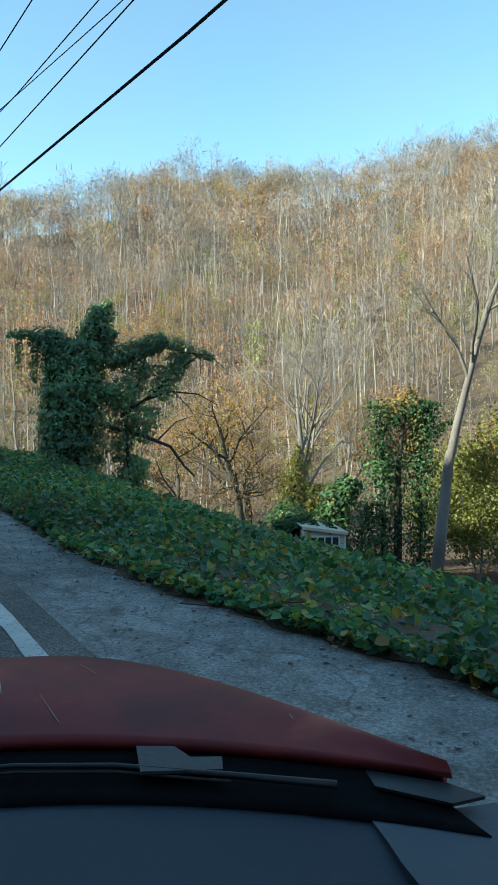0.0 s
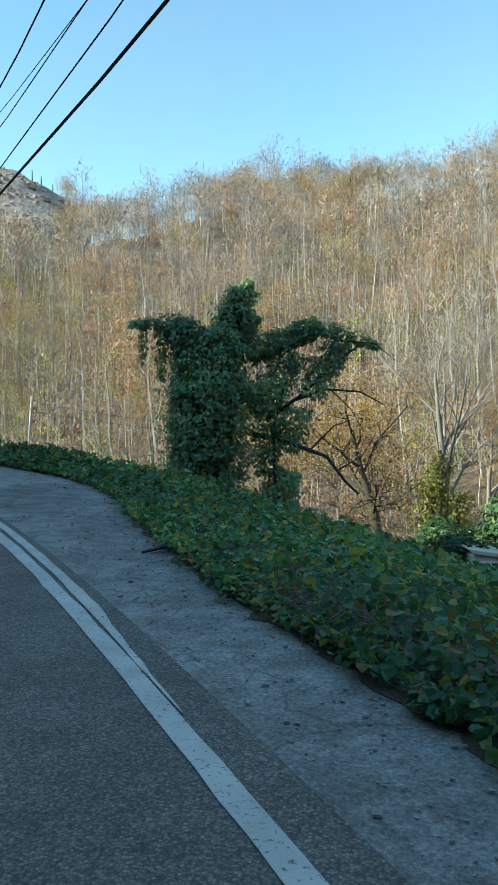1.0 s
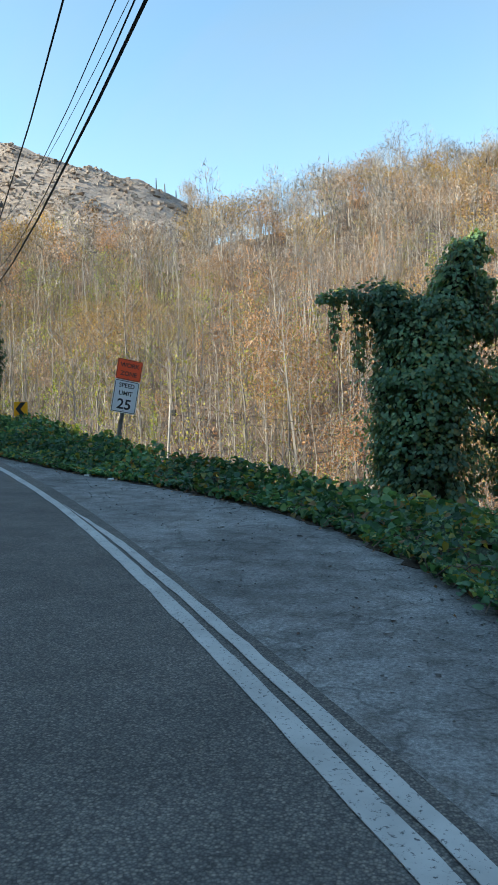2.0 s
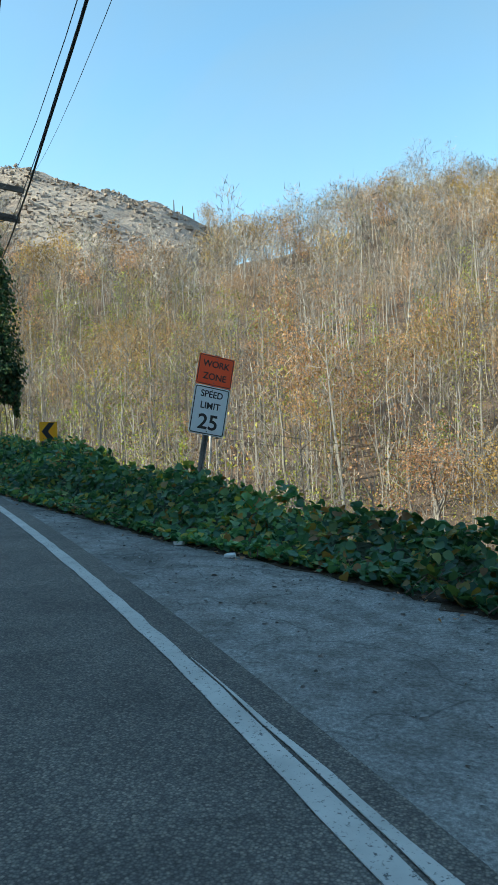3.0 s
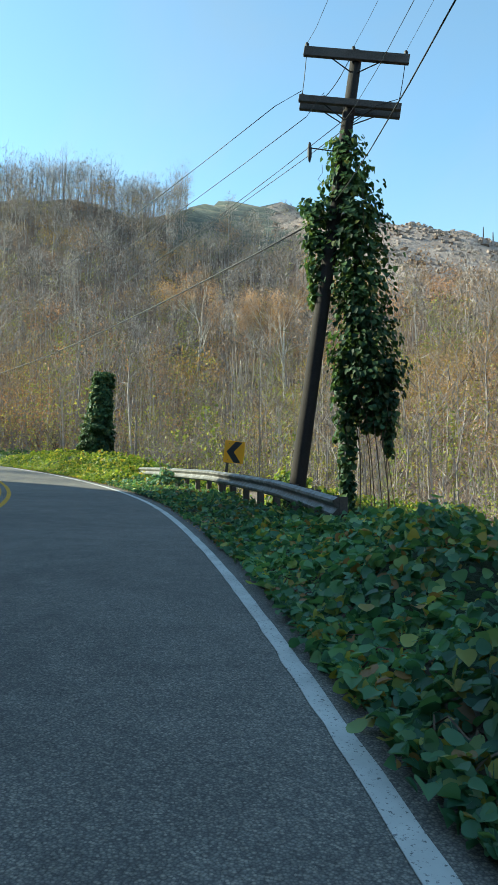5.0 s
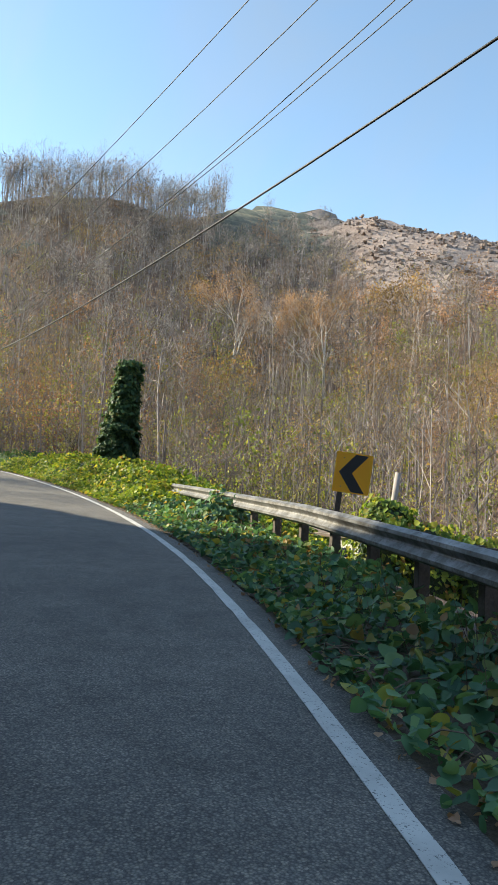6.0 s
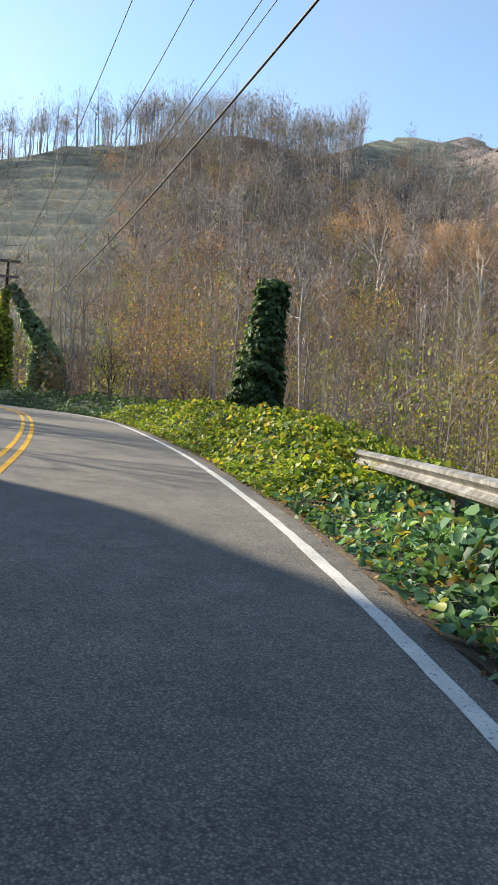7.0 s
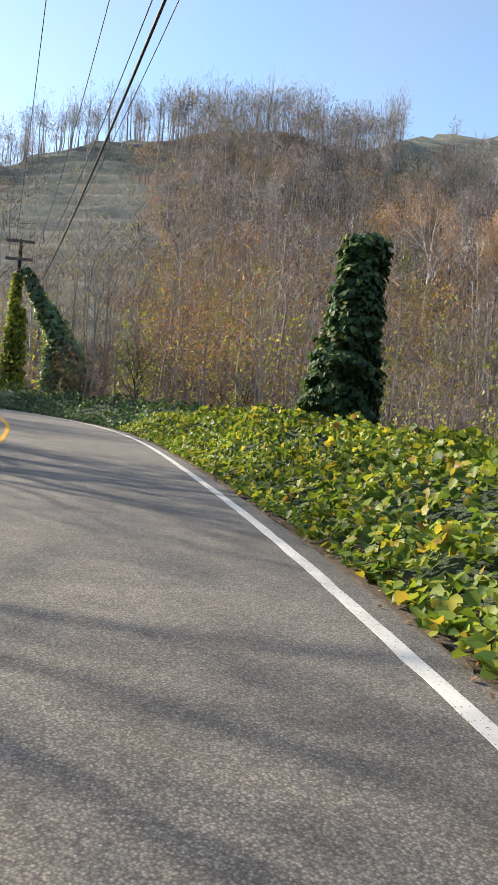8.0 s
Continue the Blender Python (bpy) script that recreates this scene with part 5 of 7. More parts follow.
for k, (x, y, hgt, leaf) in enumerate(((-2.5, 59.0, 10.0, RUST_LEAF), (3.2, 58.0, 11.0, BROWN_LEAF), (8.6, 55.0, 10.0, GOLD_LEAF), (-7.6, 57.0, 9.0, GOLD_LEAF), (-11.5, 60.0, 9.5, RUST_LEAF), (11.8, 60.0, 11.0, BROWN_LEAF))):
    tree(x, y, hgt, 0.19, (0.05 - 0.03 * k, 0.0), (7, 6, 4), "spreading valley tree with a thin autumn crown", BARK, 110 + k, leaf, 3400, 0.13, 1400, 0.55, 0.8, 0.12, spread=0.45)
tree(-0.6, 43.0, 11.2, 0.32, (0.04, 0.0), (8, 7, 5), "wide low-branching tree with crooked dark limbs and thin golden leaves", DARK_BARK, 15, GOLD_LEAF, 6000, 0.12, 1800, 0.5, 1.05, 0.14, spread=0.35)
tree(11.5, 40.5, 8.0, 0.14, (0.0, 0.0), (7, 6, 4), "leafy yellow-green tree at the foot of the slope", BARK, 16, OLIVE_LEAF, 6500, 0.17, 600, 0.4, 0.7, 0.1, spread=0.5)
tree(14.5, 43.0, 9.0, 0.14, (0.0, 0.0), (7, 6, 4), "leafy golden-green tree at the foot of the slope", BARK, 17, GOLD_LEAF, 4500, 0.17, 600, 0.4, 0.7, 0.1, spread=0.5)
# sunlight on the tree's top, put in as a cover of golden leaves
vine_thing("vine_covered_tree", "golden vine leaves put in for the sunlight on a tree's top", "vine", 6.6, 35.3, -4.4,
           [((6.6, 35.3, -4.4), (6.7, 35.3, 2.4), 0.12, 0.3, 0.2), ((5.9, 35.3, 2.5), (7.5, 35.2, 3.3), 0.55, 0.5), ((7.3, 35.2, 1.0), (7.5, 35.2, 3.2), 0.4, 0.5)], 2200, 0.13, 106, mat=GOLD_LEAF, core=0.2, tendrils=20, ragged=0.4)
for k, (x, y, hgt) in enumerate(((10.2, 35.0, 4.5), (11.8, 36.5, 5.5), (9.2, 38.5, 5.0), (13.4, 38.0, 6.0))):
    tree(x, y, hgt, 0.07, (0.05, 0.0), (6, 5, 3), "dense yellow-green bush at the foot of the bank", BARK, 80 + k, OLIVE_LEAF, 5200, 0.13, 300, 0.3, 0.9, 0.14, spread=0.35, name="bush", stems=2)
SYCAMORE = grainy("sycamore_bark", (0.46, 0.42, 0.37), (0.68, 0.64, 0.58), 0.6, 8.0, 0.85, 0, 0.3, 0.02)
RUSSET_LEAF = foliage("russet_leaves", [(0.0, (0.28, 0.155, 0.095)), (0.5, (0.47, 0.29, 0.19)), (1.0, (0.60, 0.43, 0.30))], 0.8, 0.35, 0.13)
# pale sycamores with rusty crowns across the valley
for k, (x, y, hgt) in enumerate(((-128.0, 144.0, 25.0), (-113.5, 151.0, 25.0), (-120.0, 148.5, 21.0), (-106.0, 146.0, 22.0))):
    tree(x, y, hgt, 0.42, (0.03, 0.02), (5, 6, 5), "tall pale-trunked sycamore with a thin rust-brown crown", SYCAMORE, 30 + k, RUSSET_LEAF, 4600, 0.24, 1500, 1.2, 0.42, 0.06, spread=0.8, name="sycamore", twig_w=0.055)
# bare trees round the bend
for k, (x, y, hgt) in enumerate(((-90.5, 70.0, 9.5), (-92.5, 66.5, 8.5), (-84.0, 74.0, 9.0), (-78.0, 78.0, 9.5), (-70.0, 80.0, 9.0), (-66.0, 74.0, 8.0))):
    tree(x, y, hgt, 0.13, (0.1 - 0.03 * k, 0.02), (6, 6, 4), "dark bare tree beyond the bend", DARK_BARK if k % 2 == 0 else BARK, 40 + k, BROWN_LEAF, 160, 0.12, 1200, 0.6, 0.6, 0.1, spread=0.3, twig_w=0.018)

# ---- utility poles and lines ----


def rod(a, b, r, mat, name, parent, sides=8, label=""):
    return tube(name, [a, tuple((np.array(a) + np.array(b)) / 2), b], r, mat, parent, sides, label)


def crossarm(parent, a, b, width, height, label=""):
    a, b = Vector(a), Vector(b)
    turn = (b - a).to_track_quat("X", "Z").to_matrix()
    return part("crossarm", box((b - a).length, width, height, (a + b) / 2, 0.012, turn), ARM_WOOD, parent, label)


def insulator(parent, at):
    x, y, z = at
    tube("insulator", [(x, y, z), (x, y, z + 0.04), (x, y, z + 0.07), (x, y, z + 0.11), (x, y, z + 0.15)], np.array([0.02, 0.045, 0.03, 0.05, 0.03]), IRON, parent, 8)


def utility_pole(base, top, arm_way, arms, label, vines=None, seed=0):
    """arms: (share of the height, half length, how many beams)."""
    root = tagged(empty("utility_pole", *base), label, "utility pole", "utility poles")
    b, t = np.array(base), np.array(top)
    ax = t - b
    part_z = np.linspace(0, 1, 8)[:, None]
    tube("shaft", ax * part_z, np.linspace(0.19, 0.13, 8), POLE_WOOD, root, 12)
    way = np.array(arm_way, float)
    way /= np.linalg.norm(way)
    side = np.cross(way, ax)
    side /= np.linalg.norm(side)
    ends = []
    for share, half, beams in arms:
        c = ax * share
        for k in range(beams):
            off = side * (0.15 if beams == 1 else (0.17 if k == 0 else -0.17))
            crossarm(root, c - way * half + off, c + way * half + off, 0.11, 0.22 if beams == 1 else 0.16)
            for sgn in (-1, 1):
                rod(c + way * half * 0.55 * sgn + off * 1.05 - np.array([0, 0, 0.05]), c - ax / np.linalg.norm(ax) * 0.42 + side * 0.1 * np.sign(off @ side), 0.014, IRON, "brace", root, 6)
        for u in (-0.94, -0.05 if beams == 1 else -0.5, 0.94):
            insulator(root, c + way * half * u + side * (0.15 if beams == 1 else 0.0) + np.array([0, 0, 0.06]))
            ends.append(b + c + way * half * u + side * 0.15 + np.array([0, 0, 0.2]))
    return root, ends




def out_1(x, y, z):
    """A place on the leaning pole, a little further out from the road's bend."""
    c = np.array((-15.975, 24.287, 2.9))
    return c + 1.3516 * (np.array((x, y, z)) - c) + np.array((-0.31, -0.21, 0.0))


P1B, P1T = out_1(-24.84, 36.27, 2.5), out_1(-23.95, 36.93, 10.9)
pole_1, ends_1 = utility_pole(P1B, P1T, (1.48, 0.92, -0.27), ((0.985, 1.2, 1), (0.885, 1.16, 2)), "leaning creosoted utility pole with two crossarms, hung with vines")
oa = np.array(P1B)
rod(out_1(-24.2, 36.75, 9.15) - oa, out_1(-24.62, 36.5, 9.25) - oa, 0.015, IRON, "bracket", pole_1)
tube("fuse_cutout", [out_1(-24.62, 36.5, z) - oa for z in (9.0, 9.1, 9.25, 9.35)], np.array([0.02, 0.05, 0.05, 0.02]), IRON, pole_1, 8, "hanging fuse cutout")
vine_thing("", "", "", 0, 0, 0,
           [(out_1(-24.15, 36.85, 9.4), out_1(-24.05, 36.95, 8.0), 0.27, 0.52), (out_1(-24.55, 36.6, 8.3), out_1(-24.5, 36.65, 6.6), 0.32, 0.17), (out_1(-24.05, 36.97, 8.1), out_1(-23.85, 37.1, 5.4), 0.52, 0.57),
            (out_1(-23.85, 37.1, 5.5), out_1(-23.75, 37.2, 4.5), 0.57, 0.30), (out_1(-24.2, 36.95, 5.8), out_1(-24.15, 36.95, 3.3), 0.30, 0.10), (out_1(-23.6, 37.2, 5.4), out_1(-23.55, 37.25, 4.1), 0.25, 0.07)], 6000, 0.14, 111, core=0.2, tendrils=110, parent=pole_1, ragged=0.3, mat=SHADED_IVY)
stray = np.random.RandomState(3)
for k in range(7):
    x, y = -23.9 + stray.uniform(-0.3, 0.5), 37.1 + stray.uniform(-0.2, 0.3)
    tube("vine_stem", [out_1(x, y, 5.2) - oa, out_1(x + 0.1, y + 0.1, 4.0) - oa, out_1(x + stray.uniform(0, 0.4), y + 0.2, 2.2) - oa], 0.012, STEM, pole_1, 4)



def out_2(x, y, z):
    """A place on the far pole, further down the line."""
    c = np.array((-42.14, 44.06, 5.457))
    return c + 1.2 * (np.array((x, y, z)) - c)


P2B, P2T = out_2(-89.4, 60.2, 8.2), out_2(-89.42, 60.1, 18.2)
pole_2, ends_2 = utility_pole(P2B, P2T, (0.55, 0.83, 0), ((0.985, 1.1, 1), (0.87, 1.05, 1)), "distant utility pole wrapped in sunlit vines")
vine_thing("", "", "", 0, 0, 0, [(out_2(-89.6, 60.0, 8.6), out_2(-89.45, 60.1, 15.6), 0.6, 0.32), (out_2(-89.1, 60.6, 8.6), out_2(-89.2, 60.4, 13.5), 0.5, 0.35)], 2200, 0.28, 112, core=0.4, tendrils=20, parent=pole_2, mat=SUNLIT_YELLOW_KUDZU)
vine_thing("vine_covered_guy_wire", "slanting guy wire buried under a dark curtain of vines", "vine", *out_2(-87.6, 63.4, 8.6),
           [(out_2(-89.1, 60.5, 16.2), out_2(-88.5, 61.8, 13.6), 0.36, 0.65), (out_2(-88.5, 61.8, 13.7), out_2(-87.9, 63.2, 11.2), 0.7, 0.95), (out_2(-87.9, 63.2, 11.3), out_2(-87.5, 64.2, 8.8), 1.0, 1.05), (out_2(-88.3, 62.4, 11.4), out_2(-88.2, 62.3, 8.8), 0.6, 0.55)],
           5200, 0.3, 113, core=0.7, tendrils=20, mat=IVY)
P0B, P0T = (8.4, -6.2, -0.5), (8.45, -6.15, 8.7)
pole_0, ends_0 = utility_pole(P0B, P0T, (0.70, 0.71, 0), ((0.97, 0.95, 1),), "creosoted utility pole with one crossarm")
pole_b, ends_b = utility_pole((22.0, -24.2, -1.6), (22.0, -24.2, 15.3), (0.70, 0.71, 0), ((0.975, 0.95, 1), (0.86, 0.9, 1)), "tall creosoted utility pole with two crossarms")


def line(a, b, sag, r, label, name="power_line"):
    a, b = np.array(a, float), np.array(b, float)
    t = np.linspace(0, 1, 28)[:, None]
    p = a + (b - a) * t
    p[:, 2] -= sag * 4 * t[:, 0] * (1 - t[:, 0])
    o = p[0].copy()
    ob = tube(name, p - o, r, WIRE, None, 6)
    ob.location = o
    return tagged(ob, label, "cable", "overhead lines")


for a, b, sag in ((ends_1[0], (21.09, -22.54, 20.16), 13.09), (ends_1[1], (21.53, -23.19, 13.37), 9.12), (ends_1[2], (22.28, -24.69, 6.96), 5.3), ((-27.4, 41.0, 12.0), (21.74, -23.79, 13.37), 8.86)):
    line(a, b, sag, 0.0046, "thin overhead power line between the poles")
line((-27.5, 40.9, 10.2), (21.7, -23.65, 9.33), 6.28, 0.0088, "thick black overhead cable between the poles")
for tie, a, b, sag, r in ((ends_1[3], (-28.3, 39.7, 12.2), (-99.4, 63.0, 19.2), 1.9, 0.009), (ends_1[4], (-27.8, 40.2, 12.0), (-98.46, 64.4, 21.2), 2.65, 0.009), (ends_1[5], (-26.9, 40.7, 12.0), (-98.5, 63.8, 20.0), 3.75, 0.009),
                          (ends_1[5], (-26.4, 40.9, 12.1), (-98.0, 64.6, 20.8), 3.4, 0.009), ((-27.55, 40.8, 9.6), (-27.57, 40.54, 9.73), (-98.49, 63.91, 16.69), 2.16, 0.019)):
    line(a, b, sag, r, "overhead line running along the road", "power_line")
    line(tie, a, 0.0, r * 0.8, "short dead-end lead from the pole to the line", "dead_end_lead")
for a, b in zip(ends_1[:3], ends_1[3:]):
    line(a + np.array([0, 0, -0.08]), b + np.array([0, 0, -0.12]), 0.12, 0.009, "short jumper wire between the crossarms", "jumper_wire")

# small leaning pole with a lamp box in the valley, and its wires
lp = tagged(empty("service_pole", -24.3, 56.4, float(land(-24.3, 56.4)[0])), "leaning weathered pole with a meter box", "pole")
lz = float(land(-24.3, 56.4)[0])
tube("shaft", [(0, 0, -0.2), (0.12, 0.5, (4.95 - lz) * 0.5), (0.28, 0.8, 4.95 - lz)], np.array([0.1, 0.09, 0.08]), PALE_BARK, lp, 8)
part("meter_box", box(0.28, 0.2, 0.4, (0.5, 0.75, 4.0 - lz), 0.02), IRON, lp, "dark meter box")
part("bracket", box(0.35, 0.05, 0.05, (0.35, 0.78, 4.1 - lz), 0.008), IRON, lp)
line((-24.0, 57.2, 4.6), (10.0, 64.0, 1.5), 1.0, 0.015, "thin service line slung across the valley")
line((-24.0, 57.2, 3.9), (10.0, 63.0, 0.8), 0.8, 0.015, "thin service line slung across the valley")

# ---- signs ----


def letters(text, size, parent, at, name="lettering", wide=1.0, mat=None):
    cu = bpy.data.curves.new(name, "FONT")
    cu.body, cu.size, cu.align_x, cu.align_y, cu.extrude, cu.offset = text, size, "CENTER", "CENTER", 0.0015, size * 0.016
    tmp = new("tmp", cu)
    me = bpy.data.meshes.new_from_object(tmp.evaluated_get(bpy.context.evaluated_depsgraph_get()))
    bpy.data.objects.remove(tmp)
    me.materials.clear()
    me.materials.append(mat or SIGN_BLACK)
    ob = part(name, me, None, parent)
    ob.matrix_basis = Matrix.Translation(at) @ pose(0, 0, 0, 90, 0, 0) @ Matrix.Diagonal((wide, 1, 1, 1))
    return ob


def plate(w, h, radius, thick, y=0.0, z=0.0):
    """A rounded sheet in the x-z plane, its face to -y."""
    bm = bmesh.new()
    ring = []
    for cx, cz, a0 in ((w / 2 - radius, h / 2 - radius, 0), (-w / 2 + radius, h / 2 - radius, 90), (-w / 2 + radius, -h / 2 + radius, 180), (w / 2 - radius, -h / 2 + radius, 270)):
        for k in range(5):
            a = radians(a0 + k * 22.5)
            ring.append(bm.verts.new((cx + radius * math.cos(a), y, z + cz + radius * math.sin(a))))
    face = bm.faces.new(ring)
    got = bmesh.ops.extrude_face_region(bm, geom=[face])["geom"]
    bmesh.ops.translate(bm, verts=[g for g in got if isinstance(g, bmesh.types.BMVert)], vec=(0, thick, 0))
    bmesh.ops.recalc_face_normals(bm, faces=bm.faces)
    return bm


def border_frame(w, h, radius, bar, y, z):
    """A thin printed frame line."""
    bm = bmesh.new()
    loops = []
    for inset in (0, bar):
        ring = []
        rr, ww, hh = max(radius - inset, 0.003), w - 2 * inset, h - 2 * inset
        for cx, cz, a0 in ((ww / 2 - rr, hh / 2 - rr, 0), (-ww / 2 + rr, hh / 2 - rr, 90), (-ww / 2 + rr, -hh / 2 + rr, 180), (ww / 2 - rr, -hh / 2 + rr, 270)):
            for k in range(5):
                a = radians(a0 + k * 22.5)
                ring.append(bm.verts.new((cx + rr * math.cos(a), y, z + cz + rr * math.sin(a))))
        loops.append(ring)
    n = len(loops[0])
    for k in range(n):
        bm.faces.new((loops[0][k], loops[0][(k + 1) % n], loops[1][(k + 1) % n], loops[1][k]))
    got = bmesh.ops.extrude_face_region(bm, geom=list(bm.faces))["geom"]
    bmesh.ops.translate(bm, verts=[g for g in got if isinstance(g, bmesh.types.BMVert)], vec=(0, -0.002, 0))
    bmesh.ops.recalc_face_normals(bm, faces=bm.faces)
    return bm


def speed_sign():
    root = tagged(empty("speed_sign"), "white speed limit sign under orange work zone plaque, leaning", "road sign")
    root.matrix_basis = Matrix.Translation((-13.82, 27.53, 1.15)) @ pose(0, 0, 0, 0, 0, 45) @ pose(0, 0, 0, 3, 10.2, 0)
    # U-channel post
    bm = box(0.05, 0.008, 3.1, (0, 0.034, 1.4))
    for sx in (-1, 1):
        box(0.008, 0.035, 3.1, (0.028 * sx, 0.02, 1.4), bm=bm)
        box(0.022, 0.006, 3.1, (0.041 * sx, 0.004, 1.4), bm=bm)
    part("post", bm, GALV, root, "galvanised U-channel post")
    z1, z2 = 2.02, 2.68
    p1 = part("panel", plate(0.64, 0.80, 0.05, 0.004, -0.004, z1), SIGN_WHITE, root, "white reflective sheet")
    part("frame_line", border_frame(0.61, 0.77, 0.04, 0.016, -0.0045, z1), SIGN_BLACK, p1)
    letters("SPEED", 0.152, p1, (0, -0.006, z1 + 0.265), wide=0.98)
    letters("LIMIT", 0.152, p1, (0, -0.006, z1 + 0.075), wide=1.0)
    letters("25", 0.345, p1, (0, -0.006, z1 - 0.2), name="numeral", wide=1.08)
    p2 = part("plaque", plate(0.64, 0.50, 0.03, 0.004, -0.004, z2), SIGN_ORANGE, root, "fluorescent orange plaque")
    part("frame_line", border_frame(0.62, 0.48, 0.025, 0.012, -0.0045, z2), SIGN_BLACK, p2)
    letters("WORK", 0.15, p2, (0, -0.006, z2 + 0.1), wide=1.02)
    letters("ZONE", 0.15, p2, (0, -0.006, z2 - 0.105), wide=1.02)
    for z in (z1 + 0.34, z1 - 0.34, z2 + 0.2, z2 - 0.2):
        tube("bolt", [(0, -0.012, z), (0, -0.008, z), (0, 0.03, z)], np.array([0.008, 0.011, 0.006]), GALV, root, 8)


speed_sign()


def chevron_sign(x, y, z, rz, lean, w, h, post, label):
    root = tagged(empty("chevron_sign"), label, "road sign", "curve chevrons")
    root.matrix_basis = Matrix.Translation((x, y, z)) @ pose(0, 0, 0, 0, 0, rz) @ pose(0, 0, 0, 0, lean, 0)
    part("post", box(0.09, 0.06, post + h * 0.9, (-w * 0.28, 0.035, (post + h * 0.9) / 2 - h * 0.0), 0.006), POST_STEEL, root, "dull square post")
    zc = post + h / 2
    panel = part("panel", plate(w, h, 0.02, 0.004, -0.003, zc), SIGN_YELLOW, root, "yellow reflective sheet")
    bm = bmesh.new()
    tip, arm, thick = -w * 0.38, w * 0.36, w * 0.36
    shape = [(tip, 0), (tip + w * 0.4, h * 0.47), (tip + w * 0.4 + thick, h * 0.47), (tip + thick, 0), (tip + w * 0.4 + thick, -h * 0.47), (tip + w * 0.4, -h * 0.47)]
    top = [bm.verts.new((px, -0.006, zc + pz)) for px, pz in shape]
    low = [bm.verts.new((px, -0.003, zc + pz)) for px, pz in shape]
    for quad in ((0, 1, 2, 3), (0, 3, 4, 5)):
        bm.faces.new([top[q] for q in quad])
    for k in range(6):
        bm.faces.new((top[k], low[k], low[(k + 1) % 6], top[(k + 1) % 6]))
    part("arrow", bm, SIGN_BLACK, panel, "black chevron pointing round the bend")
    for sz in (-0.36, 0.36):
        tube("bolt", [(-w * 0.28, -0.012, zc + sz * h), (-w * 0.28, -0.007, zc + sz * h), (-w * 0.28, 0.02, zc + sz * h)], np.array([0.006, 0.009, 0.005]), GALV, root, 8)


chevron_sign(-19.62, 32.70, 1.9, 23, 0.5, 0.44, 0.48, 1.10, "yellow chevron sign with a black arrow standing in the kudzu")
chevron_sign(-32.65, 43.22, 2.54, 36, 6.0, 0.58, 0.64, 2.02, "yellow chevron sign on a tilted post behind the guardrail")

# ---- guardrail ----


def guardrail():
    s0, s1 = along(-24.2, 36.0)[0][0], along(-43.6, 49.6)[0][0]
    n = 60
    st = np.linspace(s0, s1, n)
    off = np.interp(st, [s0, s0 + 5, s1 - 7, s1], [1.95, 1.95, 1.95, 2.85])
    root = tagged(empty("guardrail", *place(s0, 1.95)[0]), "galvanised W-beam guardrail on dark posts, scuffed", "guardrail")
    o = np.array(root.matrix_basis.translation)
    # W-beam section: depth towards the road, height
    prof = np.array([(0.0, -0.155), (0.012, -0.15), (0.075, -0.115), (0.08, -0.075), (0.02, -0.02), (0.012, 0.0), (0.02, 0.02), (0.08, 0.075), (0.075, 0.115), (0.012, 0.15), (0.0, 0.155)])
    back = prof[::-1] - np.array([0.008, 0])
    loop = np.concatenate([prof, back])
    m = len(loop)
    sections = []
    cuts = [0, 12, 24, 36, 48, n - 1]
    for c0, c1 in zip(cuts, cuts[1:]):
        rows = []
        for k in range(c0, c1 + 1):
            c = place(st[k], off[k], np.interp(st[k], [s0, 72, 79, 85, s1], [0.52, 0.62, 0.69, 0.62, 0.46]))[0]
            nx, ny = np.interp(st[k], STATION, NORMAL[:, 0]), np.interp(st[k], STATION, NORMAL[:, 1])
            lift = 0.004 if k == c0 else 0.0
            rows.append(np.stack([c[0] - nx * (loop[:, 0] + lift), c[1] - ny * (loop[:, 0] + lift), c[2] + loop[:, 1]], 1) - o)
        v = np.concatenate(rows)
        i, j = np.meshgrid(np.arange(len(rows) - 1), np.arange(m), indexing="ij")
        k2 = (j + 1) % m
        f = np.stack([i * m + j, i * m + k2, (i + 1) * m + k2, (i + 1) * m + j], -1).reshape(-1, 4)
        part("rail_section", mesh_of("rail_section", v, f, GALV), None, root)
    for s in np.arange(s0 + 0.4, s1, 1.35):
        d = np.interp(s, st, off)
        c = place(s, d, 0.0)[0]
        nx, ny = np.interp(s, STATION, NORMAL[:, 0]), np.interp(s, STATION, NORMAL[:, 1])
        turn = Matrix.Rotation(math.atan2(ny, nx), 3, "Z")
        post = part("post", box(0.13, 0.12, 1.5, (c[0] + nx * 0.19 - o[0], c[1] + ny * 0.19 - o[1], c[2] + np.interp(s, [s0, 72, 79, 85, s1], [0.52, 0.62, 0.69, 0.62, 0.46]) - 0.62 - o[2]), 0.006, turn), POST_STEEL, root, "dark weathered post")
        part("spacer", box(0.12, 0.1, 0.3, (c[0] + nx * 0.07 - o[0], c[1] + ny * 0.07 - o[1], c[2] + np.interp(s, [s0, 72, 79, 85, s1], [0.52, 0.62, 0.69, 0.62, 0.46]) - o[2]), 0.006, turn), POST_STEEL, post)


guardrail()

# ---- the trailer and the house below the road ----


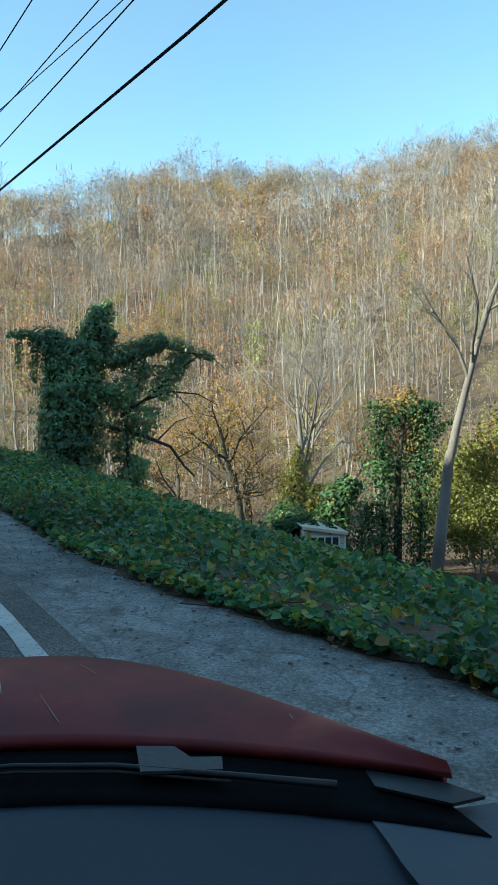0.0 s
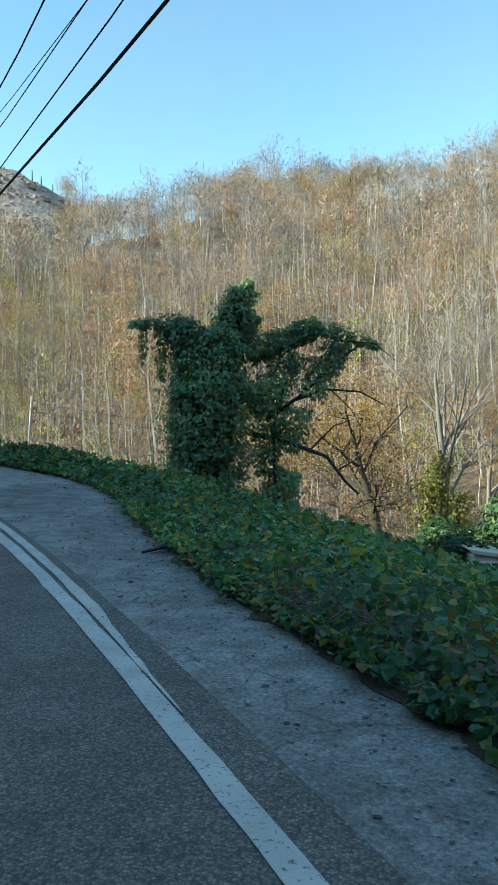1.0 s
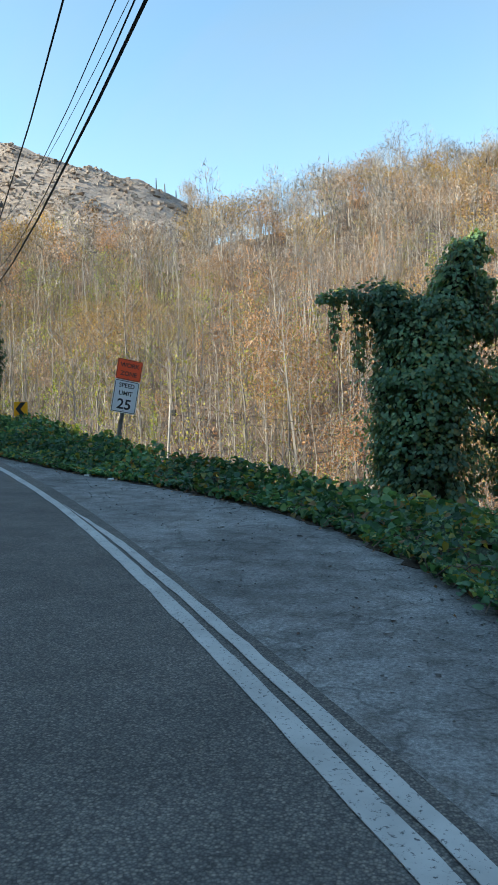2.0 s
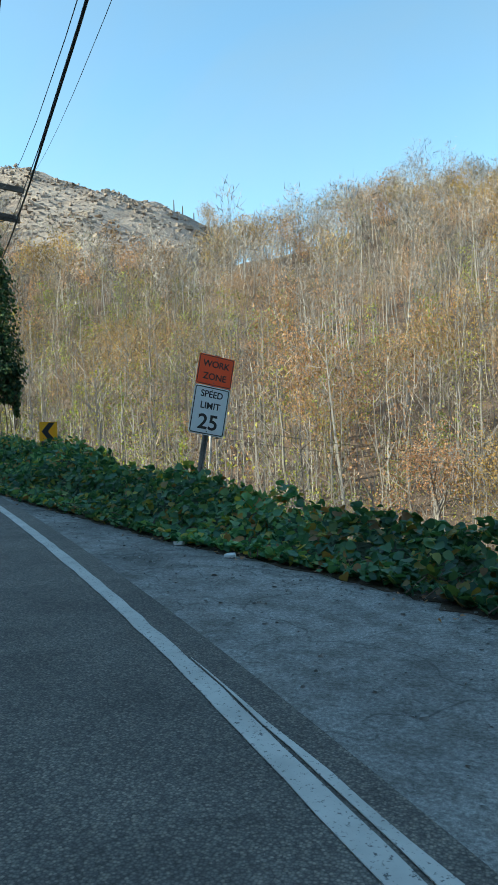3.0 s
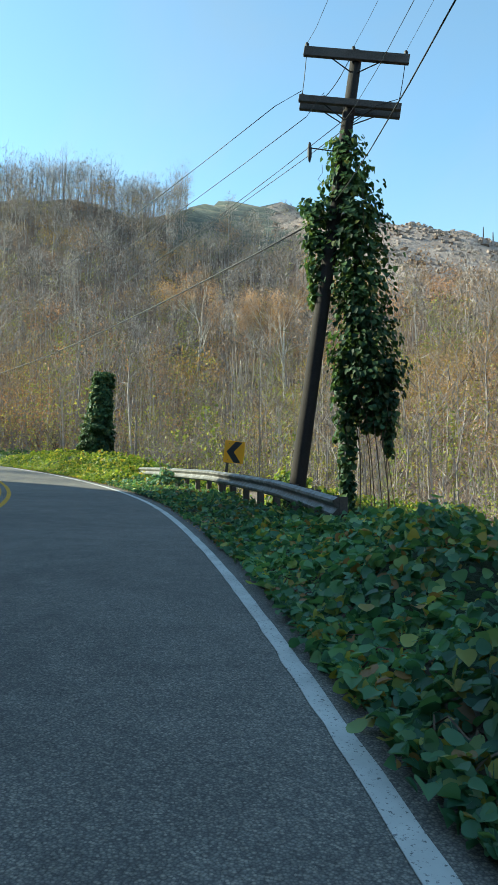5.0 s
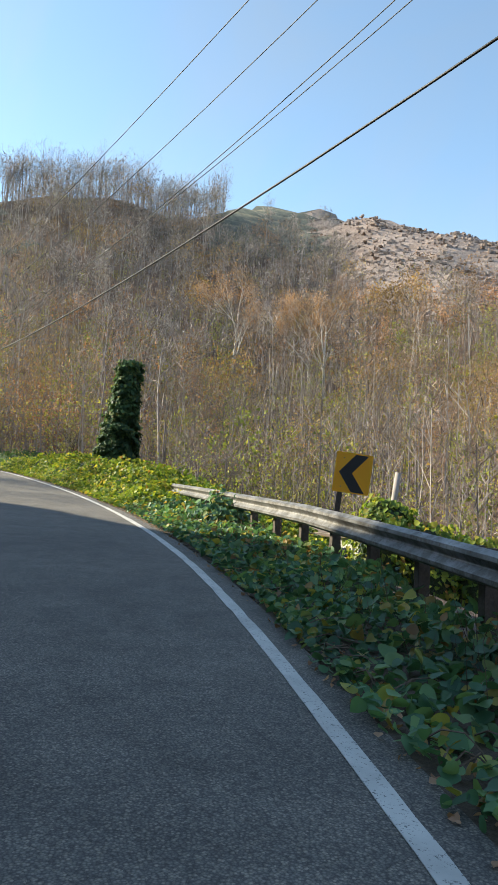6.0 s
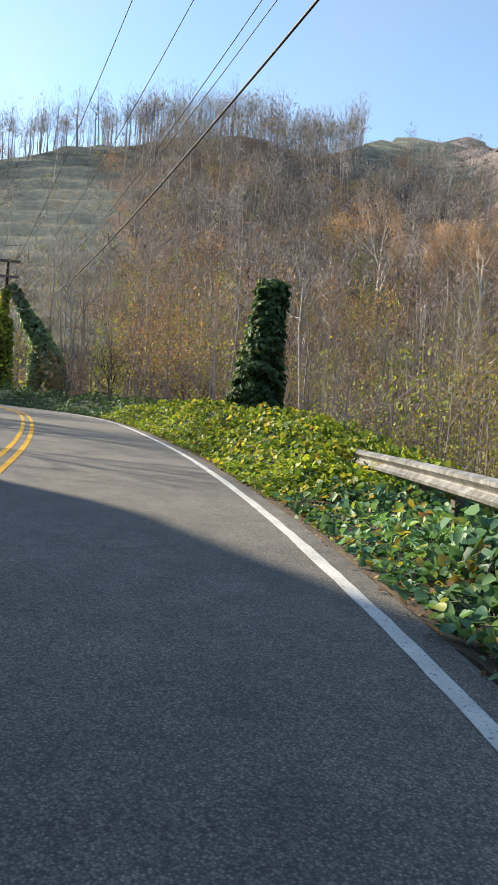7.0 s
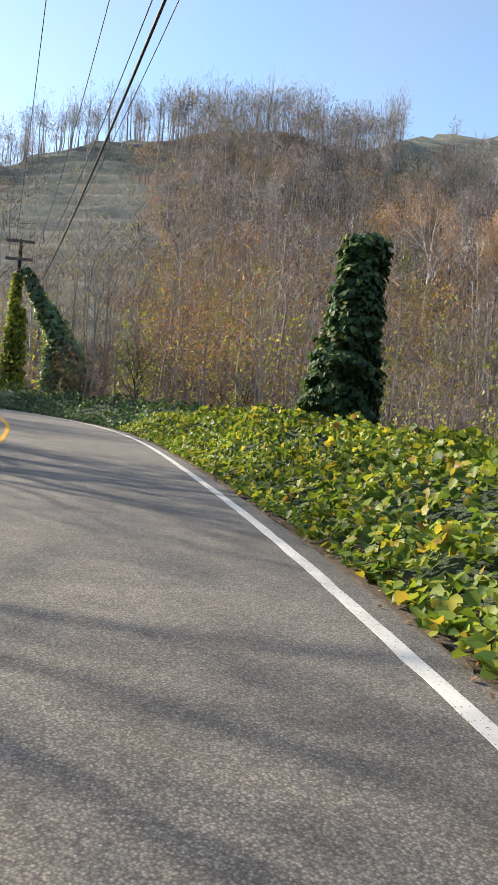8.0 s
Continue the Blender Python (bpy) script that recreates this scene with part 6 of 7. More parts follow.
def trailer_home():
    x, y = 3.25, 34.3
    z = float(land(x, y)[0]) - 0.1
    top = -2.3 - z
    root = tagged(empty("trailer_home", x, y, z, 6), "cream trailer home half buried in kudzu, window in its end", "trailer")
    w, ln = 1.9, 7.0
    bm = box(w, ln, top - 0.3, (0, ln / 2, (top - 0.3) / 2), 0.03)
    body = part("body", bm, SIDING, root)
    for k in range(9):
        part("siding_seam", box(w + 0.004, 0.006, 0.012, (0, -0.002, 0.25 + k * (top - 0.6) / 9)), BROWN_TRIM, body)
    roof = box(w + 0.16, ln + 0.25, 0.09, (0, ln / 2, top - 0.26), 0.02, Matrix.Rotation(radians(7.5), 3, "Y"))
    part("roof", roof, SIDING, root, "low sloping pale roof")
    part("fascia", box(w + 0.17, 0.03, 0.13, (0, -0.14, top - 0.3), 0.005, Matrix.Rotation(radians(7.5), 3, "Y")), SIDING, root)
    win = part("window_frame", box(1.36, 0.06, 0.52, (0.0, -0.015, top - 0.78), 0.01), TRIM_WHITE, root, "white window frame")
    for k in range(4):
        part("pane", box(0.26, 0.02, 0.36, (-0.48 + 0.32 * k, -0.042, top - 0.78), 0.004), GLASS, win, "dark glass pane")
    part("sill", box(1.46, 0.1, 0.05, (0, -0.05, top - 1.06), 0.008), TRIM_WHITE, win)
    for sx in (-1, 1):
        part("corner_trim", box(0.07, 0.03, top - 0.35, (sx * (w / 2 - 0.03), -0.012, (top - 0.35) / 2), 0.005), TRIM_WHITE, root)
    part("roof_vent", box(0.12, 0.06, 0.05, (0.2, -0.16, top - 0.42), 0.01), BROWN_TRIM, root)
    return z, top


TZ, TTOP = trailer_home()
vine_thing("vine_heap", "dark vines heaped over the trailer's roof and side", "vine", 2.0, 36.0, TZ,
           [((1.7, 35.0, -4.6), (1.4, 39.0, -3.2), 0.9, 1.0), ((2.1, 35.0, -2.9), (1.9, 40.0, -2.5), 0.5, 0.7), ((1.2, 34.4, -4.4), (0.4, 37.5, -4.0), 0.6, 0.7), ((2.8, 35.2, -2.62), (2.3, 40.5, -2.6), 0.28, 0.34), ((3.65, 35.0, -2.72), (3.2, 40.5, -2.7), 0.22, 0.3)], 4400, 0.2, 121, core=0.85, tendrils=0, mat=SHADED_IVY)


def white_house():
    """The house down the bank behind the guardrail: only its eaves and top windows rise into view."""
    x, y = -42.7, 56.8
    z = float(land(x, y)[0]) - 0.2
    root = tagged(empty("house", x, y, z, -10), "small white clapboard house below the road", "house")
    h = 3.55 - z
    w, d = 4.4, 4.4
    wall = part("wall", box(w, d, h, (0, d / 2, h / 2), 0.02), TRIM_WHITE, root, "white painted clapboards")
    for k in range(10):
        part("clapboard", box(w + 0.02, 0.02, 0.012, (0, -0.008, 0.2 + k * h / 10.5)), SIDING, wall)
    bm = bmesh.new()
    prof = [(-0.12, h - 0.02), (d / 2, h + 0.5), (d + 0.12, h - 0.02), (d + 0.12, h + 0.06), (d / 2, h + 0.6), (-0.12, h + 0.06)]
    for sx in (-1, 1):
        bm.faces.new([bm.verts.new((sx * (w / 2 + 0.3), py, pz)) for py, pz in prof])
    bm.verts.ensure_lookup_table()
    for k in range(6):
        bm.faces.new([bm.verts[k], bm.verts[(k + 1) % 6], bm.verts[6 + (k + 1) % 6], bm.verts[6 + k]])
    bmesh.ops.recalc_face_normals(bm, faces=bm.faces)
    part("roof", bm, BROWN_TRIM, root, "dull brown roof")
    for k in range(3):
        fr = part("window_frame", box(1.1, 0.08, 0.95, (-1.4 + 1.4 * k, -0.02, h - 0.75), 0.01), SIDING, root, "pale window frame")
        for i in (-1, 1):
            for j in (-1, 1):
                part("pane", box(0.44, 0.03, 0.36, (-1.4 + 1.4 * k + 0.25 * i, -0.055, h - 0.75 + 0.21 * j), 0.004), GLASS, fr, "dark glass pane")


white_house()
vine_thing("vine_mound", "rounded mound of sunlit vines over an old stump", "vine", -37.6, 53.2, float(land(-37.6, 53.2)[0]),
           [((-37.9, 53.4, 1.0), (-37.8, 53.4, 4.0), 1.1, 1.0), ((-37.8, 53.4, 3.8), (-37.5, 53.6, 4.7), 1.0, 0.6), ((-36.7, 54.1, 1.0), (-36.6, 54.2, 4.0), 1.0, 0.8), ((-35.5, 54.9, 1.0), (-35.4, 55.0, 3.7), 0.9, 0.8), ((-34.3, 55.6, 0.6), (-34.2, 55.7, 3.5), 0.9, 0.8), ((-33.0, 56.4, 0.4), (-32.9, 56.5, 3.4), 0.9, 0.7), ((-31.7, 57.2, 0.2), (-31.6, 57.3, 3.3), 0.9, 0.7)], 7600, 0.17, 122, core=0.85, tendrils=10, mat=SUNLIT_YELLOW_KUDZU)
vine_thing("vine_clump", "leafy kudzu climbing over the guardrail", "vine", -36.6, 44.9, 3.7,
           [((-36.3, 44.65, 3.5), (-36.6, 44.95, 4.2), 0.5, 0.42), ((-36.7, 45.0, 4.1), (-37.0, 45.2, 4.5), 0.32, 0.18), ((-35.6, 44.1, 3.4), (-35.5, 44.2, 3.85), 0.5, 0.3), ((-37.4, 45.3, 3.6), (-37.7, 45.5, 4.1), 0.45, 0.3)], 1500, 0.14, 123, core=0.4, tendrils=20, mat=KUDZU, ragged=0.3)
stub = tagged(empty("stub_post", -37.6, 53.5, 3.4), "weathered post standing out of the vine mound", "post")
tube("shaft", [(0, 0, 0), (0.05, 0.04, 1.2), (0.16, 0.1, 2.3)], np.array([0.11, 0.1, 0.095]), PALE_BARK, stub, 8)

# ---- the stripped mountain: boulders, and posts on its skyline ----


def rock_mesh(seed):
    rng = np.random.RandomState(seed)
    v = np.array([(x, y, z) for x in (-1, 1) for y in (-1, 1) for z in (-1, 1)], float) * 0.5
    v += rng.uniform(-0.22, 0.22, v.shape)
    f = np.array([(0, 1, 3, 2), (4, 6, 7, 5), (0, 4, 5, 1), (2, 3, 7, 6), (0, 2, 6, 4), (1, 5, 7, 3)])
    return v, f


def boulders():
    rng = np.random.RandomState(88)
    x, y = (g.ravel() for g in np.meshgrid(np.arange(-330, -60, 2.7), np.arange(190, 400, 2.7)))
    x, y = x + rng.uniform(-1.7, 1.7, len(x)), y + rng.uniform(-1.7, 1.7, len(x))
    u, az, r = crest_share(x, y)
    p = np.stack([x, y, land(x, y)], 1)
    keep = (az > 18) & (az < 37.5) & (u > 0.45) & (u < 0.97) & is_bare(p, u, az)
    p = p[keep]
    h = Heap()
    kinds = [rock_mesh(k) for k in range(6)]
    for q in p:
        v, f = kinds[rng.randint(6)]
        s = min(rng.lognormal(-0.6, 0.45), 1.1)
        a = rng.uniform(0, 6.28)
        c, d = math.cos(a), math.sin(a)
        w = v * np.array([s * rng.uniform(1.0, 3.2), s * rng.uniform(0.8, 1.4), s * rng.uniform(0.6, 1.2)])
        h.add(np.stack([w[:, 0] * c - w[:, 1] * d, w[:, 0] * d + w[:, 1] * c, w[:, 2]], 1) + q, f, int(rng.uniform() < 0.07))
    ob = new("quarry_rubble", h.mesh("quarry_rubble", [QUARRY, LITTER]))
    tagged(ob, "pale broken rock and felled logs on the stripped mountain", "rocks", kind="stuff")


boulders()
for k, (az, hgt) in enumerate(((21.2, 5.0), (20.5, 3.8), (19.6, 3.2))):
    d = az_dir(az)
    x, y = HUB[0] + d.x * 312, HUB[1] + d.y * 312
    ob = tube("skyline_post", [(0, 0, -1), (0, 0, hgt * 0.5), (0, 0, hgt)], np.array([0.28, 0.24, 0.18]), DARK_BARK, None, 6)
    ob.location = (x, y, float(land(x, y)[0]))
    tagged(ob, "lone dead trunk standing on the stripped skyline", "dead tree", "skyline trunks")


def crest_trees():
    """Open rows of tall bare trees along the skyline of the shaded mountain."""
    rng = np.random.RandomState(91)
    kinds = [template(60 + k, 19 + 2 * k, 4.0 + 0.5 * k, 14, 90, 2, 4 if k else 20, width=0.085, clear=0.46, r=0.27, clumps=14, reach_of=0.085, tone=(1, 8, 1, 7)[k]) for k in range(4)]
    pts = []
    for az in np.arange(44.5, 90, 0.42):
        for _ in range(3 if az < 62 else 2):
            a = az + rng.uniform(-0.3, 0.3)
            rr = np.interp(a, RIM[:, 0], RIM[:, 1]) * rng.uniform(0.965, 1.02)
            d = az_dir(a)
            pts.append((HUB[0] + d.x * rr, HUB[1] + d.y * rr))
    pts = np.array(pts)
    p = np.stack([pts[:, 0], pts[:, 1], land(pts[:, 0], pts[:, 1]) - 0.5], 1)
    scatter("skyline_woods", p, kinds, rng.randint(0, 4, len(p)), rng, "open row of tall bare trees along the skyline", "woods", (0.6, 1.0))


crest_trees()


def shade_woods():
    """Unseen woods added on the hill across the road, to throw their shadows over it."""
    rng = np.random.RandomState(92)
    kinds = [template(70 + k, 12, 3.2, 8, 60, 2, 50, clear=0.35, r=0.16, width=0.07) for k in range(3)]
    x, y = rng.uniform(-150, 10, 500), rng.uniform(-60, 50, 500)
    st, off, zr = along(x, y)
    edge = 47.9 + 0.466 * (x + 40.5)
    keep = (off < -16) & (y < edge - 13)
    x, y = x[keep], y[keep]
    # a further unseen clump, added to shade the far bend
    far = rng.uniform(0, 1, (14, 2))
    x, y = np.r_[x, -122 + 14 * far[:, 0]], np.r_[y, 36 + 12 * far[:, 1]]
    p = np.stack([x, y, land(x, y) - 0.3], 1)
    scatter("unseen_shade_woods", p, kinds, rng.randint(0, 3, len(p)), rng, "unseen bare woods across the road, added to shade it")


shade_woods()
# out of view: added to stripe the sunlit road with shadows
for k, (x, y, hgt) in enumerate(((-62.0, 41.5, 10.0), (-66.0, 43.0, 11.0), (-70.5, 43.5, 9.0), (-76.0, 44.0, 12.0), (-58.5, 39.0, 11.0), (-82.0, 43.0, 11.0))):
    tree(x, y, hgt, 0.17, (0.03, 0.02), (6, 6, 4), "unseen bare tree across the road, added for its shadow", BARK, 50 + k, BROWN_LEAF, 300, 0.12, 900, 0.6, 0.6, 0.1, spread=0.3, twig_w=0.018)

# out of view: added, and made this tall, to shade the far bend
for k, (x, y, hgt) in enumerate(((-109.0, 37.0, 26.0), (-113.0, 40.5, 28.0), (-117.0, 37.5, 27.0), (-112.0, 34.0, 26.0), (-120.0, 42.0, 28.0))):
    tree(x, y, hgt, 0.35, (0.0, 0.02), (5, 5, 3), "unseen tall brown-leaved tree, added to shade the bend", BARK, 60 + k, BROWN_LEAF, 2600, 0.34, 500, 1.0, 0.6, 0.1, spread=0.9, twig_w=0.04)

# ---- small things on the road and the pull-off ----


def ragged_patch(st, off, rs, ro, mat, name, label, dz, seed, n=48):
    rng = np.random.RandomState(seed)
    c = place(st, off, dz)[0]
    bm = bmesh.new()
    ring = []
    for k in range(n):
        a = 2 * math.pi * k / n
        f = 0.95 + 0.1 * math.sin(2 * a + seed) + 0.08 * math.sin(5 * a + 2 * seed) + rng.uniform(-0.035, 0.035)
        q = place(st + rs * math.cos(a) * f, off + ro * math.sin(a) * f, dz)[0] - c
        ring.append(bm.verts.new(q))
    bm.faces.new(ring[::-1])
    bmesh.ops.recalc_face_normals(bm, faces=bm.faces)
    for f in bm.faces:
        if f.normal.z < 0:
            f.normal_flip()
    ob = part(name, bm, mat)
    ob.location = c
    return tagged(ob, label, "road patch", kind="structure")


PATCH = grainy("pale_worn_asphalt", (0.17, 0.163, 0.152), (0.25, 0.24, 0.222), 2.0, 40.0, 0.9, 0, 0.5, 0.01)
for k, (s, d, rs, ro) in enumerate(((52.8, -1.0, 0.55, 0.42), (51.8, -1.5, 0.8, 0.2), (51.0, -1.1, 0.3, 0.18))):
    ragged_patch(s + 0.5, d, rs, ro, PATCH, "asphalt_patch", "pale worn patch in the asphalt", 0.005, 200 + k)


def pebbles():
    rng = np.random.RandomState(93)
    h = Heap()
    kinds = [rock_mesh(20 + k) for k in range(5)]
    for _ in range(4200):
        st = rng.uniform(24, 70)
        b = float(border(st))
        if b < 0.6:
            continue
        d = b - abs(rng.normal(0, 0.5)) if rng.uniform() < 0.45 else rng.uniform(0.5, b)
        q = place(st, max(d, 0.45), -0.004)[0]
        v, f = kinds[rng.randint(5)]
        s = rng.lognormal(-4.9, 0.45)
        h.add(v * np.array([s * rng.uniform(1, 1.7), s, s * 0.7]) + q, f)
    ob = new("loose_gravel", h.mesh("loose_gravel", [grainy("grey_gravel", (0.16, 0.158, 0.15), (0.40, 0.39, 0.37), 4.0, 30.0, 0.9)]))
    tagged(ob, "loose grey gravel scattered over the pull-off", "gravel", kind="stuff")


pebbles()


def fallen_leaves():
    rng = np.random.RandomState(94)
    n = 3400
    st = 18 + 92 * rng.uniform(0, 1, n) ** 1.3
    d = np.maximum(border(st) - np.abs(rng.normal(0, 0.2, n)) + 0.22, 0.25)
    p = place(st, d, 0.018)
    v, f = leaves(p, np.array([[0, 0, 1.0]]) + rng.normal(0, 0.3, (n, 3)), rng.uniform(0.025, 0.055, n), rng)
    ob = new("fallen_leaves", mesh_of("fallen_leaves", v, f, BROWN_LEAF))
    tagged(ob, "dry brown leaves blown along the road's edge", "leaf litter", kind="stuff")


fallen_leaves()


def tyre_scrap():
    rng = np.random.RandomState(95)
    at = (-4.32, 13.45, float(np.interp(along(-4.32, 13.45)[0][0], STATION, LINE[:, 2])))
    root = tagged(empty("tyre_scrap", *at, 40), "torn black strip of tyre lying on the pull-off", "debris")
    pts = [(-0.2, 0, 0.012), (-0.1, 0.03, 0.03), (0.0, 0.02, 0.06), (0.1, -0.02, 0.065), (0.2, 0.0, 0.03), (0.28, 0.02, 0.01)]
    tube("strip", pts, np.array([0.012, 0.025, 0.03, 0.032, 0.025, 0.012]), SIGN_BLACK, root, 6)
    tube("shred", [(-0.3, -0.03, 0.012), (-0.15, -0.02, 0.03), (-0.02, -0.01, 0.05)], np.array([0.012, 0.02, 0.02]), SIGN_BLACK, root, 5)


tyre_scrap()
for k, (x, y) in enumerate(((-11.7, 23.2), (-12.45, 23.75), (0.2, 4.1))):
    z = float(np.interp(along(x, y)[0][0], STATION, LINE[:, 2]))
    v, f = rock_mesh(40 + k)
    ob = new("litter_scrap", mesh_of("litter_scrap", v * np.array([0.09, 0.06, 0.035]), f, TRIM_WHITE))
    ob.location = (x, y, z + 0.012)
    tagged(ob, "crumpled white scrap of litter on the pull-off", "litter", "scraps of litter")

# ---- the car at the start of the way ----


def car_paint():
    m, nt, b = material("red_car_paint", 0.5)
    # orange and dark blotches put the bonnet's reflections into the paint colour
    reflections = ramp(nt, noise_node(nt, 3.2, 4, 0.6), [(0.32, (0.07, 0.010, 0.013)), (0.5, (0.16, 0.02, 0.019)), (0.66, (0.34, 0.10, 0.055))])
    spots = ramp(nt, noise_node(nt, 14.0, 6, 0.8), [(0.62, (1, 1, 1)), (0.7, (1.7, 1.6, 1.5))])
    nt.links.new(mix(nt, reflections, spots, 0.5, "MULTIPLY"), b.inputs["Base Color"])
    b.inputs["Specular IOR Level"].default_value = 0.18
    return m


CAR_RED = car_paint()
TRIM_BLACK = grainy("black_plastic_trim", (0.003, 0.003, 0.004), (0.008, 0.008, 0.009), 4.0, 80.0, 0.9, 0, 0.2, 0.003)
TRIM_BLACK.node_tree.nodes["Principled BSDF"].inputs["Specular IOR Level"].default_value = 0.05
DASH = grainy("dark_dashboard", (0.012, 0.018, 0.028), (0.022, 0.032, 0.048), 3.0, 250.0, 0.7, 0, 0.3, 0.002)
WIPER = grainy("dark_grey_plastic", (0.008, 0.009, 0.011), (0.018, 0.02, 0.023), 4.0, 80.0, 0.6, 0, 0.2, 0.003)
CAP_GREY = grainy("grey_plastic", (0.025, 0.028, 0.032), (0.04, 0.044, 0.05), 4.0, 80.0, 0.6, 0, 0.2, 0.003)
END_CAP = grainy("blue_grey_plastic", (0.035, 0.045, 0.06), (0.05, 0.065, 0.085), 4.0, 80.0, 0.6, 0, 0.2, 0.003)
RUBBER = grainy("tyre_rubber", (0.012, 0.012, 0.012), (0.03, 0.03, 0.03), 6.0, 60.0, 0.85)


def car():
    """Seen from its own front seat; local x to the right, y ahead, z up from the road."""
    gx, gy, gz = 0.168 - 0.15 * 0.87, 1.384 - 0.15 * 0.494, 1.542 - 1.32
    root = tagged(empty("car", gx, gy, gz, 29.6), "red car with a scratched bonnet and dark dashboard", "car")

    def sheet(name, fn, nu, nv, mat, parent, thick, label=""):
        u, v = np.meshgrid(np.linspace(-1, 1, nu), np.linspace(0, 1, nv), indexing="ij")
        p = np.array([fn(a, b) for a, b in zip(u.ravel(), v.ravel())])
        i, j = np.meshgrid(np.arange(nu - 1), np.arange(nv - 1), indexing="ij")
        f = np.stack([i * nv + j, (i + 1) * nv + j, (i + 1) * nv + j + 1, i * nv + j + 1], -1).reshape(-1, 4)
        ob = part(name, mesh_of(name, p, f, mat, flat=False), None, parent, label)
        mod = ob.modifiers.new("thickness", "SOLIDIFY")
        mod.thickness, mod.offset = thick, -1
        return ob

    def cowl_y(x):
        return 1.07 - 0.70 * abs(x) ** 2.2

    def bonnet(u, v):
        x = u * 0.79
        back, front = cowl_y(x), 1.38 - 0.71 * abs(u) ** 6
        top = min(v / 0.6, 1.0)
        y, z = back + (front - back) * top, 0.92 + 0.012 * math.sin(top * 2.6) + 0.012 * math.exp(-((abs(u) - 0.5) / 0.12) ** 2) * math.sin(top * 3.14)
        fall = max(v - 0.6, 0.0) / 0.4
        side = abs(u) ** 3
        return x + math.copysign(0.05 * side * fall ** 0.6, u), y + (1 - side) * 0.24 * fall ** 0.7 + side * 0.05 * fall, z - 0.30 * fall ** 1.4

    hood = sheet("bonnet", bonnet, 61, 31, CAR_RED, root, 0.012, "scratched red bonnet with two soft ridges")
    rng = np.random.RandomState(7)
    for k in range(6):
        u, v = rng.uniform(0.3, 0.9), rng.uniform(0.05, 0.4)
        a, b = np.array(bonnet(u, v)), np.array(bonnet(u + rng.uniform(-0.02, 0.03), min(v + rng.uniform(0.04, 0.14), 0.58)))
        tube("scratch", [a + (0, 0, 0.001), (a + b) / 2 + (0, 0, 0.0015), b + (0, 0, 0.001)], 0.0005, SIDING, hood, 4)
    for sx in (-1, 1):
        def fender(u, v, sx=sx):
            y = 0.62 + (1.62 - 0.62) * (u + 1) / 2
            return sx * (0.80 + 0.05 * math.sin(v * math.pi / 2)), y - 0.28 * max((u + 1) / 2 - 0.7, 0), 0.70 - 0.03 * (u + 1) / 2 - 0.30 * v
        sheet("fender", fender, 13, 9, CAR_RED, root, 0.015 * sx, "red front fender")
        part("door_panel", box(0.05, 1.9, 0.5, (sx * 0.86, -0.42, 0.58), 0.03), CAR_RED, root, "red door panel")
        for wy in (1.05, -1.45):
            wheel = part("wheel", box(0.02, 0.02, 0.02, (sx * 0.74, wy, 0.30)), IRON, root)
            ring = [(sx * 0.74, wy + 0.24 * math.cos(a), 0.31 + 0.24 * math.sin(a)) for a in np.linspace(0, 2 * math.pi, 25)]
            part("tyre", mesh_of("tyre", *tube_arrays(ring, np.full(25, 0.075), 10), RUBBER, flat=False), None, wheel, "black tyre")
            bm = bmesh.new()
            bmesh.ops.create_cone(bm, cap_ends=True, segments=20, radius1=0.19, radius2=0.17, depth=0.09, matrix=Matrix.Translation((sx * 0.74, wy, 0.31)) @ Matrix.Rotation(radians(90), 4, "Y"))
            part("rim", bm, GALV, wheel, "grey steel rim")
    part("front_bumper", box(1.66, 0.22, 0.42, (0, 1.56, 0.46), 0.08), CAR_RED, root, "red front bumper")
    part("floor_pan", box(1.5, 3.0, 0.08, (0, -0.5, 0.26), 0.02), TRIM_BLACK, root)
    part("rear_panel", box(1.66, 0.9, 0.55, (0, -1.75, 0.58), 0.09), CAR_RED, root, "red rear body")

    def cowl(u, v):
        x = u * 0.76
        return x, cowl_y(x) - 0.12 * (1 - v) - 0.004, 0.895 + 0.014 * v

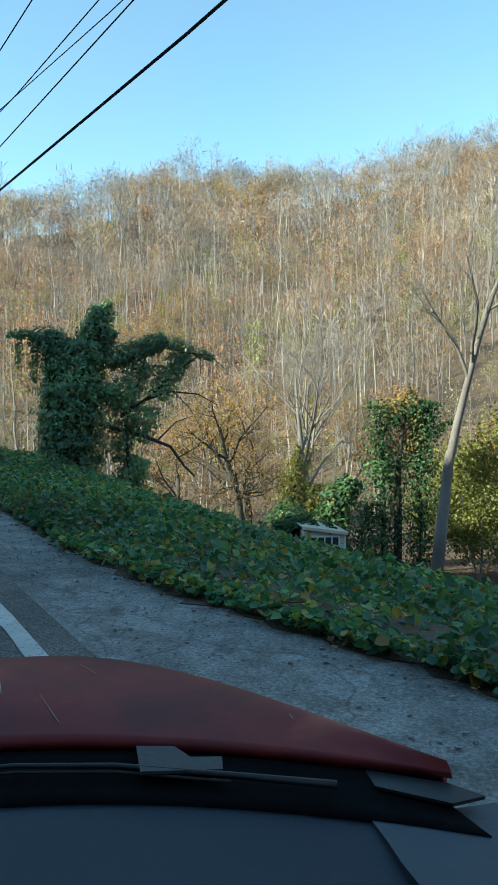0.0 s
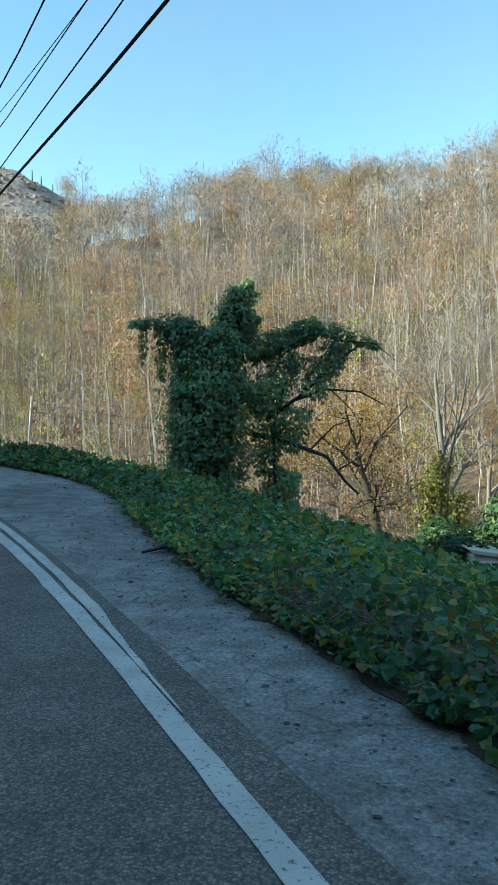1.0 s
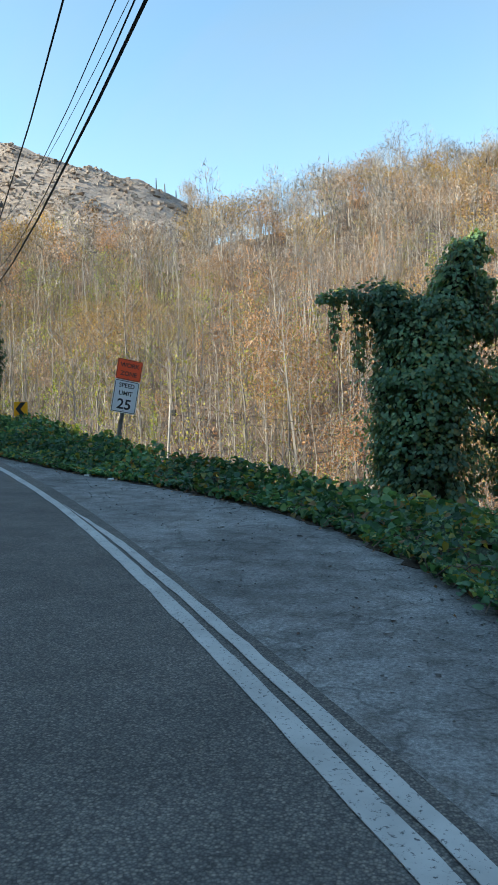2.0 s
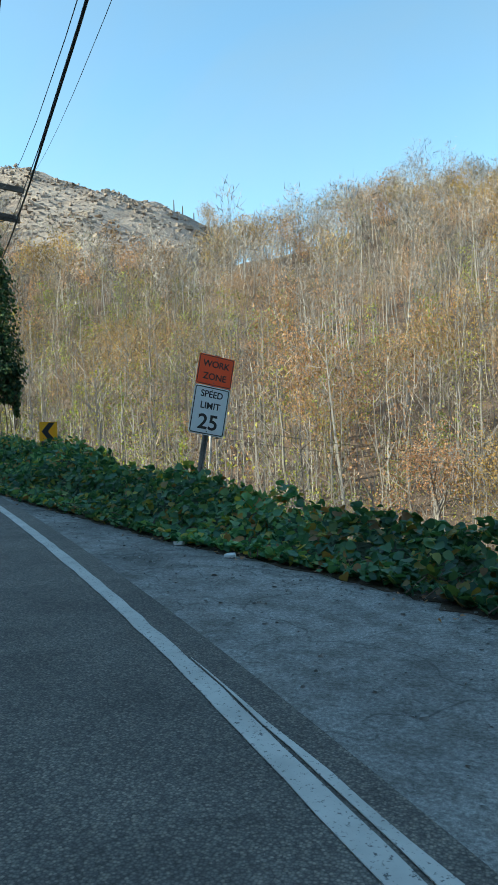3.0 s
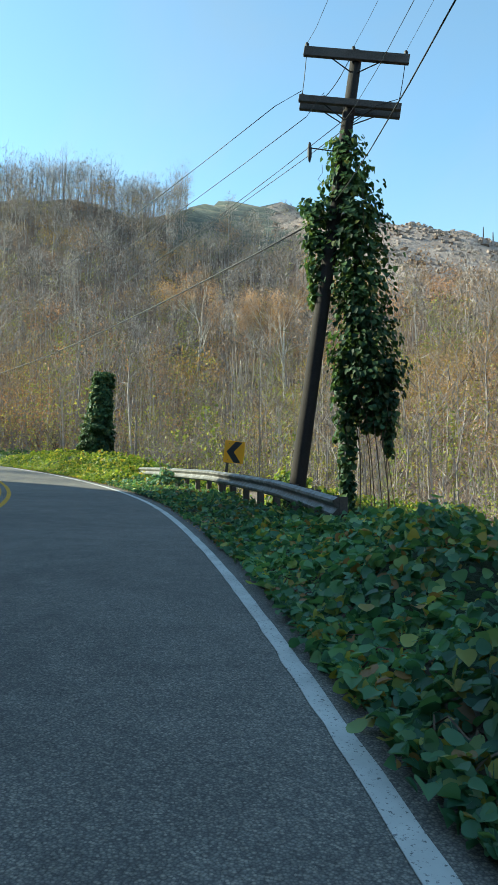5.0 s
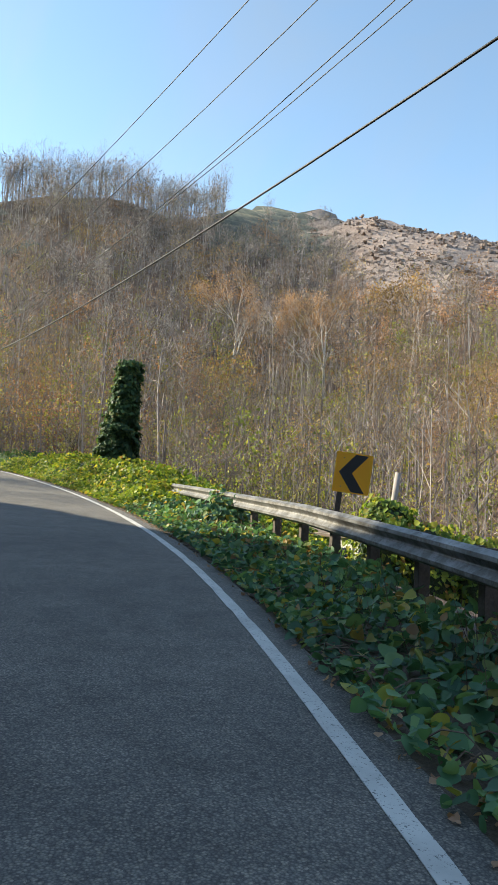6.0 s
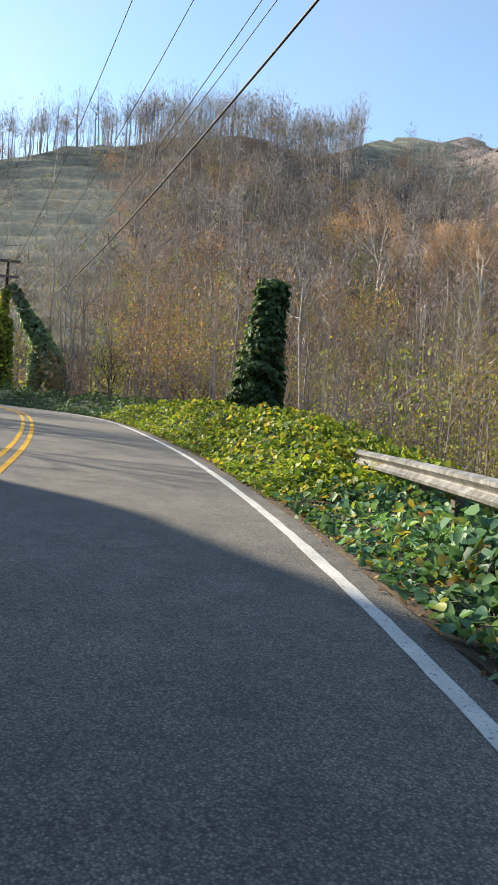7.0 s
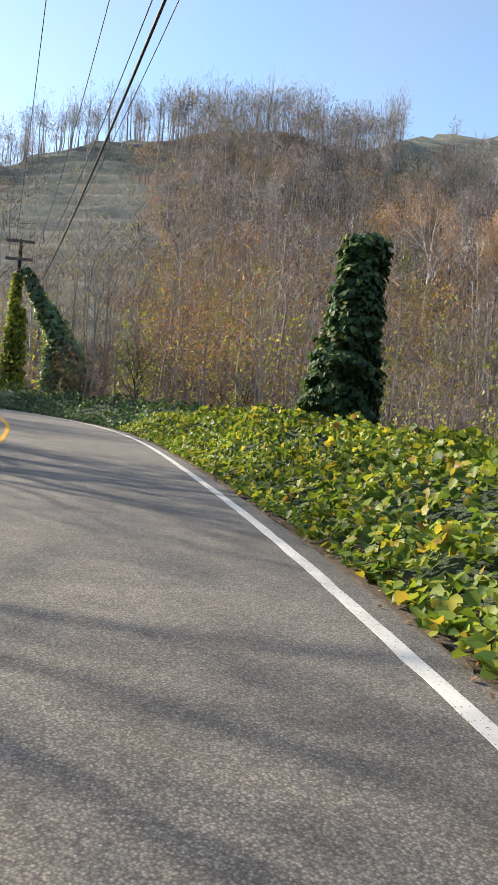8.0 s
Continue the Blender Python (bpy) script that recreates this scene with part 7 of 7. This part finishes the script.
    def slab(pts, z, thick):
        """A flat piece with a plan of its own."""
        bm = bmesh.new()
        face = bm.faces.new([bm.verts.new((px, py, z)) for px, py in pts])
        got = bmesh.ops.extrude_face_region(bm, geom=[face])["geom"]
        bmesh.ops.translate(bm, verts=[g for g in got if isinstance(g, bmesh.types.BMVert)], vec=(0, 0, -thick))
        bmesh.ops.recalc_face_normals(bm, faces=bm.faces)
        return bm

    sheet("cowl_panel", cowl, 31, 7, TRIM_BLACK, root, 0.02, "black plastic cowl below the windscreen")
    part("seat_cushion", box(1.2, 0.5, 0.18, (0, -0.75, 0.5), 0.06), DASH, root, "dark seat")
    for sx, reach in ((1, 1.0), (-1, 0.85)):
        way = [(x * sx * reach, cowl_y(x * reach) - d, 0.915) for x, d in ((0.22, 0.075), (0.34, 0.065), (0.45, 0.07), (0.56, 0.085), (0.66, 0.085))]
        arm = tube("wiper_arm", way, np.array([0.003, 0.003, 0.0035, 0.004, 0.005]), WIPER, root, 6, "dark grey wiper arm")
        tube("wiper_blade", [(x, y - 0.010, z - 0.004) for x, y, z in way[:4]], 0.002, RUBBER, arm, 5)
    part("wiper_cap", slab(((0.470, 0.842), (0.560, 0.800), (0.575, 0.832), (0.540, 0.850), (0.535, 0.890), (0.492, 0.915)), 0.918, 0.004), CAP_GREY, root, "grey wiper pivot cover")
    for sx in (-1, 1):
        part("cowl_end", slab([(sx * x, y) for x, y in ((0.722, 0.732), (0.785, 0.655), (0.80, 0.61), (0.755, 0.615), (0.705, 0.69))], 0.909, 0.004), WIPER, root, "dull grey cowl corner")

    def dash(u, v):
        x = u * 0.80
        back, front = 0.30, cowl_y(x) - 0.115
        y = back + (front - back) * v
        return x, y, 0.868 + 0.022 * v

    board = sheet("dashboard", dash, 31, 19, DASH, root, 0.03, "soft dark blue-grey dashboard")
    part("dashboard_end", slab(((0.672, 0.656), (0.823, 0.616), (0.87, 0.45), (0.62, 0.46), (0.634, 0.53), (0.646, 0.575), (0.66, 0.615)), 0.893, 0.08), END_CAP, root, "paler dashboard end cap by the door")


car()
